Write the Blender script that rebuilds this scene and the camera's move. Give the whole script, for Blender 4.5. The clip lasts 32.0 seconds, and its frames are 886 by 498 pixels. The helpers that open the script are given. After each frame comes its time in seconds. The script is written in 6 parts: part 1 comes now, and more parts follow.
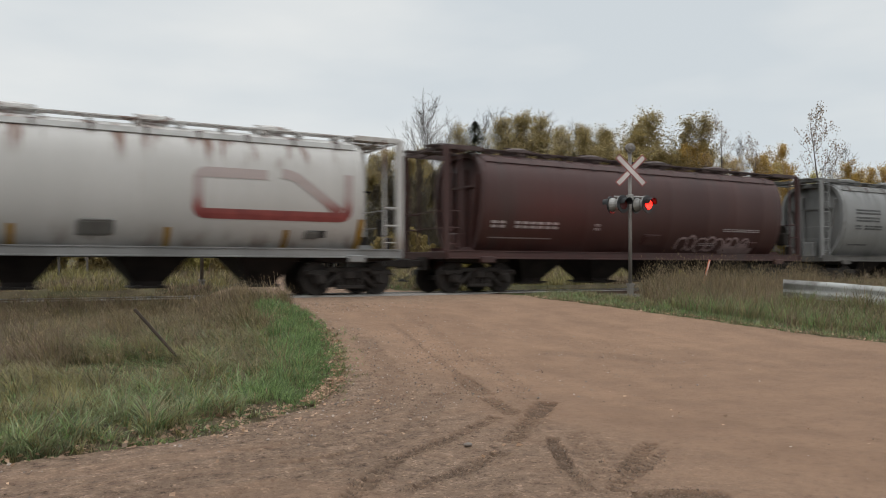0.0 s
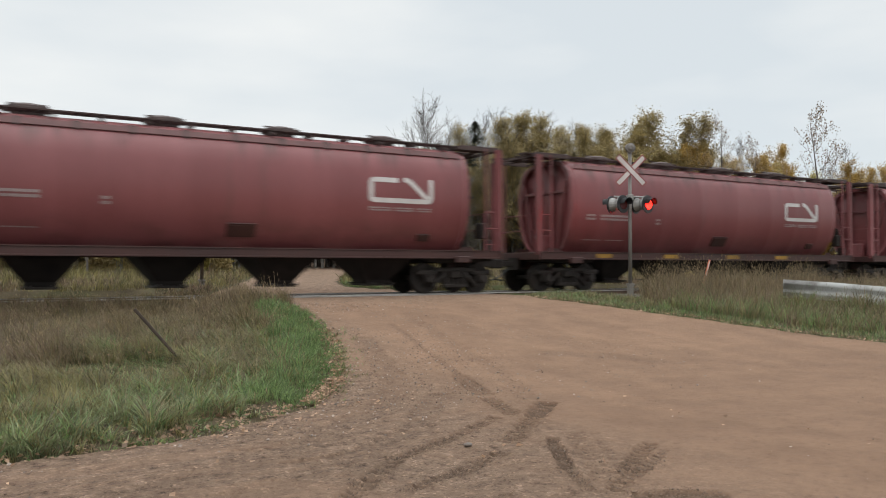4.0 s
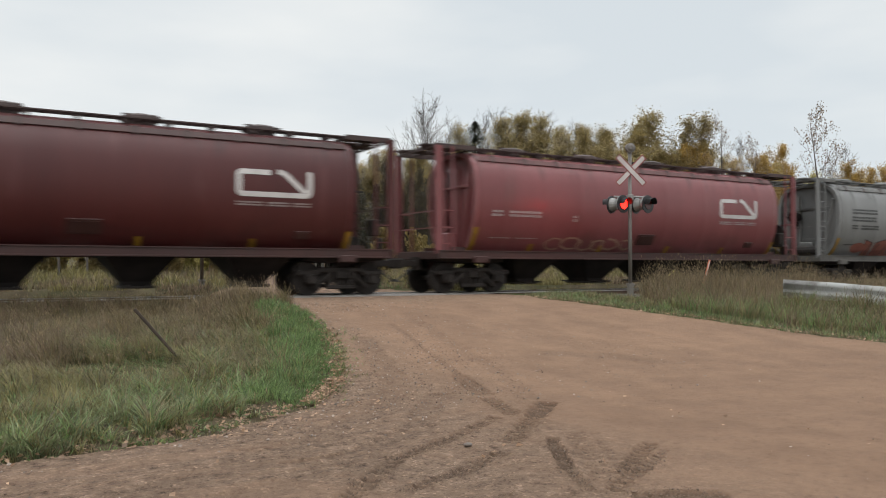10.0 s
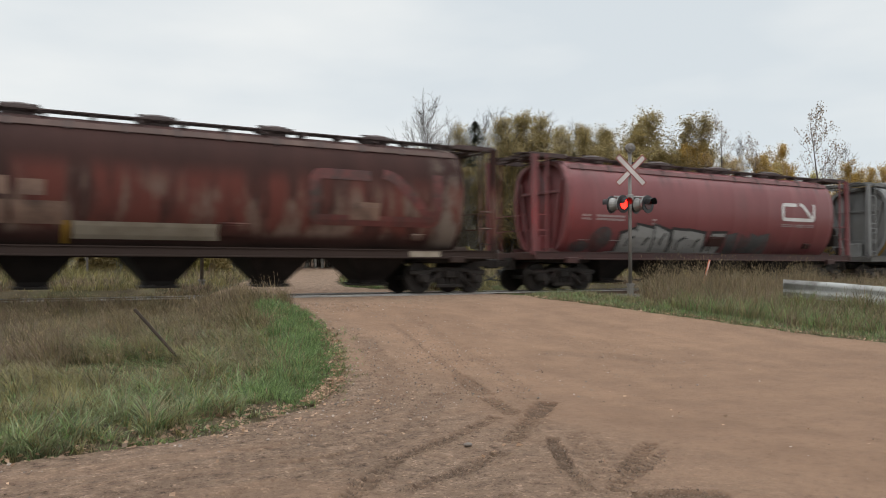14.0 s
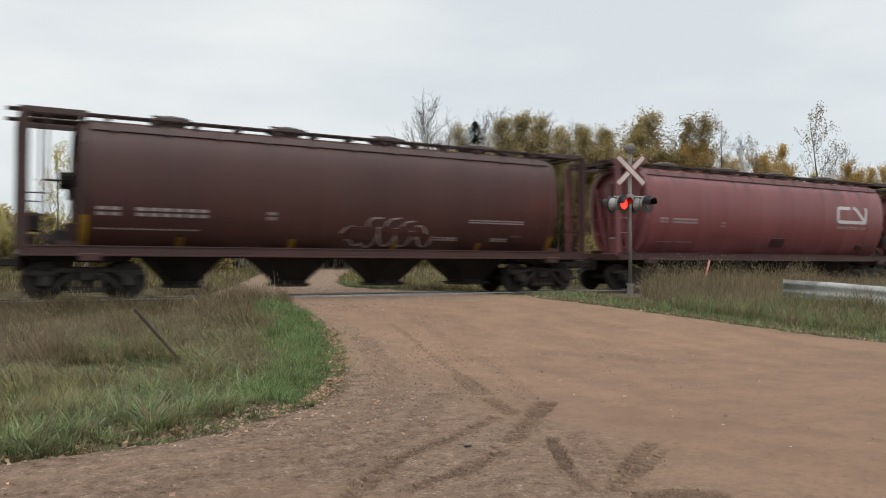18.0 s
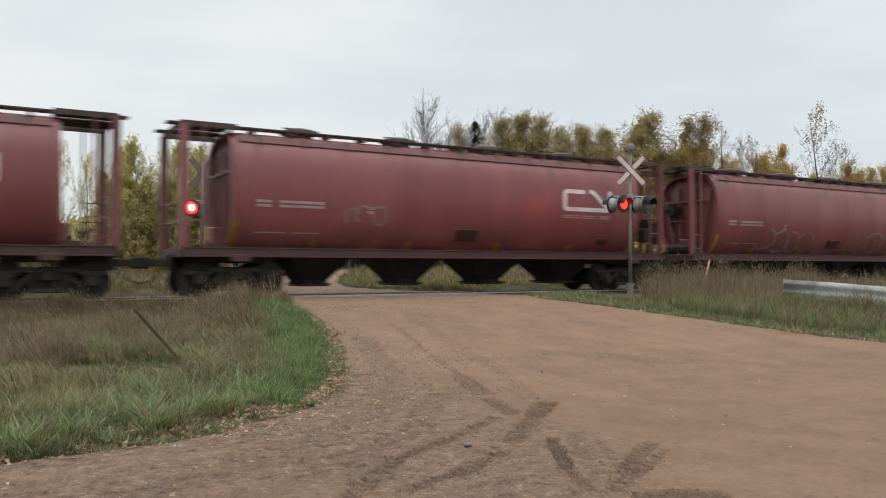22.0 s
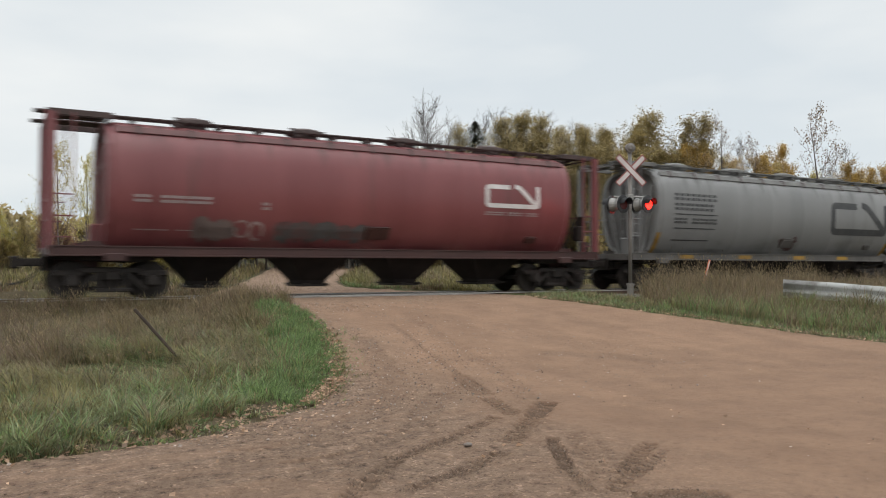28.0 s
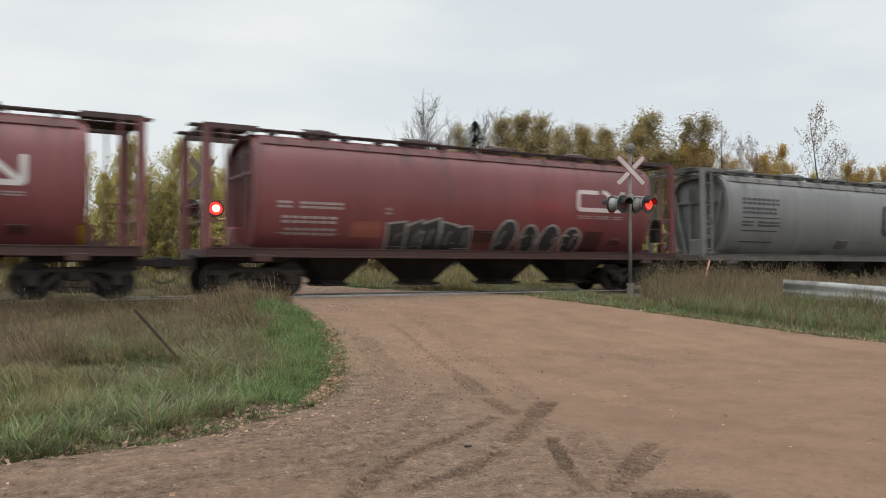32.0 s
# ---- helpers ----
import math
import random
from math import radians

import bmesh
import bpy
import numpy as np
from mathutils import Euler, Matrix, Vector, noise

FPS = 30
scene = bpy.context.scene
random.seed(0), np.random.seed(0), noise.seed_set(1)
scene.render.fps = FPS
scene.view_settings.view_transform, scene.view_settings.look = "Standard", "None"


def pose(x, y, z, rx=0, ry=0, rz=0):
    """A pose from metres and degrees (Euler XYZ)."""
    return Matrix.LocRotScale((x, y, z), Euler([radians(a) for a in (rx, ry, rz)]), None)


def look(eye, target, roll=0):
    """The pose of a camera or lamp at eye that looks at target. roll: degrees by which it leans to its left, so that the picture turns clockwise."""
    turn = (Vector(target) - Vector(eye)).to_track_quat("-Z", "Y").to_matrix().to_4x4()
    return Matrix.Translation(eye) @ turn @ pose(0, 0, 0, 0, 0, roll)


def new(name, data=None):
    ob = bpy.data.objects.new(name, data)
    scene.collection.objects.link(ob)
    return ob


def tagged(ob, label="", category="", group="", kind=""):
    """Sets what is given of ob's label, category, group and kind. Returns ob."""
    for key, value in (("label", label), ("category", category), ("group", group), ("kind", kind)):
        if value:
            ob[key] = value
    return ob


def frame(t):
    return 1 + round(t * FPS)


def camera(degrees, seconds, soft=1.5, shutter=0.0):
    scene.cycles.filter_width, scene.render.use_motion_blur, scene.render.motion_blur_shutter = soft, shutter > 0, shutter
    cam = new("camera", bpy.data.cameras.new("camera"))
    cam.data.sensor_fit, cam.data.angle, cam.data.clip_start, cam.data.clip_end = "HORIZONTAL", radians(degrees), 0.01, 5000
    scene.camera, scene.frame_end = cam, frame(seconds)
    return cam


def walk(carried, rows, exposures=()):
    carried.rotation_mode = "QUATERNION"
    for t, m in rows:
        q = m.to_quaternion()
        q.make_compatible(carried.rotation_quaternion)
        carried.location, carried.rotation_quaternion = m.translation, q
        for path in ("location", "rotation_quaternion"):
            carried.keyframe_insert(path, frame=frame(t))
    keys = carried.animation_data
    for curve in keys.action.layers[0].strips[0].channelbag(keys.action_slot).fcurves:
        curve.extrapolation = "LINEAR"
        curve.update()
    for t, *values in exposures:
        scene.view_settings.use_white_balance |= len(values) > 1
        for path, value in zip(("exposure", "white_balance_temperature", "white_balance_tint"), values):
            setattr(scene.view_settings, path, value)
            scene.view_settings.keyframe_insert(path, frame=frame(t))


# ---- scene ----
cam = camera(58.81, 32.0, soft=1.0, shutter=0.28)
EYE = (0.0, -22.8, 1.52)
AXIS = (math.cos(radians(62.0)), math.sin(radians(62.0)), math.tan(radians(1.40)))
AIM = look(EYE, (EYE[0] + AXIS[0], EYE[1] + AXIS[1], EYE[2] + AXIS[2]))
walk(cam, [(0.0, AIM), (32.0, AIM)], exposures=[(0.0, -0.14), (1.2, 0.0), (3.0, 0.05), (6.0, 0.0), (22.0, 0.0), (24.0, -0.12), (25.3, -0.12), (27.8, 0.03), (32.0, 0.0)])

# ---- light: an overcast autumn sky ----
SUN_UP, SUN_TURN = 48.0, 205.0
world = bpy.data.worlds.new("overcast_sky")
scene.world = world
world.use_nodes = True
wn, wl = world.node_tree.nodes, world.node_tree.links
wn.clear()
w_out = wn.new("ShaderNodeOutputWorld")
w_bg = wn.new("ShaderNodeBackground")
w_sky = wn.new("ShaderNodeTexSky")
w_sky.sky_type, w_sky.sun_disc = "NISHITA", False
w_sky.sun_elevation, w_sky.sun_rotation = radians(SUN_UP), radians(SUN_TURN)
w_dim = wn.new("ShaderNodeVectorMath")
w_dim.operation = "SCALE"
w_dim.inputs["Scale"].default_value = 0.10
w_tc = wn.new("ShaderNodeTexCoord")
w_map = wn.new("ShaderNodeMapping")
w_map.inputs["Scale"].default_value = (1.2, 1.2, 4.0)
w_noise = wn.new("ShaderNodeTexNoise")
w_noise.inputs["Scale"].default_value = 1.7
w_noise.inputs["Detail"].default_value = 5.0
w_noise.inputs["Roughness"].default_value = 0.45
w_ramp = wn.new("ShaderNodeValToRGB")
w_ramp.color_ramp.elements[0].position, w_ramp.color_ramp.elements[0].color = 0.37, (0.720, 0.775, 0.808, 1)
w_ramp.color_ramp.elements[1].position, w_ramp.color_ramp.elements[1].color = 0.64, (0.925, 0.938, 0.922, 1)
w_mix = wn.new("ShaderNodeMix")
w_mix.data_type = "RGBA"
w_mix.inputs["Factor"].default_value = 0.93
wl.new(w_tc.outputs["Generated"], w_map.inputs["Vector"])
wl.new(w_map.outputs["Vector"], w_noise.inputs["Vector"])
wl.new(w_noise.outputs["Fac"], w_ramp.inputs["Fac"])
wl.new(w_sky.outputs["Color"], w_dim.inputs[0])
wl.new(w_dim.outputs["Vector"], w_mix.inputs["A"])
wl.new(w_ramp.outputs["Color"], w_mix.inputs["B"])
w_sep = wn.new("ShaderNodeSeparateXYZ")
w_up = wn.new("ShaderNodeMapRange")
w_up.interpolation_type = "SMOOTHSTEP"
w_up.inputs["From Min"].default_value, w_up.inputs["From Max"].default_value = 0.33, 1.0
w_up.inputs["To Min"].default_value, w_up.inputs["To Max"].default_value = 1.0, 3.0
w_lift = wn.new("ShaderNodeVectorMath")
w_lift.operation = "SCALE"
wl.new(w_tc.outputs["Generated"], w_sep.inputs["Vector"])
wl.new(w_sep.outputs["Z"], w_up.inputs["Value"])
wl.new(w_mix.outputs["Result"], w_lift.inputs[0])
wl.new(w_up.outputs["Result"], w_lift.inputs["Scale"])
wl.new(w_lift.outputs["Vector"], w_bg.inputs["Color"])
w_bg.inputs["Strength"].default_value = 1.0
wl.new(w_bg.outputs["Background"], w_out.inputs["Surface"])

sun = new("sun", bpy.data.lights.new("sun", "SUN"))
sun.data.energy, sun.data.angle, sun.data.color = 0.5, radians(40), (1.0, 0.96, 0.9)
sun.matrix_basis = pose(0, 0, 40, 90 - SUN_UP, 0, 180 - SUN_TURN)


# ---- materials ----
def ramp(nodes, stops):
    r = nodes.new("ShaderNodeValToRGB")
    r.color_ramp.elements[0].position, r.color_ramp.elements[0].color = stops[0][0], (*stops[0][1], 1)
    r.color_ramp.elements[1].position, r.color_ramp.elements[1].color = stops[-1][0], (*stops[-1][1], 1)
    for p, c in stops[1:-1]:
        r.color_ramp.elements.new(p).color = (*c, 1)
    return r


def surface(name, low, high, scale=3.0, rough=0.7, bump=0.1, fine=40.0, metal=0.0, stretch=(1, 1, 1), vary=0.0, stain=None, stain_scale=0.8, stain_at=(0.55, 0.75), island=False, spec=0.5):
    """A two-scale procedural surface: broad blotches, fine grain with relief, an optional stain colour."""
    m = bpy.data.materials.new(name)
    m.use_nodes = True
    n, l = m.node_tree.nodes, m.node_tree.links
    b = n["Principled BSDF"]
    tc, mp, info = n.new("ShaderNodeTexCoord"), n.new("ShaderNodeMapping"), n.new("ShaderNodeObjectInfo")
    mp.inputs["Scale"].default_value = stretch
    l.new(tc.outputs["Object"], mp.inputs["Vector"])
    shift = n.new("ShaderNodeVectorMath")
    shift.operation = "ADD"
    wide = n.new("ShaderNodeMath")
    wide.operation = "MULTIPLY"
    wide.inputs[1].default_value = 37.0
    l.new(info.outputs["Random"], wide.inputs[0])
    l.new(mp.outputs["Vector"], shift.inputs[0])
    l.new(wide.outputs["Value"], shift.inputs[1])
    broad, grain = n.new("ShaderNodeTexNoise"), n.new("ShaderNodeTexNoise")
    broad.inputs["Scale"].default_value, broad.inputs["Detail"].default_value = scale, 6.0
    grain.inputs["Scale"].default_value, grain.inputs["Detail"].default_value = fine, 4.0
    l.new(shift.outputs["Vector"], broad.inputs["Vector"])
    l.new(shift.outputs["Vector"], grain.inputs["Vector"])
    add = n.new("ShaderNodeMath")
    add.operation = "MULTIPLY_ADD"
    add.inputs[1].default_value = 0.35
    l.new(grain.outputs["Fac"], add.inputs[0])
    l.new(broad.outputs["Fac"], add.inputs[2])
    r = ramp(n, [(0.45, low), (0.9, high)])
    l.new(add.outputs["Value"], r.inputs["Fac"])
    colour = r.outputs["Color"]
    if stain:
        sn = n.new("ShaderNodeTexNoise")
        sn.inputs["Scale"].default_value, sn.inputs["Detail"].default_value, sn.inputs["Roughness"].default_value = stain_scale, 8.0, 0.65
        l.new(shift.outputs["Vector"], sn.inputs["Vector"])
        sr = ramp(n, [(stain_at[0], (0, 0, 0)), (stain_at[1], (1, 1, 1))])
        l.new(sn.outputs["Fac"], sr.inputs["Fac"])
        mx = n.new("ShaderNodeMix")
        mx.data_type = "RGBA"
        mx.inputs["B"].default_value = (*stain, 1)
        l.new(sr.outputs["Color"], mx.inputs["Factor"])
        l.new(colour, mx.inputs["A"])
        colour = mx.outputs["Result"]
    if vary:
        hsv = n.new("ShaderNodeHueSaturation")
        span = n.new("ShaderNodeMapRange")
        span.inputs["To Min"].default_value, span.inputs["To Max"].default_value = 1 - vary, 1 + vary
        geo = n.new("ShaderNodeNewGeometry")
        l.new(geo.outputs["Random Per Island"] if island else info.outputs["Random"], span.inputs["Value"])
        l.new(span.outputs["Result"], hsv.inputs["Value"])
        l.new(colour, hsv.inputs["Color"])
        colour = hsv.outputs["Color"]
    l.new(colour, b.inputs["Base Color"])
    b.inputs["Roughness"].default_value, b.inputs["Metallic"].default_value = rough, metal
    b.inputs["Specular IOR Level"].default_value = spec
    if bump:
        bp = n.new("ShaderNodeBump")
        bp.inputs["Strength"].default_value, bp.inputs["Distance"].default_value = bump, 0.02
        l.new(grain.outputs["Fac"], bp.inputs["Height"])
        l.new(bp.outputs["Normal"], b.inputs["Normal"])
    return m


def glowing(name, colour, strength):
    m = bpy.data.materials.new(name)
    m.use_nodes = True
    b = m.node_tree.nodes["Principled BSDF"]
    b.inputs["Base Color"].default_value = (*colour, 1)
    b.inputs["Emission Color"].default_value = (*colour, 1)
    b.inputs["Emission Strength"].default_value = strength
    return m


def leaf_material(name, low, high, vary=0.22):
    m = surface(name, low, high, scale=2.2, rough=0.48, bump=0, fine=9, vary=vary, island=True, spec=0.4)
    n, l = m.node_tree.nodes, m.node_tree.links
    b = n["Principled BSDF"]
    thin = n.new("ShaderNodeBsdfTranslucent")
    mix = n.new("ShaderNodeMixShader")
    mix.inputs["Fac"].default_value = 0.45
    l.new(b.inputs["Base Color"].links[0].from_socket, thin.inputs["Color"])
    l.new(b.outputs["BSDF"], mix.inputs[1])
    l.new(thin.outputs["BSDF"], mix.inputs[2])
    l.new(mix.outputs["Shader"], n["Material Output"].inputs["Surface"])
    return m


STREAK = (1.0, 1.0, 0.12)
M = {
    "red": surface("faded_red_paint", (0.150, 0.042, 0.0445), (0.200, 0.062, 0.0635), 0.7, 0.36, 0.03, 25, stretch=STREAK, vary=0.10, stain=(0.087, 0.041, 0.038), stain_scale=1.2, stain_at=(0.58, 0.8)),
    "red_pale": surface("pale_red_paint", (0.170, 0.050, 0.052), (0.227, 0.072, 0.075), 0.7, 0.36, 0.03, 25, stretch=STREAK, vary=0.08, stain=(0.106, 0.052, 0.046), stain_scale=1.3, stain_at=(0.6, 0.82)),
    "red_deep": surface("deep_red_paint", (0.0589, 0.0100, 0.0100), (0.0858, 0.0160, 0.0150), 0.7, 0.45, 0.03, 25, stretch=STREAK, vary=0.06, stain=(0.129, 0.052, 0.052), stain_scale=1.4, stain_at=(0.6, 0.85)),
    "brown": surface("dark_brown_paint", (0.0390, 0.0125, 0.0108), (0.0570, 0.0200, 0.0160), 0.7, 0.55, 0.03, 25, stretch=STREAK, vary=0.08, stain=(0.041, 0.023, 0.020), stain_scale=1.2),
    "grey": surface("weathered_grey_paint", (0.153, 0.152, 0.149), (0.202, 0.199, 0.194), 0.7, 0.36, 0.03, 25, stretch=STREAK, vary=0.08, stain=(0.138, 0.133, 0.123), stain_scale=1.2, stain_at=(0.55, 0.8)),
    "grey_dirty": surface("dirty_grey_paint", (0.095, 0.091, 0.085), (0.140, 0.135, 0.127), 0.9, 0.6, 0.03, 25, stretch=STREAK, vary=0.05, stain=(0.076, 0.066, 0.057), stain_scale=1.5, stain_at=(0.5, 0.75)),
    "white": surface("aged_white_paint", (0.354, 0.354, 0.342), (0.415, 0.415, 0.411), 0.7, 0.5, 0.03, 25, stretch=STREAK, stain=(0.264, 0.211, 0.176), stain_scale=1.5, stain_at=(0.62, 0.85)),
    "tan": surface("chalky_tan_paint", (0.214, 0.186, 0.163), (0.269, 0.246, 0.224), 0.9, 0.6, 0.03, 25, stretch=STREAK, stain=(0.141, 0.066, 0.044), stain_scale=1.6, stain_at=(0.55, 0.8)),
    "rust": surface("rust_brown_paint", (0.053, 0.028, 0.022), (0.090, 0.048, 0.038), 0.8, 0.7, 0.05, 25, stretch=STREAK, stain=(0.150, 0.092, 0.070), stain_scale=1.3, stain_at=(0.55, 0.75)),
    "iron": surface("grimy_cast_iron", (0.010, 0.0073, 0.0062), (0.028, 0.0215, 0.018), 4, 0.65, 0.15, 50, spec=0.35),
    "hopper": surface("near_black_hopper_steel", (0.008, 0.006, 0.006), (0.022, 0.017, 0.015), 2, 0.8, 0.1, 40, spec=0.2),
    "roof_dark": surface("sooty_roof_steel", (0.037, 0.024, 0.022), (0.075, 0.047, 0.043), 2, 0.75, 0.1, 40, vary=0.1),
    "galv": surface("weathered_galvanised_steel", (0.194, 0.187, 0.176), (0.314, 0.306, 0.292), 2, 0.55, 0.05, 40, metal=0.2),
    "roof_grey": surface("sooty_grey_roof_steel", (0.088, 0.086, 0.081), (0.167, 0.163, 0.154), 2, 0.7, 0.1, 40, vary=0.1),
    "sign_back": surface("bare_sign_back", (0.106, 0.084, 0.070), (0.167, 0.136, 0.114), 3, 0.7, 0, 30),
    "mark_pale": surface("chalky_marking_paint", (0.272, 0.231, 0.224), (0.354, 0.313, 0.306), 3, 0.55, 0, 30, vary=0.12),
    "guard": surface("guard_rail_zinc", (0.47, 0.47, 0.455), (0.60, 0.60, 0.585), 2.5, 0.5, 0.03, 40, metal=0.0, stain=(0.188, 0.158, 0.135), stain_scale=1.5, stain_at=(0.52, 0.72)),
    "rail": surface("worn_rail_steel", (0.30, 0.285, 0.27), (0.42, 0.40, 0.38), 3, 0.7, 0.02, 60, spec=0.2),
    "rail_side": surface("rusty_rail_side", (0.053, 0.031, 0.022), (0.106, 0.062, 0.044), 3, 0.8, 0.1, 60),
    "tie": surface("creosoted_timber", (0.032, 0.025, 0.020), (0.077, 0.063, 0.052), 3, 0.85, 0.25, 30, stretch=(1, 0.15, 1), vary=0.25),
    "plank": surface("grey_crossing_timber", (0.119, 0.105, 0.095), (0.210, 0.193, 0.175), 3, 0.85, 0.25, 30, stretch=(0.15, 1, 1), vary=0.2),
    "ballast": surface("grey_ballast_stone", (0.070, 0.063, 0.059), (0.182, 0.168, 0.154), 6, 0.9, 0.8, 30, stain=(0.063, 0.049, 0.038), stain_scale=0.6),
    "yellow": surface("reflective_yellow_tape", (0.213, 0.112, 0.010), (0.305, 0.168, 0.016), 4, 0.5, 0, 30, vary=0.25),
    "mark_white": surface("white_marking_paint", (0.484, 0.458, 0.440), (0.616, 0.590, 0.581), 3, 0.55, 0, 30, vary=0.08),
    "mark_dim": surface("faded_marking_paint", (0.198, 0.132, 0.125), (0.277, 0.205, 0.198), 3, 0.6, 0, 30, vary=0.1),
    "mark_tan": surface("yellowed_marking_paint", (0.260, 0.167, 0.124), (0.341, 0.229, 0.167), 3, 0.6, 0, 30),
    "mark_black": surface("black_marking_paint", (0.019, 0.019, 0.020), (0.042, 0.042, 0.043), 3, 0.5, 0, 30, vary=0.1),
    "sign_white": surface("sign_white_sheeting", (0.440, 0.405, 0.387), (0.546, 0.510, 0.493), 3, 0.5, 0, 30),
    "sign_red": surface("sign_red_border", (0.194, 0.044, 0.044), (0.282, 0.079, 0.070), 3, 0.5, 0, 30),
    "lamp_black": surface("matt_black_enamel", (0.012, 0.012, 0.013), (0.030, 0.030, 0.032), 3, 0.5, 0.03, 30),
    "lamp_lens": surface("dark_red_lens", (0.050, 0.008, 0.008), (0.080, 0.012, 0.012), 3, 0.25, 0, 30),
    "lamp_glow": glowing("lit_red_lens", (1.0, 0.010, 0.006), 9.0),
    "lamp_core": glowing("lit_red_core", (1.0, 0.72, 0.62), 4.0),
    "lamp_beam": glowing("lit_red_beam", (1.0, 0.012, 0.012), 24.0),
    "spray_red": surface("red_spray_paint", (0.317, 0.088, 0.062), (0.422, 0.132, 0.088), 2, 0.6, 0, 30, vary=0.15),
    "spray_rust": surface("rust_red_spray_paint", (0.194, 0.062, 0.044), (0.282, 0.097, 0.070), 2, 0.6, 0, 30, vary=0.15),
    "spray_peach": surface("peach_spray_paint", (0.484, 0.317, 0.211), (0.581, 0.405, 0.290), 2, 0.6, 0, 30, vary=0.15),
    "spray_green": surface("pale_green_spray_paint", (0.176, 0.238, 0.106), (0.264, 0.334, 0.176), 2, 0.6, 0, 30, vary=0.15),
    "spray_grey": surface("silver_grey_spray_paint", (0.165, 0.158, 0.151), (0.233, 0.226, 0.220), 2, 0.6, 0, 30, vary=0.15),
    "spray_teal": surface("teal_spray_paint", (0.176, 0.229, 0.229), (0.246, 0.308, 0.308), 2, 0.6, 0, 30, vary=0.15),
    "orange": surface("orange_stake_plastic", (0.484, 0.114, 0.053), (0.616, 0.176, 0.088), 3, 0.5, 0, 30),
    "wood_post": surface("weathered_post_timber", (0.050, 0.036, 0.028), (0.105, 0.078, 0.060), 4, 0.85, 0.3, 30, stretch=(1, 1, 0.15)),
    "bark": surface("grey_brown_bark", (0.056, 0.046, 0.040), (0.128, 0.112, 0.100), 3, 0.9, 0.4, 20, stretch=(1, 1, 0.3)),
    "bark_pale": surface("pale_aspen_bark", (0.160, 0.148, 0.132), (0.304, 0.288, 0.264), 3, 0.85, 0.2, 20, stretch=(1, 1, 2.5), stain=(0.048, 0.040, 0.036), stain_scale=2.0, stain_at=(0.58, 0.7)),
    "leaf_olive": leaf_material("olive_aspen_leaves", (0.250, 0.194, 0.086), (0.410, 0.318, 0.136)),
    "leaf_gold": leaf_material("golden_aspen_leaves", (0.330, 0.215, 0.060), (0.480, 0.310, 0.085)),
    "leaf_green": leaf_material("yellow_green_leaves", (0.360, 0.310, 0.100), (0.560, 0.475, 0.160)),
    "leaf_rust": leaf_material("thin_brown_leaves", (0.169, 0.110, 0.063), (0.270, 0.178, 0.101)),
    "leaf_brown": leaf_material("grey_brown_twigs_and_leaves", (0.075, 0.062, 0.042), (0.150, 0.122, 0.080)),
    "needle": leaf_material("dark_spruce_needles", (0.020, 0.027, 0.016), (0.040, 0.050, 0.029)),
    "grass_green": leaf_material("fresh_green_grass", (0.106, 0.166, 0.056), (0.200, 0.272, 0.106), 0.55),
    "grass_blue": leaf_material("bluish_green_grass", (0.129, 0.162, 0.073), (0.280, 0.308, 0.161), 0.55),
    "grass_olive": leaf_material("olive_autumn_grass", (0.080, 0.074, 0.032), (0.240, 0.210, 0.094), 0.55),
    "grass_yellow": leaf_material("yellowing_grass", (0.165, 0.140, 0.054), (0.270, 0.230, 0.095), 0.55),
    "grass_dry": leaf_material("dry_tan_grass", (0.105, 0.077, 0.044), (0.330, 0.254, 0.150), 0.55),
    "grass_red": leaf_material("reddish_dry_weeds", (0.135, 0.092, 0.062), (0.245, 0.172, 0.118), 0.55),
    "clod": surface("dark_earth_clods", (0.105, 0.070, 0.049), (0.215, 0.147, 0.104), 6, 0.95, 0.2, 40, vary=0.3, island=True),
    "dead_leaf": leaf_material("fallen_tan_leaves", (0.22, 0.125, 0.075), (0.46, 0.31, 0.205), 0.5),
    "pebble": surface("pale_pebbles", (0.15, 0.11, 0.085), (0.38, 0.31, 0.26), 6, 0.8, 0.1, 30, vary=0.5, island=True),
}


# ---- weathered finishes of single cars ----
def node(m, kind, inputs=(), operation=None, data_type=None, interpolation_type=None):
    made = m.node_tree.nodes.new(kind)
    if operation:
        made.operation = operation
    if data_type:
        made.data_type = data_type
    if interpolation_type:
        made.interpolation_type = interpolation_type
    for key, value in inputs:
        if isinstance(value, bpy.types.NodeSocket):
            m.node_tree.links.new(value, made.inputs[key])
        else:
            made.inputs[key].default_value = value
    return made


def reckon(m, operation, a, b=0.0):
    return node(m, "ShaderNodeMath", [(0, a), (1, b)], operation=operation).outputs["Value"]


def band(m, value, low, high):
    """0 below low, 1 above high."""
    return node(m, "ShaderNodeMapRange", [("Value", value), ("From Min", low), ("From Max", high)], interpolation_type="SMOOTHSTEP").outputs["Result"]


def patches(m, stretch, seed, low, high, detail=5.0):
    """Cloudy mask on the object's own axes."""
    tc = node(m, "ShaderNodeTexCoord")
    mp = node(m, "ShaderNodeMapping", [("Vector", tc.outputs["Object"]), ("Scale", stretch), ("Location", (seed * 7.3, seed * 3.1, seed * 1.7))])
    info = node(m, "ShaderNodeObjectInfo")
    far = reckon(m, "MULTIPLY", info.outputs["Random"], 53.0)
    moved = node(m, "ShaderNodeVectorMath", [(0, mp.outputs["Vector"]), (1, far)], operation="ADD")
    nz = node(m, "ShaderNodeTexNoise", [("Vector", moved.outputs["Vector"]), ("Scale", 1.0), ("Detail", detail), ("Roughness", 0.6)])
    return band(m, nz.outputs["Fac"], low, high)


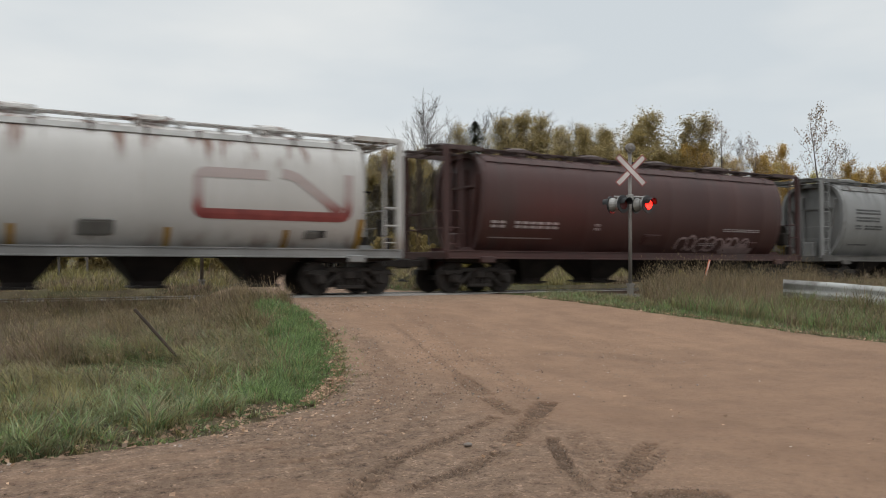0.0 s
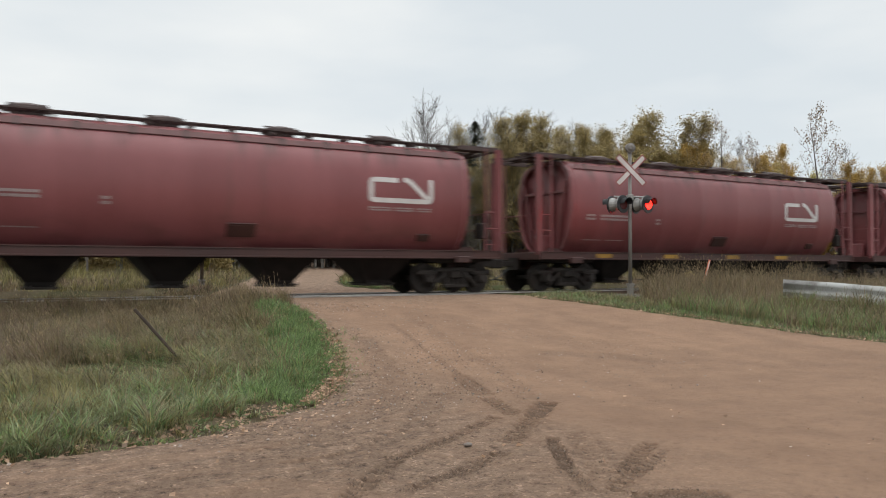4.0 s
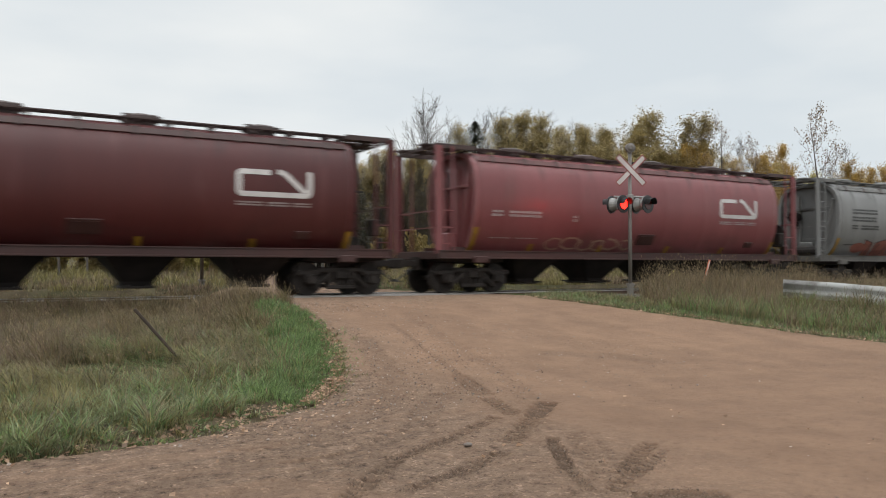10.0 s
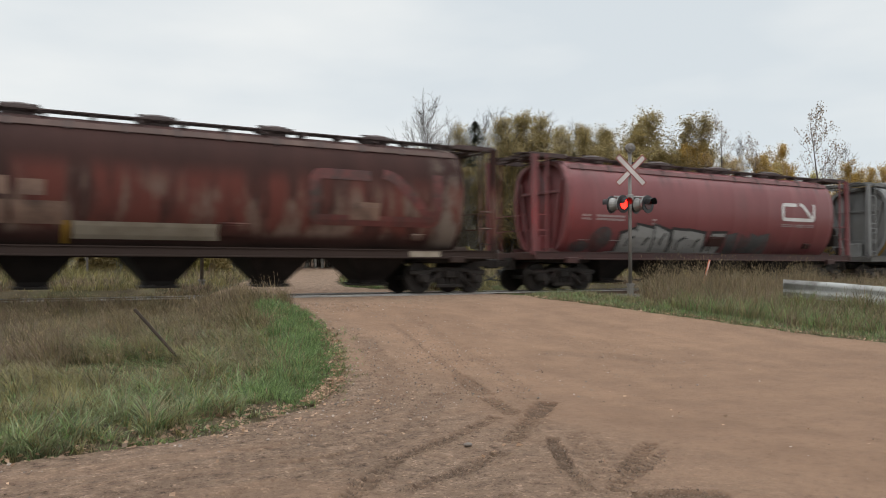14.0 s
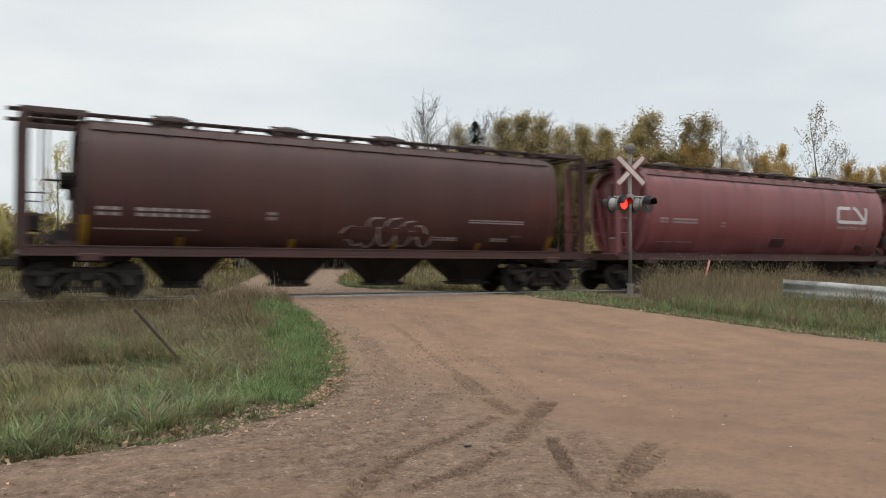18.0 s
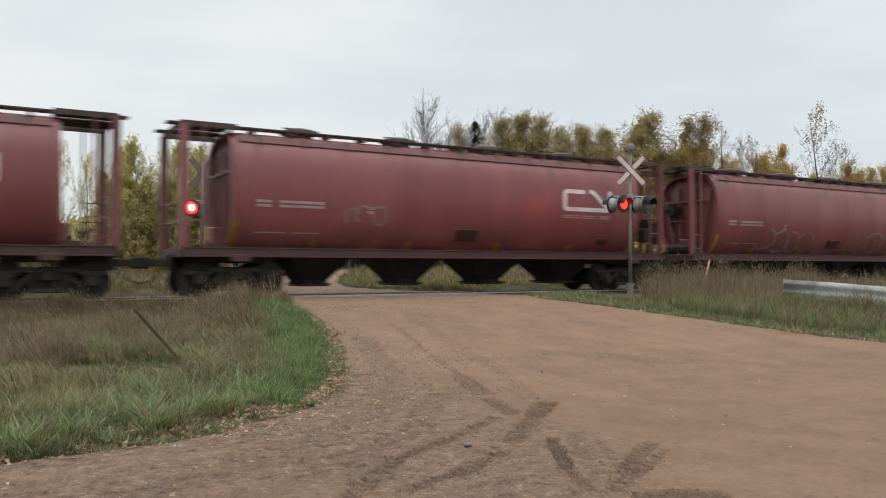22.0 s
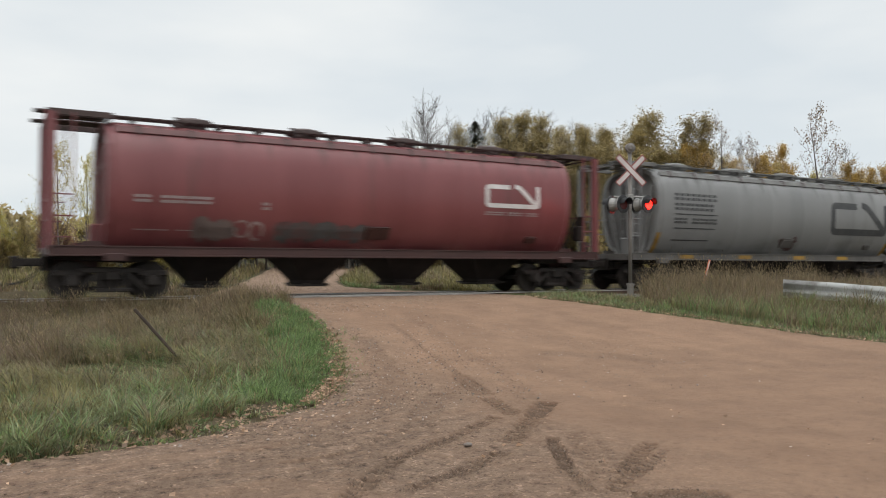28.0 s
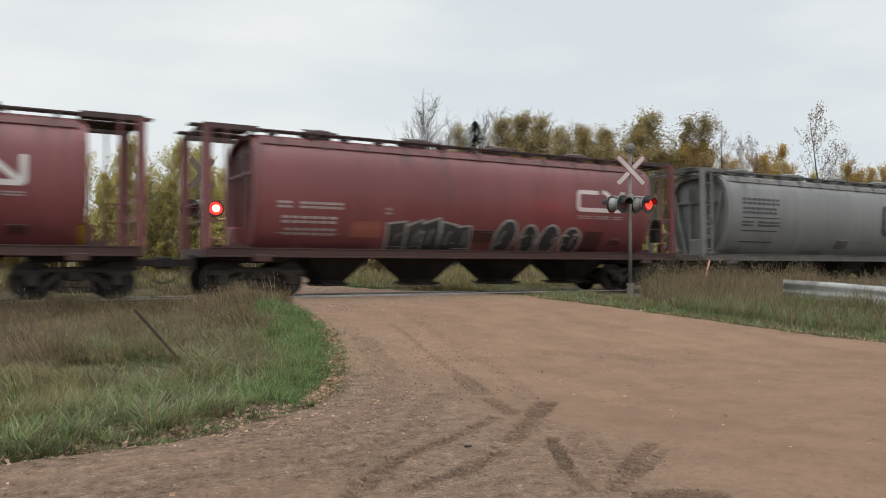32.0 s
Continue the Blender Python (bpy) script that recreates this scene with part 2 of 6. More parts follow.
def along(m, axis):
    tc = node(m, "ShaderNodeTexCoord")
    return node(m, "ShaderNodeSeparateXYZ", [("Vector", tc.outputs["Object"])]).outputs[axis]


def overlay(m, colour, mask):
    b = m.node_tree.nodes["Principled BSDF"]
    old = b.inputs["Base Color"].links[0].from_socket
    mx = node(m, "ShaderNodeMix", data_type="RGBA")
    mx.inputs["B"].default_value = (*colour, 1)
    m.node_tree.links.new(old, mx.inputs["A"])
    m.node_tree.links.new(mask, mx.inputs["Factor"])
    m.node_tree.links.new(mx.outputs["Result"], b.inputs["Base Color"])


def finish_rusty():
    m = surface("worn_rust_brown_paint", (0.030, 0.014, 0.012), (0.056, 0.024, 0.020), 0.8, 0.8, 0.05, 25, stretch=STREAK, spec=0.25)
    z, x = along(m, "Z"), along(m, "X")
    body = reckon(m, "MULTIPLY", band(m, z, 1.5, 1.9), band(m, z, 3.55, 2.9))
    overlay(m, (0.115, 0.034, 0.026), reckon(m, "MULTIPLY", body, patches(m, (1.5, 1.0, 0.22), 1, 0.36, 0.58)))
    pale = reckon(m, "MULTIPLY", band(m, z, 1.45, 1.75), band(m, z, 3.4, 2.5))
    overlay(m, (0.165, 0.115, 0.092), reckon(m, "MULTIPLY", pale, patches(m, (1.3, 1.0, 0.35), 3, 0.46, 0.64)))
    overlay(m, (0.17, 0.135, 0.112), reckon(m, "MULTIPLY", band(m, reckon(m, "ABSOLUTE", x), 5.9, 6.7), patches(m, (0.9, 1.0, 0.5), 5, 0.40, 0.6)))
    # evenly darker towards the bottom of the barrel
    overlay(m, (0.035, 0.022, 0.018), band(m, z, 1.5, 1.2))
    return m


def finish_tan():
    m = surface("chalky_tan_paint", (0.180, 0.155, 0.130), (0.232, 0.206, 0.178), 0.9, 0.6, 0.03, 25, stretch=STREAK)
    z, x = along(m, "Z"), along(m, "X")
    cell = reckon(m, "FRACT", reckon(m, "MULTIPLY", reckon(m, "ADD", x, 20.63), 1 / 0.95))
    near = reckon(m, "ABSOLUTE", reckon(m, "SUBTRACT", cell, 0.5))
    runs = reckon(m, "MULTIPLY", band(m, near, 0.22, 0.02), patches(m, (0.8, 1.0, 0.35), 2, 0.36, 0.62))
    overlay(m, (0.17, 0.085, 0.055), runs)
    overlay(m, (0.15, 0.075, 0.05), patches(m, (1.6, 1.0, 0.3), 4, 0.55, 0.72))
    ragged = reckon(m, "ADD", z, reckon(m, "MULTIPLY", patches(m, (0.55, 0.1, 0.1), 6, 0.3, 0.7, 3.0), 0.45))
    dirt = reckon(m, "MULTIPLY", band(m, ragged, 2.36, 2.26), patches(m, (2.2, 1.0, 0.5), 8, 0.28, 0.44))
    overlay(m, (0.075, 0.036, 0.026), reckon(m, "MULTIPLY", dirt, band(m, reckon(m, "ABSOLUTE", x), 6.6, 6.3)))
    return m


def finish_white():
    m = surface("aged_white_paint", (0.400, 0.386, 0.368), (0.470, 0.454, 0.438), 0.7, 0.5, 0.03, 25, stretch=STREAK, stain=(0.30, 0.24, 0.20), stain_scale=1.5, stain_at=(0.62, 0.85))
    z = along(m, "Z")
    overlay(m, (0.14, 0.07, 0.045), reckon(m, "MULTIPLY", band(m, z, 3.2, 4.0), patches(m, (2.6, 1.0, 0.35), 2, 0.50, 0.64)))
    overlay(m, (0.25, 0.21, 0.18), reckon(m, "MULTIPLY", band(m, z, 2.0, 1.3), patches(m, (1.4, 1.0, 0.4), 5, 0.42, 0.66)))
    return m


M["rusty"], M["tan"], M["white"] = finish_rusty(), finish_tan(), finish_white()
M["rib"] = surface("rust_stained_rib", (0.088, 0.055, 0.040), (0.211, 0.172, 0.145), 1.2, 0.7, 0.05, 25, vary=0.25)
M["mark_rusty"] = surface("rust_bitten_red_paint", (0.088, 0.021, 0.019), (0.150, 0.037, 0.032), 2, 0.6, 0, 30, stain=(0.044, 0.026, 0.022), stain_scale=1.4, stain_at=(0.42, 0.62))
M["panel_worn"] = surface("worn_peach_panel", (0.132, 0.075, 0.055), (0.220, 0.136, 0.099), 2, 0.65, 0, 30, stain=(0.053, 0.031, 0.025), stain_scale=1.2, stain_at=(0.45, 0.7))
M["panel_pale"] = surface("yellowed_pale_panel", (0.220, 0.180, 0.136), (0.317, 0.273, 0.216), 2, 0.65, 0, 30, stain=(0.141, 0.106, 0.079), stain_scale=1.5)
M["mark_worn"] = surface("worn_red_marking_paint", (0.16, 0.028, 0.028), (0.25, 0.055, 0.047), 3, 0.6, 0, 30)
overlay(M["mark_worn"], (0.36, 0.33, 0.315), reckon(M["mark_worn"], "MULTIPLY", band(M["mark_worn"], along(M["mark_worn"], "Z"), 2.15, 2.75), 0.8))
M["spray_pink"] = surface("faded_pink_spray_paint", (0.42, 0.26, 0.235), (0.50, 0.33, 0.30), 2, 0.6, 0, 30, vary=0.15)
M["patch_dark"] = surface("dark_repainted_patch", (0.038, 0.013, 0.012), (0.060, 0.020, 0.018), 0.9, 0.5, 0.03, 25, stretch=STREAK)
M["white_clean"] = surface("chalk_white_paint", (0.52, 0.52, 0.515), (0.62, 0.62, 0.615), 0.7, 0.5, 0.03, 25, stretch=STREAK, stain=(0.38, 0.33, 0.29), stain_scale=1.5, stain_at=(0.62, 0.85))
overlay(M["white_clean"], (0.15, 0.08, 0.05), reckon(M["white_clean"], "MULTIPLY", band(M["white_clean"], along(M["white_clean"], "Z"), 3.3, 4.0), patches(M["white_clean"], (2.4, 1.0, 0.35), 3, 0.56, 0.70)))
M["spray_dim"] = surface("worn_taupe_spray_paint", (0.10, 0.072, 0.066), (0.17, 0.128, 0.118), 2, 0.6, 0, 30, vary=0.15)
M["mast"] = surface("dull_mast_paint", (0.115, 0.102, 0.092), (0.185, 0.168, 0.152), 2, 0.6, 0.05, 40)
M["spray_cream"] = surface("cream_spray_paint", (0.36, 0.30, 0.215), (0.47, 0.395, 0.29), 2, 0.6, 0, 30, vary=0.1)
M["spray_slate"] = surface("slate_spray_paint", (0.050, 0.050, 0.050), (0.085, 0.084, 0.083), 2, 0.6, 0, 30, stain=(0.10, 0.04, 0.04), stain_scale=1.4, stain_at=(0.48, 0.66))
M["spray_silver"] = surface("chalky_silver_spray_paint", (0.24, 0.235, 0.225), (0.33, 0.32, 0.31), 2, 0.6, 0, 30, vary=0.15)
M["sill_dark"] = surface("dark_grey_sill_paint", (0.060, 0.055, 0.050), (0.115, 0.105, 0.096), 1.5, 0.7, 0.05, 25, vary=0.1)
# eave red is darkened for shade at the roof's edge, with rust mottling
M["eave_red_shaded"] = surface("shaded_rusty_eave_paint", (0.075, 0.027, 0.026), (0.135, 0.050, 0.048), 3.0, 0.6, 0.1, 40, vary=0.1)
# soot and rust run down from the roof edge
for key, tone, much in (("red", (0.050, 0.020, 0.018), 0.75), ("red_pale", (0.060, 0.026, 0.024), 0.75), ("red_deep", (0.03, 0.012, 0.012), 0.6), ("brown", (0.024, 0.013, 0.012), 0.6), ("grey", (0.055, 0.050, 0.045), 0.85), ("grey_dirty", (0.050, 0.042, 0.035), 0.9)):
    runs = reckon(M[key], "MULTIPLY", band(M[key], along(M[key], "Z"), 3.35, 4.25), patches(M[key], (2.4, 1.0, 0.22), 9, 0.50, 0.66))
    overlay(M[key], tone, reckon(M[key], "MULTIPLY", runs, much))
    # patchy scuffs that also paint in the shade of the sides' lower curve
    shade_scuffs = reckon(M[key], "MULTIPLY", band(M[key], along(M[key], "Z"), 2.3, 1.6), patches(M[key], (0.5, 1.0, 0.9), 11, 0.46, 0.66))
    overlay(M[key], tone, reckon(M[key], "MULTIPLY", shade_scuffs, much * 0.45))


# ---- building helpers ----
def box(bm, cx, cy, cz, sx, sy, sz, bevel=0.0, m=None):
    t = Matrix.Translation((cx, cy, cz)) @ Matrix.Diagonal((sx, sy, sz, 1))
    geom = bmesh.ops.create_cube(bm, size=1.0, matrix=(m @ t) if m else t)
    if bevel:
        edges = list({e for v in geom["verts"] for e in v.link_edges})
        bmesh.ops.bevel(bm, geom=edges, offset=bevel, segments=1, affect="EDGES")


def tube(bm, a, b, r, r2=None, seg=8):
    a, b = Vector(a), Vector(b)
    turn = (b - a).to_track_quat("Z", "Y").to_matrix().to_4x4()
    bmesh.ops.create_cone(bm, cap_ends=True, segments=seg, radius1=r, radius2=r if r2 is None else r2, depth=(b - a).length, matrix=Matrix.Translation((a + b) / 2) @ turn)


def loft(bm, rings, close=True, caps=True):
    """Skin between rings of equally many points."""
    vs = [[bm.verts.new(p) for p in ring] for ring in rings]
    n = len(rings[0])
    for a, b in zip(vs, vs[1:]):
        for i in range(n if close else n - 1):
            j = (i + 1) % n
            bm.faces.new((a[i], a[j], b[j], b[i]))
    if caps:
        bm.faces.new(list(reversed(vs[0])))
        bm.faces.new(vs[-1])


MESHES = {}


def shared(key, material, build, smooth=False):
    """One mesh for all parts that have the same shape and material."""
    k = (key, material.name)
    if k not in MESHES:
        bm = bmesh.new()
        build(bm)
        bmesh.ops.recalc_face_normals(bm, faces=bm.faces)
        me = bpy.data.meshes.new(key)
        bm.to_mesh(me)
        bm.free()
        me.materials.append(material)
        if smooth:
            me.polygons.foreach_set("use_smooth", [True] * len(me.polygons))
        MESHES[k] = me
    return MESHES[k]


def place(name, me, parent=None, m=None, label=""):
    ob = new(name, me)
    ob.parent = parent
    if m is not None:
        ob.matrix_basis = m
    if label:
        ob["label"] = label
    return ob


def part(name, bm, material, parent, label="", smooth=False):
    bmesh.ops.recalc_face_normals(bm, faces=bm.faces)
    me = bpy.data.meshes.new(name)
    bm.to_mesh(me)
    bm.free()
    me.materials.append(material)
    if smooth:
        me.polygons.foreach_set("use_smooth", [True] * len(me.polygons))
    return place(name, me, parent, None, label)


def raw(name, verts, faces, material, smooth=False):
    me = bpy.data.meshes.new(name)
    me.from_pydata(verts, [], faces)
    me.materials.append(material)
    if smooth:
        me.polygons.foreach_set("use_smooth", [True] * len(me.polygons))
    me.update()
    return me


def smoothstep(a, b, x):
    t = min(max((x - a) / (b - a), 0.0), 1.0)
    return t * t * (3 - 2 * t)


# ---- the lie of the land ----
RAIL = 0.73          # top of rail
TRACK = pose(-0.781, -0.424, 0, 0, 0, 2.0)     # the track runs along this pose's own x axis
ROAD_LEFT = [(-60, -20.5), (-6, -16.6), (-0.15, -15.8), (0.84, -15.66), (1.3, -15.46), (1.84, -15.08), (2.27, -14.75), (2.78, -14.3), (3.27, -13.57), (3.76, -12.53), (4.29, -11.06), (4.76, -9.34), (5.06, -7.83), (5.2, -6.47), (5.42, -4.46), (5.2, -2.6), (5.2, 3.0), (7.0, 7.0), (10.5, 17.0), (17.0, 36.0), (27.0, 62.0)]
ROAD_RIGHT = [(60, -52), (24, -26), (15.1, -13.12), (14.17, -10.18), (13.11, -7.6), (12.54, -5.28), (13.6, -2.6), (13.3, 2.4), (11.4, 3.5), (10.75, 4.6), (11.1, 6.4), (12.4, 10.0), (16.4, 19.0), (20.9, 28.0), (29.0, 45.0), (37.0, 60.0)]


def land(x, y):
    """Height of the ground."""
    z = 0.80 * smoothstep(-15, -3, y)
    if -14 < y <= 4:
        aside = smoothstep(0.2, 2.6, 5.3 - x) * 0.40 if x < 9 else smoothstep(0.4, 3.5, x - 13.4) * 0.30
        z -= aside * smoothstep(-13, -4, y)
    z -= 0.09 * smoothstep(-6.5, -3.2, y) * (1 - smoothstep(2.5, 4.0, y))
    if y > 4:
        z = 0.8 + 0.033 * (min(y, 60) - 4)
    return z


def edge_at(line, y):
    for (xa, ya), (xb, yb) in zip(line, line[1:]):
        if ya <= y <= yb:
            return xa + (xb - xa) * (y - ya) / max(yb - ya, 1e-6)
    return line[0][0] if y < line[0][1] else line[-1][0]


def on_road(x, y):
    """How far inside the dirt road a place lies (negative: outside), in metres across."""
    if y < -52 or y > 60:
        return -5.0
    left = edge_at(ROAD_LEFT, y) if y > -20.5 else -60
    return min(x - left, edge_at(ROAD_RIGHT, y) - x)


# ---- ground, road, track ----
def steps(*spans):
    out = []
    for a, b, d in spans:
        n = max(1, round((b - a) / d))
        out += [a + (b - a) * i / n for i in range(n)]
    return out + [spans[-1][1]]


def earth_material():
    return surface("thatch_and_soil", (0.052, 0.040, 0.025), (0.115, 0.091, 0.056), 0.9, 0.95, 0.6, 14, stain=(0.052, 0.058, 0.022), stain_scale=0.25, stain_at=(0.45, 0.65), spec=0.1)


def road_material():
    m = bpy.data.materials.new("reddish_dirt_road")
    m.use_nodes = True
    n, l = m.node_tree.nodes, m.node_tree.links
    b = n["Principled BSDF"]
    tc = n.new("ShaderNodeTexCoord")
    big, mid, fine, grit = (n.new("ShaderNodeTexNoise") for _ in range(4))
    for t, s, d in ((big, 0.22, 5.0), (mid, 1.6, 8.0), (fine, 14.0, 8.0), (grit, 70.0, 3.0)):
        t.inputs["Scale"].default_value, t.inputs["Detail"].default_value, t.inputs["Roughness"].default_value = s, d, 0.62
        l.new(tc.outputs["Object"], t.inputs["Vector"])
    r1 = ramp(n, [(0.35, (0.214, 0.132, 0.087)), (0.7, (0.262, 0.163, 0.107))])
    r2 = ramp(n, [(0.34, (0.86, 0.85, 0.84)), (0.62, (1.04, 1.04, 1.04))])
    r3 = ramp(n, [(0.30, (0.80, 0.79, 0.78)), (0.44, (0.98, 0.98, 0.98)), (0.75, (1.07, 1.07, 1.07))])
    rough = n.new("ShaderNodeAttribute")
    rough.attribute_name = "loose"
    clod = n.new("ShaderNodeTexNoise")
    clod.inputs["Scale"].default_value, clod.inputs["Detail"].default_value, clod.inputs["Roughness"].default_value = 6.5, 9.0, 0.78
    l.new(tc.outputs["Object"], clod.inputs["Vector"])
    r4 = ramp(n, [(0.37, (0.062, 0.042, 0.030)), (0.43, (0.172, 0.116, 0.082)), (0.55, (0.250, 0.171, 0.121)), (0.65, (0.365, 0.26, 0.192))])
    l.new(clod.outputs["Fac"], r4.inputs["Fac"])
    l.new(big.outputs["Fac"], r1.inputs["Fac"])
    l.new(mid.outputs["Fac"], r2.inputs["Fac"])
    l.new(fine.outputs["Fac"], r3.inputs["Fac"])
    colour = r1.outputs["Color"]
    # faint streaks along the way the traffic runs
    turn = n.new("ShaderNodeMapping")
    turn.inputs["Rotation"].default_value = (0, 0, radians(-16))
    turn.inputs["Scale"].default_value = (1.1, 0.22, 1)
    l.new(tc.outputs["Object"], turn.inputs["Vector"])
    streak = n.new("ShaderNodeTexNoise")
    streak.inputs["Scale"].default_value, streak.inputs["Detail"].default_value = 1.0, 6.0
    l.new(turn.outputs["Vector"], streak.inputs["Vector"])
    r5 = ramp(n, [(0.36, (0.93, 0.925, 0.92)), (0.60, (1.03, 1.03, 1.03))])
    l.new(streak.outputs["Fac"], r5.inputs["Fac"])
    stones = n.new("ShaderNodeTexVoronoi")
    stones.inputs["Scale"].default_value = 52.0
    l.new(tc.outputs["Object"], stones.inputs["Vector"])
    grey = n.new("ShaderNodeSeparateColor")
    l.new(stones.outputs["Color"], grey.inputs["Color"])
    r6 = ramp(n, [(0.0, (0.58, 0.56, 0.54)), (0.22, (0.95, 0.95, 0.95)), (0.85, (1.04, 1.04, 1.04)), (1.0, (1.7, 1.66, 1.62))])
    l.new(grey.outputs["Red"], r6.inputs["Fac"])
    for r in (r2, r3, r5):
        mx = n.new("ShaderNodeMix")
        mx.data_type, mx.blend_type = "RGBA", "MULTIPLY"
        mx.inputs["Factor"].default_value = 1.0
        l.new(colour, mx.inputs["A"])
        l.new(r.outputs["Color"], mx.inputs["B"])
        colour = mx.outputs["Result"]
    mx = n.new("ShaderNodeMix")
    mx.data_type = "RGBA"
    l.new(rough.outputs["Fac"], mx.inputs["Factor"])
    l.new(colour, mx.inputs["A"])
    gravel = n.new("ShaderNodeMix")
    gravel.data_type, gravel.blend_type = "RGBA", "MULTIPLY"
    gravel.inputs["Factor"].default_value = 1.0
    l.new(r4.outputs["Color"], gravel.inputs["A"])
    l.new(r6.outputs["Color"], gravel.inputs["B"])
    l.new(gravel.outputs["Result"], mx.inputs["B"])
    colour = mx.outputs["Result"]
    damp = n.new("ShaderNodeAttribute")
    damp.attribute_name = "churned"
    mx = n.new("ShaderNodeMix")
    mx.data_type = "RGBA"
    mx.inputs["B"].default_value = (0.062, 0.040, 0.027, 1)
    crumb = n.new("ShaderNodeTexNoise")
    crumb.inputs["Scale"].default_value, crumb.inputs["Detail"].default_value, crumb.inputs["Roughness"].default_value = 30.0, 5.0, 0.7
    l.new(tc.outputs["Object"], crumb.inputs["Vector"])
    r7 = ramp(n, [(0.38, (0.45, 0.45, 0.45)), (0.54, (1.0, 1.0, 1.0))])
    l.new(crumb.outputs["Fac"], r7.inputs["Fac"])
    torn = n.new("ShaderNodeMath")
    torn.operation = "MULTIPLY"
    l.new(damp.outputs["Fac"], torn.inputs[0])
    l.new(r7.outputs["Color"], torn.inputs[1])
    l.new(torn.outputs["Value"], mx.inputs["Factor"])
    l.new(colour, mx.inputs["A"])
    l.new(mx.outputs["Result"], b.inputs["Base Color"])
    b.inputs["Roughness"].default_value = 0.93
    b.inputs["Specular IOR Level"].default_value = 0.2
    add = n.new("ShaderNodeMath")
    add.operation = "MULTIPLY_ADD"
    add.inputs[1].default_value = 0.35
    l.new(grit.outputs["Fac"], add.inputs[0])
    l.new(fine.outputs["Fac"], add.inputs[2])
    lumps = n.new("ShaderNodeMath")
    lumps.operation = "MULTIPLY"
    l.new(clod.outputs["Fac"], lumps.inputs[0])
    l.new(rough.outputs["Fac"], lumps.inputs[1])
    total = n.new("ShaderNodeMath")
    total.operation = "MULTIPLY_ADD"
    total.inputs[1].default_value = 1.6
    l.new(lumps.outputs["Value"], total.inputs[0])
    l.new(add.outputs["Value"], total.inputs[2])
    bp = n.new("ShaderNodeBump")
    bp.inputs["Strength"].default_value, bp.inputs["Distance"].default_value = 1.0, 0.045
    l.new(total.outputs["Value"], bp.inputs["Height"])
    l.new(bp.outputs["Normal"], b.inputs["Normal"])
    return m


# wheel marks in the dirt: points, half width, depth, treaded, how dark
MARKS = [
    ([(5.19, -15.53), (4.95, -15.78), (4.62, -16.12)], 0.125, 0.03, False, 0.72),
    ([(4.62, -16.12), (4.1, -16.67), (3.74, -17.0)], 0.105, 0.03, True, 0.72),
    ([(4.2, -16.04), (3.66, -16.43), (3.23, -16.74), (2.88, -16.95)], 0.075, 0.025, True, 0.66),
    ([(2.9, -16.93), (2.62, -17.12), (2.32, -17.42), (2.1, -17.68), (1.7, -18.1)], 0.085, 0.025, True, 0.66),
    ([(3.47, -17.33), (3.14, -17.52), (2.83, -17.73)], 0.085, 0.025, True, 0.66),
    ([(2.83, -17.73), (2.6, -17.8), (2.3, -17.95)], 0.06, 0.02, True, 0.55),
    ([(5.25, -13.43), (5.05, -14.03), (4.88, -14.61)], 0.13, 0.025, True, 0.6),
    ([(4.77, -14.92), (4.64, -15.36), (4.46, -15.9)], 0.10, 0.025, True, 0.6),
    ([(6.28, -8.78), (6.1, -10.0), (5.84, -10.95), (5.50, -12.5), (5.25, -13.43)], 0.06, 0.012, False, 0.22),
    ([(4.14, -17.08), (4.0, -17.28), (3.89, -17.51), (3.63, -17.97)], 0.058, 0.03, False, 0.66),
    ([(3.63, -17.97), (3.42, -18.5)], 0.05, 0.02, True, 0.4),
    ([(4.73, -17.66), (4.24, -18.02), (3.87, -18.33), (3.55, -18.61)], 0.075, 0.022, True, 0.7),
    ([(4.70, -17.88), (4.26, -18.17), (3.91, -18.41)], 0.045, 0.015, True, 0.6),
    ([(4.45, -17.0), (4.1, -17.6), (3.7, -18.3)], 0.10, 0.008, True, 0.22),
    ([(4.6, -17.1), (4.25, -17.7), (3.85, -18.4)], 0.05, 0.006, True, 0.25),
    ([(3.65, -18.74), (4.15, -19.0)], 0.09, 0.02, False, 0.55),
    ([(7.2, -7.5), (6.6, -10.5), (5.9, -13.5), (5.15, -15.2)], 0.14, 0.01, False, 0.14),
    ([(1.57, -16.21), (1.93, -16.29), (2.42, -16.33)], 0.03, 0.012, False, 0.42),
    ([(1.51, -16.81), (2.05, -16.8), (2.73, -16.59), (3.3, -16.2)], 0.04, 0.012, False, 0.36),
    ([(0.5, -17.3), (2.0, -16.4), (3.4, -15.0), (4.3, -13.4), (5.2, -10.0)], 0.2, 0.012, False, 0.18),
    ([(-1.0, -18.2), (1.5, -17.5), (3.2, -16.2), (4.4, -14.4)], 0.16, 0.012, False, 0.18),
    ([(7.6, -12.2), (8.5, -12.8), (9.3, -13.6)], 0.3, 0.006, False, 0.22),
]


def mark_at(x, y):
    """Depth and darkness of the wheel marks at a place."""
    depth = dark = 0.0
    for pts, half, deep, tread, tone in MARKS:
        run = 0.0
        for (xa, ya), (xb, yb) in zip(pts, pts[1:]):
            dx, dy = xb - xa, yb - ya
            ln = math.hypot(dx, dy)
            if min(xa, xb) - half * 2 < x < max(xa, xb) + half * 2 and min(ya, yb) - half * 2 < y < max(ya, yb) + half * 2:
                s = ((x - xa) * dx + (y - ya) * dy) / ln
                d = abs((x - xa) * dy - (y - ya) * dx) / ln
                if -half * 0.5 <= s <= ln + half * 0.5:
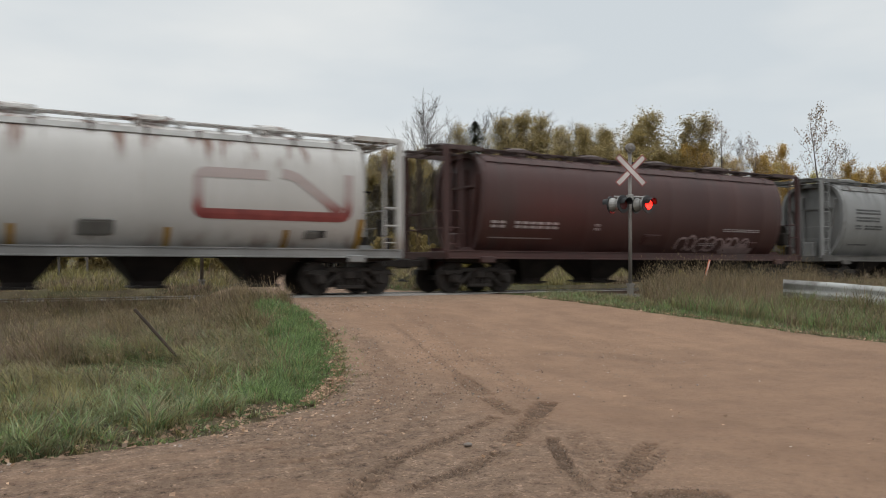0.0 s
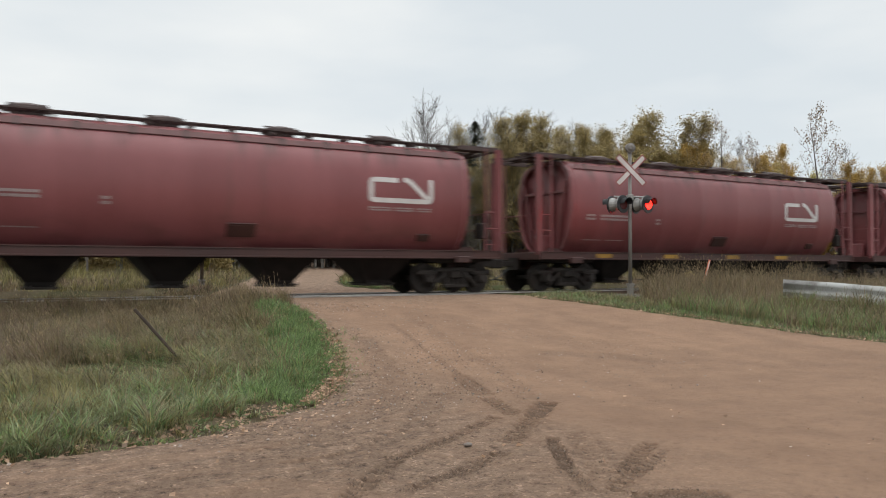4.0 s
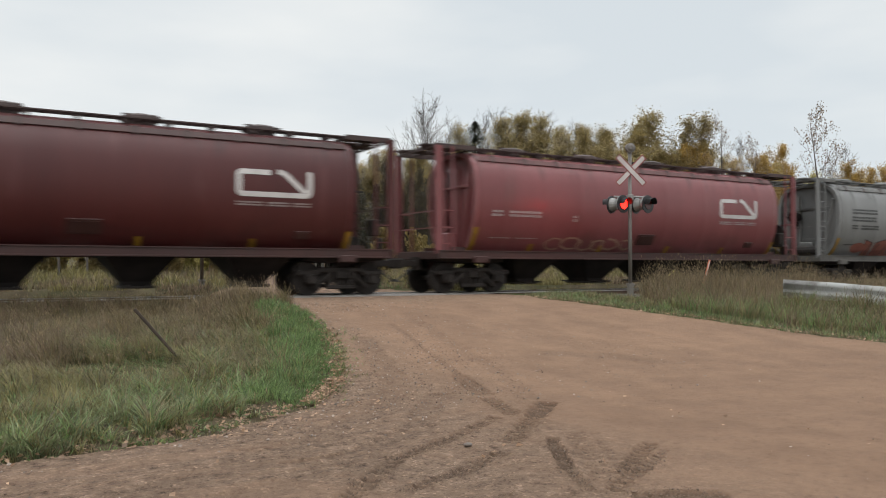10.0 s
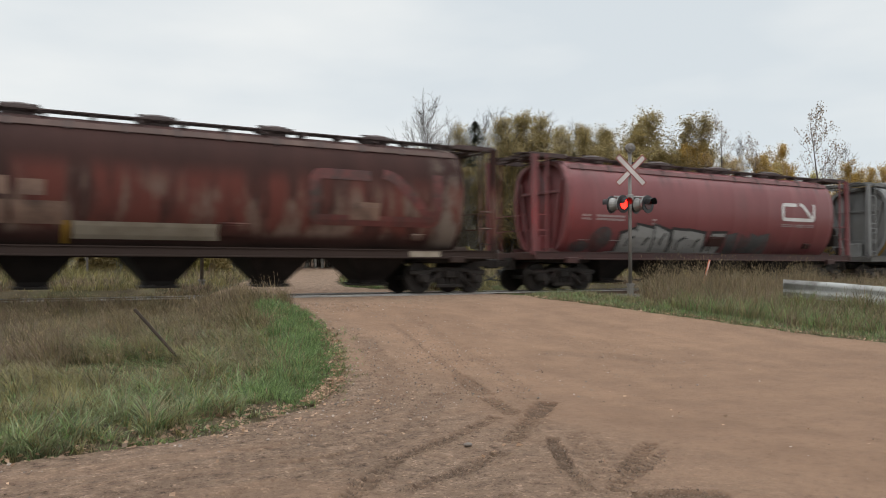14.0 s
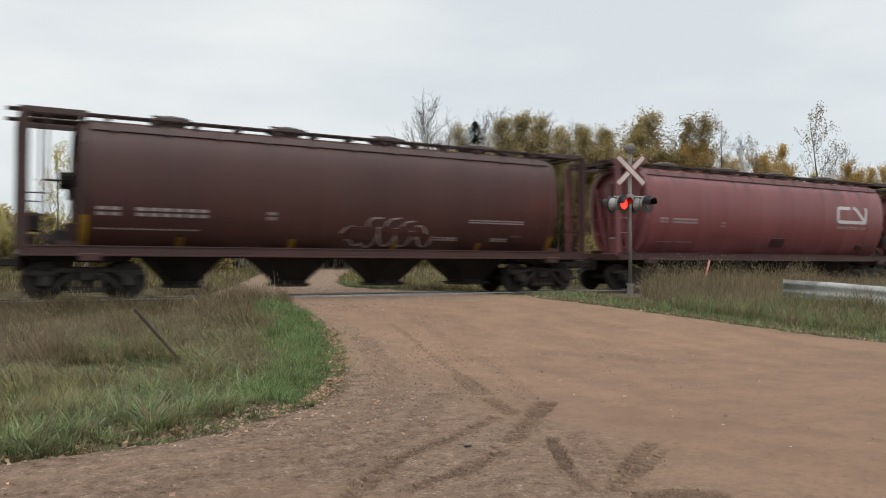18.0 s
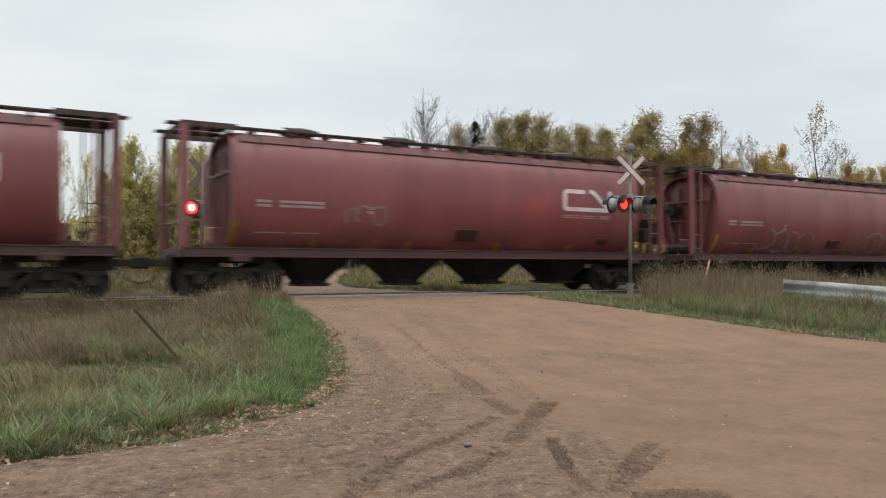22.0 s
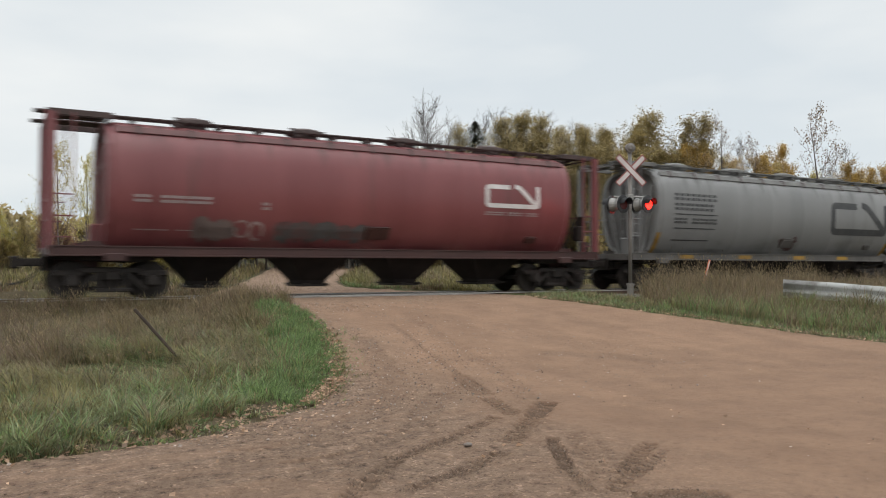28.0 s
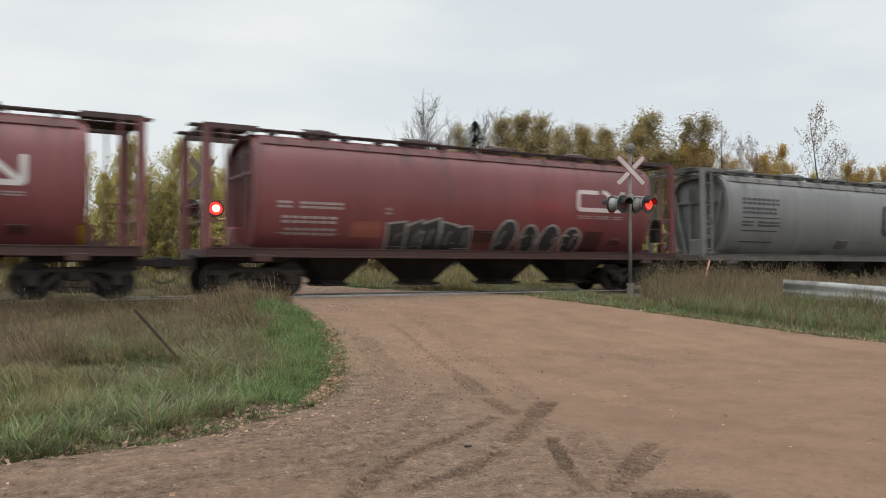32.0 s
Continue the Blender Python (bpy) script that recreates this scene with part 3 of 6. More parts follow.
                    k = 1 - smoothstep(0.75, 1.15, d / half + 0.45 * noise.noise((x * 11, y * 11, 1)))
                    if tread:
                        k *= 0.10 + 0.90 * smoothstep(-0.35, 0.15, math.sin((run + s + d * 0.7) * 6.283 / 0.105))
                    k *= min(1.0, max(0.12, 0.85 + 0.7 * noise.noise((x * 7, y * 7, 3.0)) + 0.6 * noise.noise((x * 23, y * 23, 5.0))))
                    rim = smoothstep(0.9, 1.2, d / half) * (1 - smoothstep(1.2, 1.7, d / half))
                    depth, dark = min(depth, -1.5 * deep * k) if k > 0.05 else max(depth, depth + 0.4 * deep * rim), max(dark, min(1.0, 1.25 * tone) * max(0.0, k))
            run += ln
    return depth, min(dark, 1.0)


def build_ground():
    xs = steps((-700, -80, 60), (-80, -8, 4), (-8, 30, 0.5), (30, 80, 2.5), (80, 900, 60))
    ys = steps((-400, -60, 40), (-60, -20, 2.5), (-20, 8, 0.5), (8, 70, 2), (70, 900, 60))
    verts = []
    for y in ys:
        for x in xs:
            r = on_road(x, y)
            z = land(x, y) + 0.05 * noise.noise((x * 0.5, y * 0.5, 0))
            z -= 0.14 * smoothstep(-0.5, 0.5, r)
            if r < 0 and -14 < y < -3.5 and x < 6:
                z -= 0.12 * smoothstep(0.3, 2.0, -r)
            if y > 70:
                z += 2.0 * noise.noise((x * 0.01, y * 0.01, 5))
            verts.append((x, y, z))
    w = len(xs)
    faces = [(j * w + i, j * w + i + 1, (j + 1) * w + i + 1, (j + 1) * w + i) for j in range(len(ys) - 1) for i in range(w - 1)]
    tagged(place("ground", raw("ground", verts, faces, earth_material(), True)), "grassy verge soil with autumn thatch", "ground", kind="structure")


def build_road():
    xs = steps((-60, -6, 0.7), (-6, 1.7, 0.12), (1.7, 5.5, 0.021), (5.5, 7.0, 0.06), (7.0, 16, 0.14), (16, 34, 0.5))
    ys = steps((-52, -22, 1.2), (-22, -19.2, 0.15), (-19.2, -15.0, 0.021), (-15.0, -11.0, 0.05), (-11.0, -2.6, 0.1), (-2.6, 3.2, 0.2), (3.2, 60, 0.6))
    verts, dark, loose, index = [], [], [], {}
    faces = []
    keep = {}
    for j, y in enumerate(ys):
        wob = 0.16 if y > -30 else 0.0
        for i, x in enumerate(xs):
            r = on_road(x, y) + wob * noise.noise((x * 1.7, y * 1.7, 9)) + 0.5 * wob * noise.noise((x * 6, y * 6, 2))
            if r > 0:
                keep[i, j] = r
    for (i, j), r in keep.items():
        x, y = xs[i], ys[j]
        d, k = mark_at(x, y) if -20 < y < -6 and -2 < x < 9 else (0.0, 0.0)
        z = land(x, y) + 0.012 + 0.02 * noise.noise((x * 0.6, y * 0.6, 1)) + d
        if -3.2 < y < 3.2:
            z = land(x, y) - 0.01
        elif y < -4:
            z += 0.008 * noise.noise((x * 3, y * 3, 4)) + 0.005 * noise.noise((x * 9, y * 9, 7))
        z -= 0.05 * (1 - smoothstep(0.0, 0.25, r))
        index[i, j] = len(verts)
        verts.append((x, y, z))
        dark.append(k)
        side = x - (5.6 + 0.10 * (y + 6)) + 0.8 * noise.noise((x * 0.5, y * 0.5, 6)) + 0.35 * noise.noise((x * 2.2, y * 2.2, 6))
        # packed bands where wheels swing round the bend
        packed = smoothstep(0.02, 0.30, noise.noise((r * 1.9 + 0.3 * noise.noise((x, y, 8)), (x + y) * 0.22, 3))) + 0.6 * smoothstep(0.05, 0.35, noise.noise((r * 5.5, (x + y) * 0.5, 5)))
        loose.append((1 - smoothstep(-1.6, 1.0, side)) * (y < -3.5) * 0.9 * (1 - 0.42 * min(packed, 1.0)) + 0.6 * smoothstep(-6.5, -3.6, y) * (y <= 3.2) + 0.95 * (y > 3.2))
        if y < -4:
            verts[-1] = (x, y, z + loose[-1] * (0.006 * noise.noise((x * 5, y * 5, 11)) + 0.008 * noise.noise((x * 14, y * 14, 12))))
    for (i, j) in keep:
        q = [(i, j), (i + 1, j), (i + 1, j + 1), (i, j + 1)]
        if all(c in index for c in q):
            faces.append([index[c] for c in q])
    me = raw("road", verts, faces, road_material(), True)
    me.attributes.new("churned", "FLOAT", "POINT").data.foreach_set("value", dark)
    me.attributes.new("loose", "FLOAT", "POINT").data.foreach_set("value", [min(k, 1.0) for k in loose])
    tagged(place("road", me), "packed reddish dirt road with wheel marks", "road", kind="structure")


def build_track():
    track = tagged(new("railway_track"), "single railway track of worn rails on timber ties", "railway track", kind="structure")
    track.matrix_basis = TRACK

    def rail(bm):
        prof = [(-0.07, -0.17), (0.07, -0.17), (0.07, -0.155), (0.012, -0.135), (0.012, -0.045), (0.036, -0.03), (0.036, -0.006), (0.028, 0), (-0.028, 0), (-0.036, -0.006), (-0.036, -0.03), (-0.012, -0.045), (-0.012, -0.135), (-0.07, -0.155)]
        loft(bm, [[(x, y, z) for y, z in prof] for x in (-120, 0, 60, 320)])

    def head(bm):
        box(bm, 100, 0, -0.013, 440, 0.078, 0.034, 0.003)

    for y in (-0.7535, 0.7535):
        r = place("rail", shared("rail", M["rail_side"], rail), track, pose(0, y, RAIL))
        place("rail_head", shared("rail_head", M["rail"], head), r, None, "polished running surface")
    tie = shared("tie", M["tie"], lambda bm: box(bm, 0, 0, 0, 0.22, 2.6, 0.17, 0.012))
    x = -12.0
    while x < 60:
        if not 4.4 < x < 14.6:
            place("tie", tie, track, pose(x + random.uniform(-0.02, 0.02), random.uniform(-0.05, 0.05), RAIL - 0.255, 0, 0, random.uniform(-1, 1)))
        x += 0.56
    # ballast shoulder, broken by the crossing
    for a, b in ((-120, 4.6), (14.4, 320)):
        vs, fs = [], []
        prof = [(-3.3, -0.10), (-2.3, 0.30), (-1.5, 0.42), (-0.4, 0.40), (0.4, 0.40), (1.5, 0.42), (2.3, 0.30), (3.3, 0.2)]
        xs = steps((a, b, 1.0)) if b > 0 and a < 0 else steps((a, 60, 0.5), (60, b, 4))
        for xx in xs:
            for y, z in prof:
                vs.append((xx, y, 0.16 + z + 0.05 * noise.noise((xx * 1.5, y * 3, 2))))
        w = len(prof)
        fs = [(k * w + i, (k + 1) * w + i, (k + 1) * w + i + 1, k * w + i + 1) for k in range(len(xs) - 1) for i in range(w - 1)]
        tagged(place("ballast", raw("ballast", vs, fs, M["ballast"], True), None, TRACK), "grey crushed stone ballast", "ballast", kind="structure")
    # timber crossing deck
    deck = tagged(new("crossing_deck"), "worn grey timber planks of the level crossing", "crossing deck", kind="structure")
    deck.matrix_basis = TRACK
    plank = shared("plank", M["plank"], lambda bm: box(bm, 0, 0, 0, 2.98, 0.24, 0.1, 0.012))
    for y in (-1.38, -1.11, -0.52, -0.26, 0.0, 0.26, 0.52, 1.11, 1.38):
        for k in range(3):
            place("plank", plank, deck, pose(6.5 + 3.0 * k, y, RAIL - 0.068 + random.uniform(-0.006, 0.006)))


# ---- the train ----
LENGTH = 18.653
STRETCH = 1.045      # markings are laid out on a shorter car
WHEEL = 0.48         # wheel radius
SECTION = [(0.80, 1.12), (0.99, 1.28), (1.18, 1.50), (1.35, 1.78), (1.47, 2.10), (1.55, 2.45), (1.585, 2.8), (1.59, 3.15), (1.565, 3.5), (1.49, 3.82), (1.37, 4.08), (1.19, 4.28), (0.93, 4.41), (0.5, 4.48), (0.0, 4.50)]


def side_at(z):
    """Half width of the barrel at a height."""
    for (ya, za), (yb, zb) in zip(SECTION, SECTION[1:]):
        if za <= z <= zb:
            return ya + (yb - ya) * (z - za) / (zb - za)
    return SECTION[0][0]


def on_side(bm, corners, proud=0.013, nx=2, nz=4):
    """A painted patch laid on the barrel's near side: corners (x, z) in order round."""
    (ax, az), (bx, bz), (cx, cz), (dx, dz) = corners
    grid = []
    for j in range(nz + 1):
        v = j / nz
        row = []
        for i in range(nx + 1):
            u = i / nx
            x = (ax * (1 - u) + bx * u) * (1 - v) + (dx * (1 - u) + cx * u) * v
            z = (az * (1 - u) + bz * u) * (1 - v) + (dz * (1 - u) + cz * u) * v
            row.append(bm.verts.new((x, -side_at(z) - proud, z)))
        grid.append(row)
    for a, b in zip(grid, grid[1:]):
        for i in range(nx):
            bm.faces.new((a[i], a[i + 1], b[i + 1], b[i]))


def bar(bm, x0, x1, z0, z1, proud=0.013):
    on_side(bm, [(x0, z0), (x1, z0), (x1, z1), (x0, z1)], proud)


def barrel_shape(bm):
    ring = SECTION + [(-y, z) for y, z in reversed(SECTION[:-1])]
    rings = []
    seams = (-6.1, -4.5, -3.0, -1.0, 1.0, 3.0, 4.5, 6.1)
    stops = [(-7.12, 0.975), (-7.08, 0.995), (-7.0, 1.0)]
    for s in seams:
        stops += [(s - 0.04, 1.0), (s - 0.02, 1.0012), (s + 0.02, 1.0012), (s + 0.04, 1.0)]
    stops += [(7.0, 1.0), (7.08, 0.995), (7.12, 0.975)]
    for x, k in stops:
        rings.append([(x, y * k, 2.65 + (z - 2.65) * k) for y, z in ring])
    loft(bm, rings)


def end_sheet_shape(bm):
    """Rim and inside of the bulkhead at the end where x grows."""
    ring = SECTION + [(-y, z) for y, z in reversed(SECTION[:-1])]
    outer = [(y * 0.975, 2.65 + (z - 2.65) * 0.975) for y, z in ring]
    inner = [(y * 0.88, 2.65 + (z - 2.65) * 0.91) for y, z in ring]
    va = [bm.verts.new((0, y, z)) for y, z in outer]
    vb = [bm.verts.new((0.14, y, z)) for y, z in outer]
    vc = [bm.verts.new((0.14, y, z)) for y, z in inner]
    vd = [bm.verts.new((0.01, y, z)) for y, z in inner]
    n = len(ring)
    for p, q in ((va, vb), (vb, vc), (vc, vd)):
        for i in range(n):
            j = (i + 1) % n
            bm.faces.new((p[i], p[j], q[j], q[i]))


def stiffener_shape(bm):
    box(bm, 0, 0, 0, 0.12, 0.09, 2.65, 0.012)


def cross_stiffener_shape(bm):
    box(bm, 0, 0, 0, 0.1, 2.2, 0.09, 0.012)


def end_box_shape(bm):
    box(bm, 0, 0, 0, 0.4, 0.5, 0.7, 0.04)


def sill_shape(bm):
    prof = [(0.05, 1.25), (-0.05, 1.25), (-0.05, 1.22), (-0.02, 1.215), (-0.02, 1.03), (-0.05, 1.025), (-0.05, 0.99), (0.05, 0.99)]
    loft(bm, [[(x, y, z) for y, z in prof] for x in (-8.55, 0, 8.55)])


def underframe_shape(bm):
    rings = [[(x, -hy, 1.16), (x, hy, 1.16), (x, hy * 0.9, low), (x, -hy * 0.9, low)] for x, hy, low in ((6.0, 1.3, 0.90), (6.5, 1.3, 0.84), (8.4, 1.25, 0.92))]
    loft(bm, rings)


def jacking_pad_shape(bm):
    box(bm, 0, -0.05, 0.96, 0.5, 0.14, 0.2, 0.02)


def deck_shape(bm):
    box(bm, 7.85, 0, 1.18, 1.36, 2.8, 0.06)
    box(bm, 8.52, 0, 1.10, 0.08, 2.98, 0.24, 0.01)
    box(bm, 7.9, 0, 0.86, 1.3, 0.5, 0.4)
    # sloped brace from the deck to the bulkhead
    box(bm, 7.5, -0.9, 1.25, 0.6, 0.08, 0.24)
    box(bm, 7.5, 0.9, 1.25, 0.6, 0.08, 0.24)


def hopper_shape(bm):
    def ring(hx, hy, z):
        return [(-hx, -hy, z), (hx, -hy, z), (hx, hy, z), (-hx, hy, z)]
    loft(bm, [ring(1.06, 1.20, 1.16), ring(0.90, 1.10, 0.97), ring(0.40, 0.55, 0.34), ring(0.38, 0.55, 0.20)])


def gate_shape(bm):
    box(bm, 0, 0, 0.19, 0.86, 1.25, 0.06, 0.01)
    tube(bm, (-0.3, -1.0, 0.23), (-0.3, 1.0, 0.23), 0.03)
    tube(bm, (0.3, -1.0, 0.23), (0.3, 1.0, 0.23), 0.03)


def hatch_shape(bm):
    tube(bm, (0, 0, 4.25), (0, 0, 4.66), 0.44, 0.44, 16)
    tube(bm, (0, 0, 4.66), (0, 0, 4.74), 0.56, 0.54, 16)
    tube(bm, (0, 0, 4.74), (0, 0, 4.82), 0.54, 0.30, 16)
    box(bm, 0, 0, 4.83, 0.9, 0.08, 0.03)
    for a in (-0.42, 0.42):
        box(bm, a, -0.46, 4.66, 0.08, 0.10, 0.14)


def board_shape(bm):
    for y in (-0.16, 0.0, 0.16):
        box(bm, 0, y, 4.565, 17.7, 0.11, 0.035)
    x = -6.6
    while x < 6.7:
        box(bm, x, 0, 4.50, 0.06, 0.40, 0.10)
        box(bm, x, -0.33, 4.43, 0.07, 0.34, 0.06, 0, None)
        x += 1.1


def fascia_shape(bm):
    # eave strip along the roof's edge, lapped over the side sheet
    box(bm, 0, 0, 0, 14.1, 0.03, 0.19, 0.008)


def bracket_shape(bm):
    # sooty bracket that carries the running board over the eave
    box(bm, 0, 0, 0, 0.09, 0.025, 0.24, 0.008)
    box(bm, 0, 0.05, 0.13, 0.22, 0.10, 0.03)


def roof_end_shape(bm):
    # crossover boards at the end where x grows, with open gaps between them
    for y, w in ((-0.60, 0.72), (0.24, 0.56), (0.90, 0.44)):
        box(bm, 7.86, y, 4.555, 1.44, w, 0.03)


def platform_edge_shape(bm):
    box(bm, 0, 0, 0, 1.50, 0.05, 0.15, 0.008)


def platform_beam_shape(bm):
    box(bm, 0, 0, 0, 0.05, 2.42, 0.06, 0.008)


def post_shape(bm):
    box(bm, -0.09, 0, 2.82, 0.05, 0.10, 3.36)
    box(bm, 0.06, 0, 2.82, 0.09, 0.10, 3.36)
    box(bm, -0.02, 0.02, 2.82, 0.12, 0.03, 3.30)


def slim_post_shape(bm):
    box(bm, 0, 0, 2.82, 0.05, 0.05, 3.36)


def rung_shape(bm):
    box(bm, 0.27, 0, 0, 0.54, 0.025, 0.025)


def handrail_shape(bm):
    for z in (1.96, 2.49):
        box(bm, 8.5, 0, z, 0.03, 2.7, 0.03)
        for y in (-1.37, 1.37):
            box(bm, 8.26, y, z, 0.6, 0.03, 0.03)


def drum_shape(bm):
    tube(bm, (7.2, -0.55, 3.0), (7.62, -0.55, 3.0), 0.24, 0.22, 12)
    tube(bm, (7.62, -0.55, 3.0), (7.98, -0.55, 3.0), 0.03, 0.03, 6)
    box(bm, 7.3, -0.55, 2.7, 0.2, 0.3, 0.4)


def cabinet_shape(bm):
    box(bm, 8.15, -0.9, 1.9, 0.3, 0.4, 0.5, 0.03)
    tube(bm, (7.7, -0.5, 1.45), (7.7, 0.9, 1.45), 0.2, 0.2, 10)
    box(bm, 8.2, -1.15, 1.42, 0.18, 0.3, 0.35, 0.03)
    tube(bm, (8.44, -0.6, 2.25), (8.48, -0.6, 2.25), 0.28, 0.28, 14)


def coupler_shape(bm):
    box(bm, 8.85, 0, 0.84, 0.7, 0.2, 0.2, 0.02)
    box(bm, 9.2, 0.03, 0.84, 0.26, 0.3, 0.32, 0.04)
    box(bm, 8.45, 0, 0.84, 0.4, 0.5, 0.42)


def hose_shape(bm):
    rings = []
    for k in range(9):
        x, z = 8.6 + 0.72 * k / 8, 0.64 - 0.36 * math.sin(math.pi * 0.5 * k / 8)
        rings.append([(x, -0.35 + 0.03 * math.cos(a * math.pi / 3), z + 0.03 * math.sin(a * math.pi / 3)) for a in range(6)])
    loft(bm, rings)


def frame_shape(bm):
    # one cast side frame: top chord, pedestal arms, slanting chords, bearing caps
    box(bm, 0, 0, 0.74, 1.5, 0.15, 0.15, 0.03)
    for s in (-1, 1):
        box(bm, s * 1.0, 0, 0.66, 0.72, 0.17, 0.17, 0.04, None)
        box(bm, s * 0.95, -0.02, 0.48, 0.36, 0.22, 0.32, 0.06)
        tube(bm, (s * 0.95, -0.24, WHEEL), (s * 0.95, 0.1, WHEEL), 0.13, 0.14, 12)
        tilt = pose(s * 0.58, 0, 0.44, 0, s * 42, 0)
        box(bm, 0, 0, 0, 0.68, 0.14, 0.13, 0.02, tilt)
        box(bm, s * 0.34, 0, 0.48, 0.13, 0.15, 0.46, 0.02)
    box(bm, 0, 0, 0.24, 0.9, 0.17, 0.11, 0.02)


def spring_shape(bm):
    for x in (-0.16, 0, 0.16):
        tube(bm, (x, 0, 0.28), (x, 0, 0.5), 0.06, 0.06, 8)


def bolster_shape(bm):
    box(bm, 0, 0, 0.60, 0.42, 2.3, 0.24, 0.03)
    box(bm, 0, 0, 0.75, 0.5, 0.9, 0.14)


def wheelset_shape(bm):
    tube(bm, (0, -0.95, 0), (0, 0.95, 0), 0.075, 0.075, 10)
    for s in (-1, 1):
        tube(bm, (0, s * 0.69, 0), (0, s * 0.83, 0), WHEEL, WHEEL - 0.007, 24)
        tube(bm, (0, s * 0.66, 0), (0, s * 0.69, 0), WHEEL + 0.028, WHEEL + 0.028, 24)
        tube(bm, (0, s * 0.83, 0), (0, s * 0.90, 0), 0.14, 0.12, 12)
        for k in range(4):
            a = k * math.pi / 2
            box(bm, 0.28 * math.cos(a), s * 0.84, 0.28 * math.sin(a), 0.07, 0.04, 0.07)


PLATE = {"rusty": "rusty", "grey": "sill_dark", "grey_dirty": "sill_dark", "white": "grey_dirty", "white_clean": "grey_dirty", "red": "brown", "red_pale": "brown", "tan": "rust", "brown": "brown", "red_deep": "brown"}
# paint of sills, end decks and jacking pads, mostly darker than the body's
SILL_PAINT = {"grey": "sill_dark", "grey_dirty": "sill_dark", "white": "grey", "white_clean": "grey", "tan": "panel_worn", "rusty": "rusty"}
EAVE = {"red": "eave_red_shaded", "red_pale": "eave_red_shaded", "grey": "roof_grey", "grey_dirty": "roof_grey", "white": "galv", "white_clean": "galv", "tan": "roof_grey", "rusty": "rust"}
LIGHT = {"white_clean", "grey", "grey_dirty", "white", "tan"}
WHEELS = []


def stroke(bm, path, thick, proud=0.013, bend=0.5):
    """One continuous painted line of even thickness with rounded corners."""
    pts = [Vector(p) for p in path]
    run = [pts[0]]
    for a, b, c in zip(pts, pts[1:], pts[2:]):
        r = min(thick * bend * 1.6, (b - a).length * 0.45, (c - b).length * 0.45)
        p, q = b + (a - b).normalized() * r, b + (c - b).normalized() * r
        for k in range(5):
            t = k / 4
            run.append(p * (1 - t) ** 2 + b * 2 * t * (1 - t) + q * t * t)
    run.append(pts[-1])
    fine = [run[0]]
    for a, b in zip(run, run[1:]):
        n = max(1, round((b - a).length / 0.12))
        fine += [a + (b - a) * (k + 1) / n for k in range(n)]
    rows = []
    for i, p in enumerate(fine):
        d = (fine[min(i + 1, len(fine) - 1)] - fine[max(i - 1, 0)]).normalized()
        s = Vector((-d.y, d.x)) * thick / 2
        rows.append([bm.verts.new((c.x, -side_at(c.y) - proud, c.y)) for c in (p - s, p, p + s)])
    for a, b in zip(rows, rows[1:]):
        bm.faces.new((a[0], b[0], b[1], a[1]))
        bm.faces.new((a[1], b[1], b[2], a[2]))


def logo_mark(bm, x0, z0, w, h, t):
    """A plain painted device: a long rounded tray, one side folded over, with one slanting bar in its second half."""
    e, m, r = t / 2, x0 + w * 0.5, x0 + w
    stroke(bm, [(m - w * 0.06, z0 + h - e), (x0 + e, z0 + h - e), (x0 + e, z0 + e), (r - e, z0 + e), (r - e, z0 + h)], t)
    stroke(bm, [(m + e, z0 + h - e * 0.4), (m + w * 0.12, z0 + h - e), (r - t * 1.3, z0 + t)], t, 0.0145)


def number_bars(bm, x0, x1, z, h, groups):
    """A row of unreadable characters as pairs of short plain bars."""
    cells = sum(groups) + len(groups) - 1
    step, k = (x1 - x0) / cells, 0
    for g in groups:
        for _ in range(g):
            a, b = x0 + k * step, x0 + (k + 0.70) * step
            if h < 0.08:
                bar(bm, a, b, z, z + h)
            else:
                bar(bm, a, b, z, z + h * 0.38)
                bar(bm, a, b, z + h * 0.62, z + h)
            k += 1
        k += 1


def squiggles(bm, seed, x0, x1, z0, z1, count, thick):
    """Loose spray-paint loops without meaning."""
    rnd = random.Random(seed)
    for k in range(count):
        w = (x1 - x0) / count
        x = x0 + w * (k + 0.5) + rnd.uniform(-0.1, 0.1)
        r, c, h = w * rnd.uniform(0.4, 0.75), (z0 + z1) / 2 + rnd.uniform(-0.1, 0.1) * (z1 - z0), (z1 - z0) / 2
        turn, sweep = rnd.uniform(0, 6.28), rnd.choice((-1, 1)) * rnd.uniform(3.0, 6.0)
        path = [(x + r * math.cos(turn + sweep * i / 7), min(max(c + h * rnd.uniform(0.75, 1.0) * math.sin(turn + sweep * i / 7), 1.14), 4.0)) for i in range(8)]
        stroke(bm, path, thick * rnd.uniform(0.7, 1.2), 0.020 + 0.0008 * (k % 4))


GLYPHS = [
    [[(-0.1, 0.15), (0.25, 0.95), (0.6, 0.2), (1.1, 0.75)]],
    [[(-0.1, 0.8), (0.35, 0.05), (0.7, 0.5), (0.3, 0.9), (1.1, 0.95)]],
    [[(0.0, 0.5), (0.5, 0.98), (1.0, 0.55), (0.5, 0.04), (0.15, 0.35)]],
    [[(-0.1, 0.05), (0.9, 0.15), (0.2, 0.6), (1.1, 0.9)]],
    [[(0.1, 0.95), (0.2, 0.1), (1.0, 0.3)], [(0.4, 0.75), (1.1, 0.6)]],
    [[(-0.1, 0.4), (0.4, 0.75), (0.9, 0.1), (1.1, 0.5)]],
    [[(0.2, 0.0), (0.05, 0.9), (0.85, 0.95), (0.7, 0.1), (1.1, 0.0)]],
]


def fat_strokes(bm, seed, x0, x1, z0, z1, count, fat=0.25, proud=0.017):
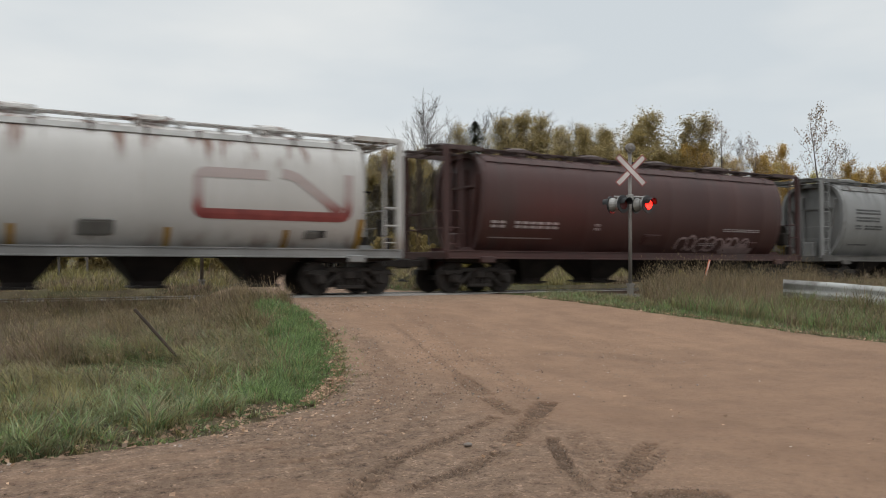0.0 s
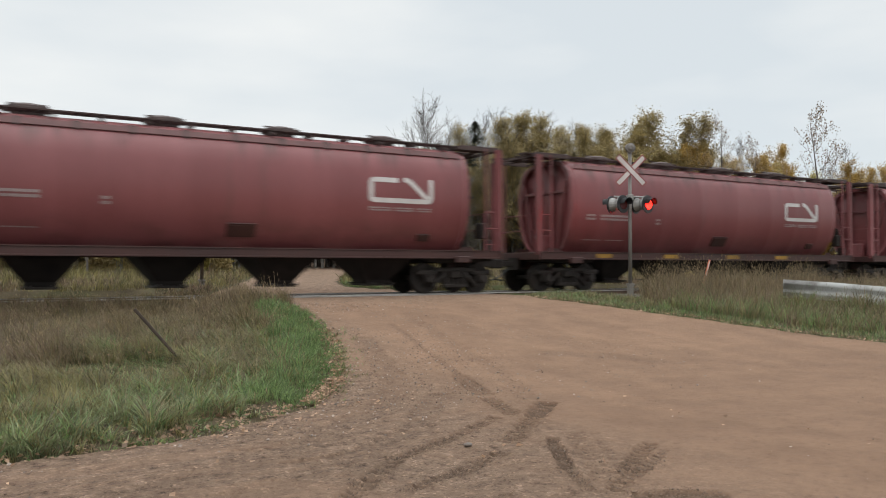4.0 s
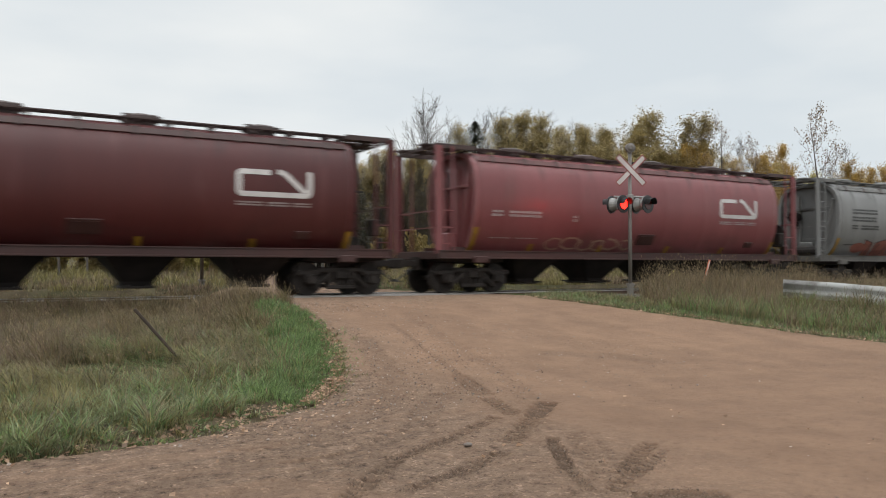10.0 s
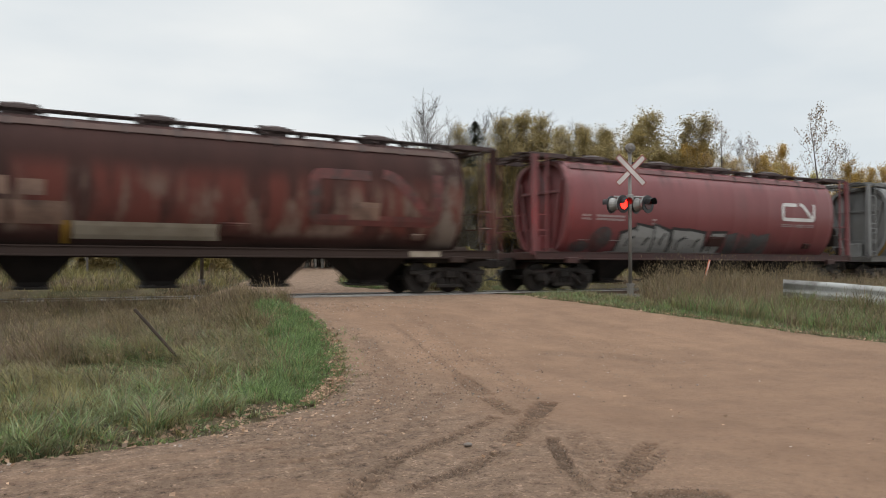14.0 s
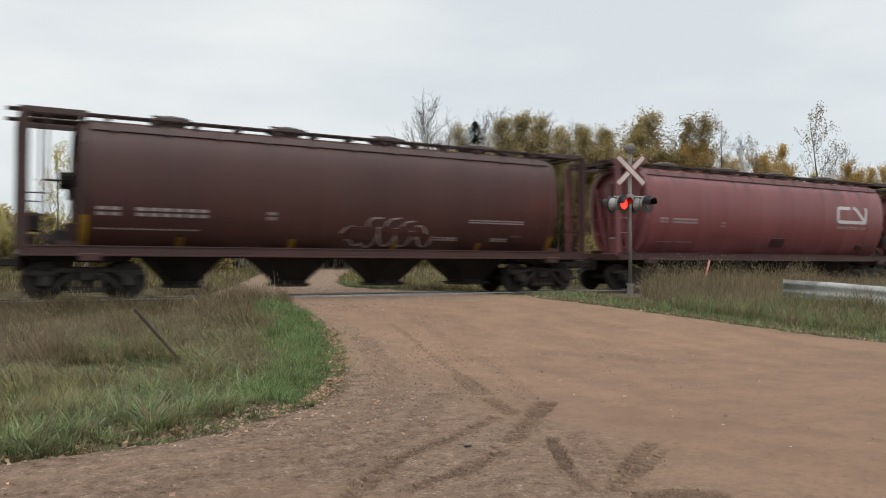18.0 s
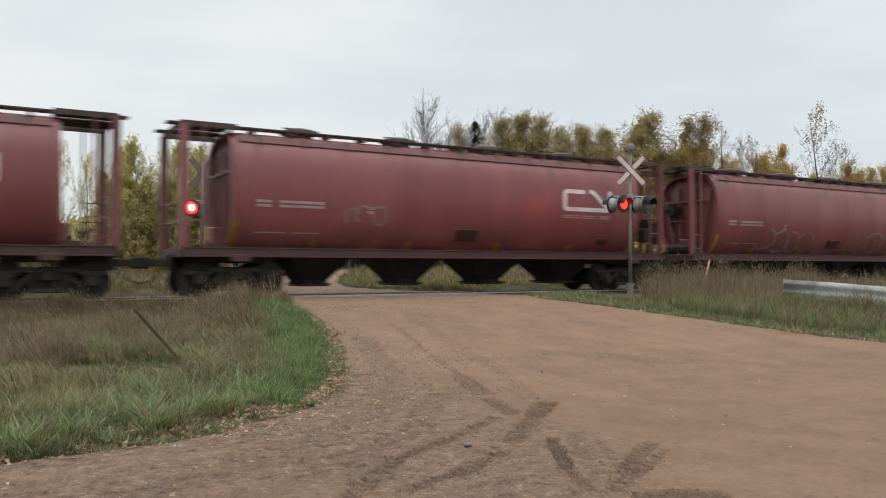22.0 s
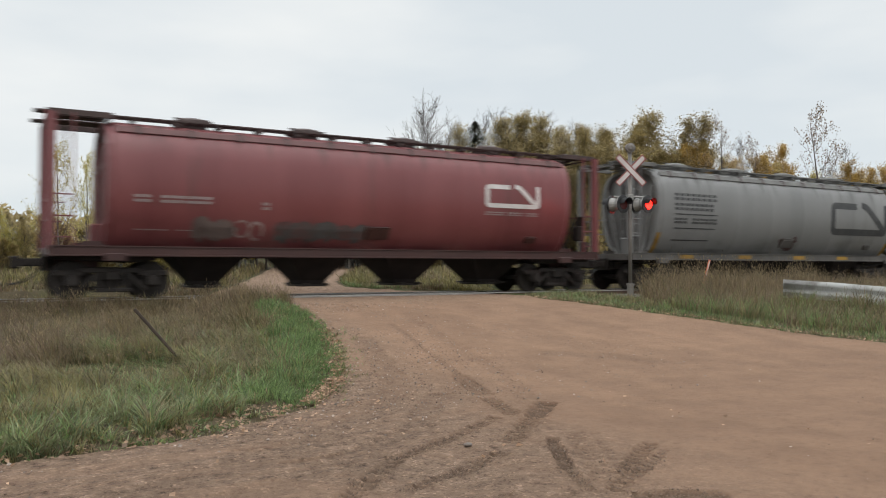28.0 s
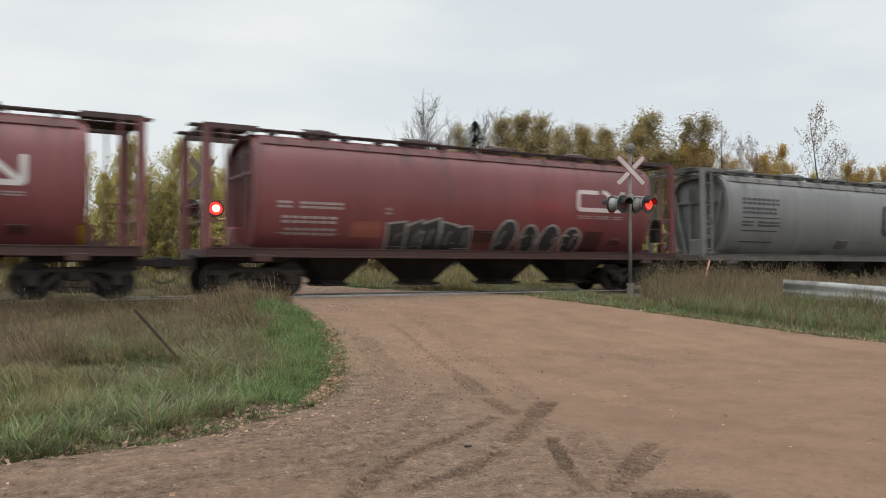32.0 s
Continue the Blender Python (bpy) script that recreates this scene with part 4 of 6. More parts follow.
    """Fat interlocking spray-paint strokes without meaning."""
    rnd = random.Random(seed)
    w = (x1 - x0) / count
    for k in range(count):
        glyph, lean, drop, tall = rnd.choice(GLYPHS), rnd.uniform(-0.12, 0.12), rnd.uniform(0, 0.12), rnd.uniform(0.85, 1.0)
        for path in glyph:
            pts = []
            for u, v in path:
                z = z0 + (z1 - z0) * (drop + v * tall * (1 - drop)) + rnd.uniform(-0.04, 0.04)
                pts.append((x0 + w * (k + 0.08 + 0.84 * u) + lean * (z - z0), min(max(z, 1.25), 3.9)))
            stroke(bm, pts, fat, proud + 0.0007 * (k % 3))


def block_shapes(bm, seed, x0, x1, z0, z1, count, grow=0.0, every=1, phase=0, proud=0.017):
    """Leaning spray-paint blocks side by side, without meaning."""
    rnd = random.Random(seed)
    w = (x1 - x0) / count
    for k in range(count):
        lean, top, low = rnd.uniform(-0.25, 0.25) * w, z1 - rnd.uniform(0, 0.22) * (z1 - z0), z0 + rnd.uniform(0, 0.10) * (z1 - z0)
        a, b, slant = x0 + w * (k + rnd.uniform(-0.05, 0.1)), x0 + w * (k + rnd.uniform(0.86, 1.05)), rnd.uniform(-0.14, 0.14)
        if k % every == phase:
            g = grow
            on_side(bm, [(a - g, low - g), (b + g, low - g), (b + lean + g, top + slant + g), (a + lean - g, top - slant + g)], proud + 0.0006 * (k % 2), 3, 5)


def block_cuts(bm, seed, x0, x1, z0, z1, count, thick):
    """Dark slanting strokes inside such blocks."""
    rnd = random.Random(seed)
    w, h = (x1 - x0) / count, z1 - z0
    for k in range(count):
        x = x0 + w * (k + rnd.uniform(0.3, 0.5))
        stroke(bm, [(x, z0 + h * rnd.uniform(0.05, 0.3)), (x + w * rnd.uniform(-0.1, 0.1), z0 + h * 0.5), (x + w * rnd.uniform(0.05, 0.35), z0 + h * rnd.uniform(0.6, 0.85))], thick, 0.021)


def blob_shapes(bm, places, proud=0.019):
    """Round spray-paint shapes: x, z, half width, half height, lean."""
    for n, (x, z, rx, rz, lean) in enumerate(places):
        rings = []
        for f in (0.0, 0.5, 1.0):
            ring = []
            for k in range(1 if f == 0 else 16):
                a = k * math.pi / 8
                dz = f * rz * math.sin(a)
                q = max(z + dz, 1.14)
                ring.append(bm.verts.new((x + f * rx * math.cos(a) + lean * dz, -side_at(q) - proud - 0.0006 * (n % 3), q)))
            rings.append(ring)
        for k in range(16):
            j = (k + 1) % 16
            bm.faces.new((rings[0][0], rings[1][k], rings[1][j]))
            bm.faces.new((rings[1][k], rings[2][k], rings[2][j], rings[1][j]))


def rib_shape(bm):
    ring = [(y + 0.025 * (y > 0), z + 0.02 * (z > 3.6)) for y, z in SECTION]
    ring = ring + [(-y, z) for y, z in reversed(ring[:-1])]
    loft(bm, [[(dx, y, z) for y, z in ring] for dx in (-0.045, 0.045)])


def plate_shape(x, z, w, h):
    def shape(bm):
        y = -side_at(z) - 0.03
        tilt = pose(x, y, z, 30, 0, 0)
        box(bm, 0, 0, 0, w, 0.05, h, 0.01, tilt)
        box(bm, 0, -0.03, 0, w * 0.8, 0.02, h * 0.7, 0, tilt)
    return shape


def build_car(spec):
    paint = M[spec["paint"]]
    light = spec["paint"] in LIGHT
    trim = paint if not spec.get("trim") else M[spec["trim"]]
    under = M[SILL_PAINT.get(spec["paint"], "brown")]
    roof = M[spec.get("roof", "roof_grey" if light else "roof_dark")]
    car = tagged(new("hopper_car"), spec["label"], "railway car", "cars of the grain train")
    flip = pose(0, 0, 0, 0, 0, 180)
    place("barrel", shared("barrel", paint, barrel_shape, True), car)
    for m in (pose(0, 0, 0), flip):
        sheet = place("end_sheet", shared("end_sheet", trim, end_sheet_shape), car, m @ pose(7.12, 0, 0))
        for y, z, lean in ((-0.42, 2.6, 0), (0.42, 2.6, 0), (-0.92, 2.45, 13), (0.92, 2.45, -13)):
            place("stiffener", shared("stiffener", trim, stiffener_shape), sheet, pose(0.1, y, z, lean, 0, 0))
        place("cross_stiffener", shared("cross_stiffener", trim, cross_stiffener_shape), sheet, pose(0.08, 0, 3.35))
        place("end_box", shared("end_box", trim, end_box_shape), sheet, pose(0.2, 0, 1.5))
        place("end_deck", shared("end_deck", under, deck_shape), car, m)
        place("roof_platform", shared("roof_platform", roof, roof_end_shape), car, m)
        for y in (-1.24, 1.24):
            place("platform_edge", shared("platform_edge", roof, platform_edge_shape), car, m @ pose(7.84, y, 4.51))
        for x in (7.12, 8.0, 8.55):
            place("platform_beam", shared("platform_beam", roof, platform_beam_shape), car, m @ pose(x, 0, 4.48))
        place("end_handrail", shared("end_handrail", trim, handrail_shape), car, m)
        place("coupler", shared("coupler", M["iron"], coupler_shape), car, m)
        place("air_hose", shared("air_hose", M["lamp_black"], hose_shape), car, m)
        place("side_sill", shared("side_sill", under, sill_shape), car, m @ pose(0, -1.42, 0))
        for x in (-7.05, 7.05):
            place("jacking_pad", shared("jacking_pad", under, jacking_pad_shape), car, m @ pose(x, -1.46, 0))
        place("running_board", shared("running_board", roof, board_shape), car, m @ pose(0, -0.78, 0))
        for k in range(11 if m is not flip else 0):
            place("eave_bracket", shared("eave_bracket", M["roof_dark"], bracket_shape), car, m @ pose(-6.5 + 1.3 * k, -1.362, 4.18, -30, 0, 0))
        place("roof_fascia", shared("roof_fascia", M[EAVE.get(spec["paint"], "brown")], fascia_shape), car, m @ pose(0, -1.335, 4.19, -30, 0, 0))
        for y in (-1.36, 1.36):
            place("end_post", shared("end_post", trim, post_shape), car, m @ pose(8.5, y, 0))
            place("slim_post", shared("slim_post", trim, slim_post_shape), car, m @ pose(8.0, y, 0))
        for k in range(7 if light and m is flip else 3):
            place("ladder_rung", shared("ladder_rung", trim, rung_shape), car, m @ pose(7.98, -1.36 if m is not flip else 1.36, 1.45 + (0.42 if light and m is flip else 0.52) * k))
    b = pose(0, 0, 0) if spec.get("gear", 1) > 0 else flip
    place("brake_drum", shared("brake_drum", M["iron"] if not light else M["hopper"], drum_shape), car, b)
    place("brake_cabinet", shared("brake_cabinet", M["iron"], cabinet_shape), car, b)
    for x in (-4.6, -1.53, 1.53, 4.6):
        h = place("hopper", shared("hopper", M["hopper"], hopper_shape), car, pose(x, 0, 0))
        place("gate", shared("gate", M["iron"], gate_shape), h)
        place("roof_hatch", shared("roof_hatch", roof, hatch_shape), car, pose(x * 1.07, 0, 0))
    for x in (-7.05, 7.05):
        t = place("truck", shared("bolster", M["iron"], bolster_shape), car, pose(x, 0, 0))
        for m in (pose(0, 0, 0), flip):
            place("side_frame", shared("side_frame", M["iron"], frame_shape), t, m @ pose(0, -1.0, 0))
            place("spring", shared("spring", M["iron"], spring_shape), t, m @ pose(0, -1.0, 0))
        for dx in (-0.95, 0.95):
            WHEELS.append((place("wheelset", shared("wheelset", M["iron"], wheelset_shape), t, pose(dx, 0, WHEEL)), spec["index"], dx))
    # near-black underframe fills the gap between each truck and the body
    for m in (pose(0, 0, 0), flip):
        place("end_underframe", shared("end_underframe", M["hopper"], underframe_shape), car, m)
    # markings
    mark = M[spec.get("mark", "mark_black" if light else "mark_white")]
    for kind in spec.get("marks", ()):
        name, *a = kind
        material = mark
        bm = bmesh.new()
        if name == "row" and not light and spec.get("mark") is None:
            material = M["mark_pale"]
        if name == "logo":
            logo_mark(bm, *a)
            obname = "painted_mark"
        elif name == "row":
            number_bars(bm, *a)
            obname = "painted_strip"
        elif name == "bar":
            bar(bm, *a[:4])
            obname = "painted_bar"
            material = M[a[4]] if len(a) > 4 else mark
        elif name == "sill":
            box(bm, (a[0] + a[1]) / 2, -1.446, 1.12, a[1] - a[0], 0.012, 0.17)
            obname, material = "sill_plate", M[a[2]]
        elif name == "tags":
            squiggles(bm, *a[:-1])
            obname, material = "spray_paint", M[a[-1]]
        elif name == "fill":
            fat_strokes(bm, *a[:-1])
            obname, material = "spray_paint", M[a[-1]]
        elif name == "rim":
            fat_strokes(bm, *a[:-2], fat=0.25 + 2 * a[-2], proud=0.013)
            obname, material = "spray_paint", M[a[-1]]
        elif name == "blocks":
            block_shapes(bm, *a[:-1])
            obname, material = "spray_paint", M[a[-1]]
        elif name == "cuts":
            block_cuts(bm, *a[:-1])
            obname, material = "spray_paint", M[a[-1]]
        elif name == "blobs":
            blob_shapes(bm, *a[:-1])
            obname, material = "spray_paint", M[a[-1]]
        for v in bm.verts:
            v.co.x *= STRETCH
        ob = part(obname, bm, material, car)
        if name in ("row", "tags", "fill", "rim", "blocks", "cuts", "blobs"):
            ob["kind"] = "stuff"
    for x in spec.get("ribs", ()):
        place("barrel_rib", shared("barrel_rib", M["rib"], rib_shape), car, pose(x, 0, 0))
    for x, z0, z1, w in spec.get("stripes", ()):
        bm = bmesh.new()
        if z1 > 1.25:
            bar(bm, x - w * 0.4, x + w * 0.4, max(z0, 1.2), z1)
        else:
            box(bm, x, -1.446, 1.12, w, 0.012, 0.14)
        for v in bm.verts:
            v.co.x *= STRETCH
        part("reflector_stripe", bm, M["yellow"], car)
    # placard board and small plates on the side
    for k, (x, z, w, h) in enumerate(((0.15, 1.72, 0.78, 0.42), (5.75, 1.62, 0.42, 0.24))):
        place("side_plate", shared(f"side_plate_{k}", M[PLATE.get(spec["paint"], spec["paint"])], plate_shape(x, z, w, h)), car)
    # the body rides this much over its trucks
    for child in car.children:
        if not child.name.startswith("truck"):
            child.matrix_basis = Matrix.Translation((0, 0, 0.10)) @ child.matrix_basis
    return car


STANDARD = [("row", -6.33, -4.45, 2.36, 0.19, (2, 6)), ("row", -6.3, -5.5, 1.66, 0.03, (7,)), ("row", -5.3, -4.5, 1.66, 0.03, (6,)), ("row", -3.2, -3.0, 2.27, 0.20, (3,)), ("logo", 3.65, 2.62, 2.04, 0.74, 0.14), ("row", 3.67, 5.66, 2.38, 0.11, (6, 5, 4))]
PLAIN = [("row", -6.6, -3.95, 2.0, 0.22, (2, 6)), ("row", -6.6, -4.2, 1.66, 0.04, (18,)), ("row", 3.7, 5.7, 2.1, 0.11, (16,)), ("row", -2.5, -2.25, 2.0, 0.22, (3,)), ("row", 2.6, 3.4, 1.55, 0.10, (5,)), ("row", 4.6, 5.2, 1.55, 0.10, (4,))]
GREY_TEXT = [("row", -6.1, -4.3, 3.08, 0.21, (8,)), ("row", -6.1, -4.4, 2.75, 0.21, (8,)), ("row", -6.1, -4.2, 2.40, 0.19, (2, 6)), ("row", -6.4, -5.0, 1.7, 0.06, (9,)), ("row", 0.0, 0.6, 1.7, 0.05, (6,)), ("logo", 3.92, 2.40, 2.05, 0.70, 0.17)]
GREY_BIG = [("row", -6.2, -4.0, 3.22, 0.26, (8,)), ("row", -6.2, -4.2, 2.85, 0.26, (8,)), ("bar", -6.2, -4.05, 2.68, 2.72), ("row", -6.2, -4.0, 2.36, 0.2, (3, 6)), ("bar", -6.2, -4.1, 2.16, 2.20), ("bar", -6.2, -4.3, 1.72, 1.76), ("logo", 2.7, 2.12, 4.0, 1.40, 0.28)]
HIGH = [(-6.87, 1.2, 2.0, 0.22), (-4.64, 1.2, 1.5, 0.2), (-1.73, 1.2, 1.5, 0.2), (1.37, 1.2, 1.5, 0.2), (4.2, 1.2, 1.5, 0.2), (6.85, 1.2, 1.75, 0.2)]
BADGE = [(-6.85, 1.3, 1.67, 0.3), (-4.78, 1.3, 1.67, 0.26), (-2.52, 1.3, 1.67, 0.26), (-0.54, 1.3, 1.67, 0.2), (2.43, 1.4, 1.7, 0.2), (4.93, 1.4, 1.7, 0.26), (6.9, 1.3, 1.67, 0.26)]
TALL = [(-6.8, 1.2, 2.25, 0.2), (-4.2, 1.25, 1.75, 0.2), (-1.64, 1.25, 1.75, 0.2), (1.76, 1.25, 1.75, 0.2), (4.79, 1.25, 1.75, 0.2), (6.9, 1.2, 2.1, 0.22)]
LOW = [(-5.5, 1.0, 1.14, 0.7), (-2.4, 1.0, 1.14, 0.7), (0.8, 1.0, 1.14, 0.7), (3.6, 1.0, 1.14, 0.7), (6.85, 1.25, 1.8, 0.22)]
RED_LABEL = "faded red cylindrical grain hopper car with pale painted marks"
BROWN_LABEL = "dark brown cylindrical hopper car with pale painted rows"
GREY_LABEL = "weathered grey cylindrical hopper car with dark painted marks"


def car(paint, marks, label, stripes=HIGH, extra=(), gear=1, **more):
    return dict(paint=paint, marks=list(marks) + list(extra), label=label, stripes=stripes, gear=gear, **more)


CARS = [
    car("white", [("logo", 2.3, 2.0, 4.3, 1.35, 0.27), ("row", -5.0, -3.6, 2.45, 0.10, (9,)), ("row", -5.0, -3.6, 2.2, 0.10, (9,)), ("row", -5.0, -3.6, 1.95, 0.10, (9,)), ("bar", -0.3, 0.45, 1.5, 1.85, "spray_grey"), ("bar", 5.4, 5.9, 1.55, 1.75, "mark_black")], "rust-streaked white hopper car with a large red painted mark", TALL, mark="mark_worn", roof="white"),
    car("brown", PLAIN, "dark brown hopper car with pale rows and spray paint", (), [("tags", 3, 1.55, 5.6, 1.3, 1.9, 9, 0.07, "mark_dim"), ("fill", 4, 3.9, 5.6, 1.2, 1.6, 4, "mark_dim")]),
    car("grey", GREY_TEXT, "weathered grey hopper car with dark marks and white scribbles", (), [("tags", 5, 0.8, 5.0, 1.35, 1.9, 6, 0.06, "mark_white"), ("bar", -1.0, 0.2, 1.6, 1.75, "mark_black")]),
    car("red", STANDARD, "faded red grain hopper car with a darker repainted band", HIGH, [("bar", -4.4, 6.6, 1.22, 2.15, "patch_dark"), ("tags", 6, 2.4, 4.4, 1.3, 2.0, 4, 0.05, "mark_dim")]),
    car("brown", PLAIN, BROWN_LABEL, TALL),
    car("red_pale", STANDARD, RED_LABEL, ()),
    car("red", STANDARD, RED_LABEL, LOW),
    car("red_pale", STANDARD, RED_LABEL, LOW),
    car("red", STANDARD, RED_LABEL, (), gear=-1),
    car("grey", [], "grey hopper car covered in red and peach spray paint", (), [("blocks", 7, -6.05, -0.85, 1.22, 2.05, 7, 0.07, 1, 0, 0.013, "mark_black"), ("blocks", 7, -6.05, -0.85, 1.22, 2.05, 7, 0.0, 2, 0, "spray_red"), ("blocks", 7, -6.05, -0.85, 1.22, 2.05, 7, 0.0, 2, 1, "spray_silver"), ("cuts", 8, -6.05, -0.85, 1.22, 2.05, 7, 0.13, "mark_black"), ("bar", -6.5, -0.4, 1.2, 1.29, "spray_silver"),
        ("blobs", [(0.1, 2.45, 0.3, 0.1, 0), (0.75, 2.4, 0.28, 0.42, 0.1), (1.05, 2.85, 0.1, 0.22, -0.3), (1.65, 3.0, 0.09, 0.2, -0.3), (1.85, 2.35, 0.2, 0.35, 0.3), (2.5, 2.75, 0.25, 0.6, 0.05), (3.35, 2.95, 0.09, 0.25, 0), (4.2, 2.75, 0.14, 0.25, 0.2), (5.2, 2.75, 0.24, 0.55, 0.1), (5.85, 2.75, 0.16, 0.35, 0.1), (6.3, 2.7, 0.16, 0.4, 0.2)], 0.013, "spray_pink"), ("bar", 0.3, 6.6, 1.22, 1.5, "spray_peach"),
        ("blobs", [(1.15, 1.72, 0.58, 0.52, 0.1), (2.3, 1.68, 0.55, 0.5, 0.3), (3.4, 1.7, 0.5, 0.48, -0.3), (4.5, 1.7, 0.5, 0.48, 0.1), (5.85, 1.72, 0.72, 0.6, 0)], 0.016, "mark_black"), ("blobs", [(1.15, 1.68, 0.48, 0.43, 0.1), (2.3, 1.64, 0.45, 0.42, 0.3), (3.4, 1.66, 0.41, 0.4, -0.3), (4.5, 1.66, 0.41, 0.4, 0.1), (5.85, 1.67, 0.62, 0.52, 0)], 0.0185, "spray_cream"), ("cuts", 9, 0.8, 6.5, 1.3, 1.95, 5, 0.12, "mark_black")], gear=-1),
    car("red", STANDARD, RED_LABEL, LOW),
    car("red", STANDARD, "faded red grain hopper car with yellowed marks and spray paint", HIGH, [("fill", 12, 1.9, 3.6, 1.35, 1.75, 6, "spray_grey"), ("tags", 121, 1.7, 3.7, 1.35, 1.9, 6, 0.05, "mark_dim")], mark="mark_tan"),
    car("red_deep", STANDARD, "deep red cylindrical grain hopper car with white painted marks"),
    car("red_pale", STANDARD, RED_LABEL, HIGH, [("tags", 13, -4.0, -0.4, 1.3, 1.7, 6, 0.06, "mark_tan")]),
    car("grey", GREY_TEXT, "weathered grey hopper car with red and green spray paint", HIGH, [("blocks", 14, -4.9, -1.2, 1.2, 2.0, 6, 0.04, 1, 0, 0.013, "patch_dark"), ("blocks", 14, -4.9, -1.2, 1.2, 2.0, 6, 0.0, 1, 0, "spray_rust"), ("blobs", [(-5.35, 1.6, 0.5, 0.22, 0), (-0.95, 1.6, 0.42, 0.2, 0)], "spray_rust"), ("cuts", 15, -4.9, -1.2, 1.25, 1.9, 6, 0.07, "patch_dark"),
        ("blocks", 16, 0.4, 4.5, 1.2, 1.8, 5, 0.05, 1, 0, 0.013, "spray_green"), ("blobs", [(0.9, 1.85, 0.35, 0.14, 0), (1.9, 1.88, 0.4, 0.13, 0), (2.9, 1.88, 0.35, 0.13, 0), (3.8, 1.9, 0.3, 0.13, 0)], "spray_silver"), ("tags", 161, 0.6, 4.4, 1.3, 1.8, 7, 0.05, "spray_teal")], gear=-1),
    car("red_pale", STANDARD, "faded red grain hopper car with pale round spray shapes", HIGH, [("tags", 17, -4.2, 0.5, 1.45, 2.0, 5, 0.26, "spray_dim"), ("tags", 171, -4.2, 0.5, 1.4, 2.0, 5, 0.06, "mark_black")]),
    car("red", STANDARD, RED_LABEL, HIGH, [("tags", 18, -5.2, -0.8, 1.3, 1.95, 6, 0.05, "mark_dim")]),
    car("rusty", [("bar", -6.0, -4.95, 1.75, 2.3, "panel_worn"), ("bar", -4.85, -3.8, 1.75, 2.3, "panel_worn"), ("bar", -5.5, -4.95, 2.42, 2.85, "panel_worn"), ("bar", -4.75, -4.2, 2.42, 2.8, "panel_worn"), ("bar", -3.6, -0.2, 1.42, 1.85, "panel_pale"), ("bar", 3.3, 4.2, 1.95, 2.6, "panel_worn"), ("logo", 2.1, 1.92, 4.1, 1.6, 0.30), ("sill", -6.6, -5.3, "panel_pale"), ("sill", 5.2, 6.2, "panel_pale")], "rusty brown hopper car with faded patches and pale panels", [TALL[0], (-3.75, 1.3, 1.85, 0.18)], mark="mark_rusty", gear=-1),
    car("red", STANDARD, "faded red grain hopper car with silver spray paint", (), [("blocks", 19, -4.6, 0.5, 1.22, 2.2, 6, 0.10, 1, 0, 0.013, "mark_black"), ("blocks", 19, -4.6, 0.5, 1.22, 2.2, 6, 0.0, 1, 0, "spray_silver"), ("cuts", 20, -4.6, 0.5, 1.3, 2.1, 6, 0.09, "mark_black"), ("bar", -5.0, 0.7, 1.2, 1.3, "spray_silver"), ("blobs", [(-5.4, 1.7, 0.45, 0.45, 0.2), (-6.2, 1.45, 0.4, 0.2, 0)], "spray_slate"), ("blocks", 201, 0.8, 3.1, 1.25, 2.1, 4, 0.0, 1, 0, "spray_slate")]),
    car("grey", GREY_TEXT, GREY_LABEL, HIGH),
    car("grey", GREY_TEXT, "weathered grey hopper car with dark marks and green scribbles", HIGH, [("tags", 22, -5.4, -1.0, 1.25, 1.8, 8, 0.08, "spray_green")]),
    car("tan", [("row", -6.2, -4.2, 2.0, 0.16, (2, 6))], "chalky tan ribbed hopper car with rust running down", TALL, gear=-1, ribs=[-5.9 + 0.95 * k for k in range(13)], mark="mark_dim"),
    car("brown", PLAIN, "dark brown hopper car with pale rows and outlined spray", HIGH, [("rim", 24, -0.3, 2.4, 1.3, 2.1, 5, 0.04, "mark_pale"), ("fill", 24, -0.3, 2.4, 1.3, 2.1, 5, "brown")], gear=-1),
    car("red", STANDARD, RED_LABEL, ()),
    car("red", STANDARD, RED_LABEL, LOW),
    car("grey", GREY_TEXT, GREY_LABEL, BADGE, gear=-1),
    car("red", STANDARD, RED_LABEL, (), gear=-1),
    car("red", STANDARD, RED_LABEL, HIGH, [("tags", 26, -3.9, -2.6, 1.9, 2.5, 3, 0.06, "mark_dim")]),
    car("red", STANDARD, "faded red grain hopper car with chalky scribbles", HIGH, [("tags", 27, -4.6, -1.2, 1.3, 2.3, 4, 0.06, "mark_dim"), ("tags", 28, 1.6, 5.2, 1.3, 2.3, 4, 0.06, "mark_dim")], gear=-1),
    car("white_clean", [("bar", -6.4, -4.3, 2.14, 2.44, "mark_tan"), ("bar", -6.4, -4.3, 1.62, 1.65), ("tags", 29, -1.5, 1.1, 1.65, 2.4, 7, 0.05, "spray_grey"), ("fill", 291, 2.4, 4.7, 2.05, 2.25, 4, "mark_tan"), ("fill", 292, 5.9, 6.7, 2.1, 2.35, 2, "mark_tan"), ("row", 5.3, 5.8, 1.75, 0.2, (3,))], "aged white hopper car with faded markings and rust", LOW, roof="white"),
    car("grey_dirty", GREY_TEXT, "dirty grey cylindrical hopper car with dark painted marks", LOW),
    car("red", STANDARD, "faded red grain hopper car with a dark repainted patch", [HIGH[1], HIGH[2]], [("bar", -4.9, -0.4, 1.25, 2.12, "patch_dark")], gear=-1),
    car("brown", PLAIN, BROWN_LABEL, HIGH),
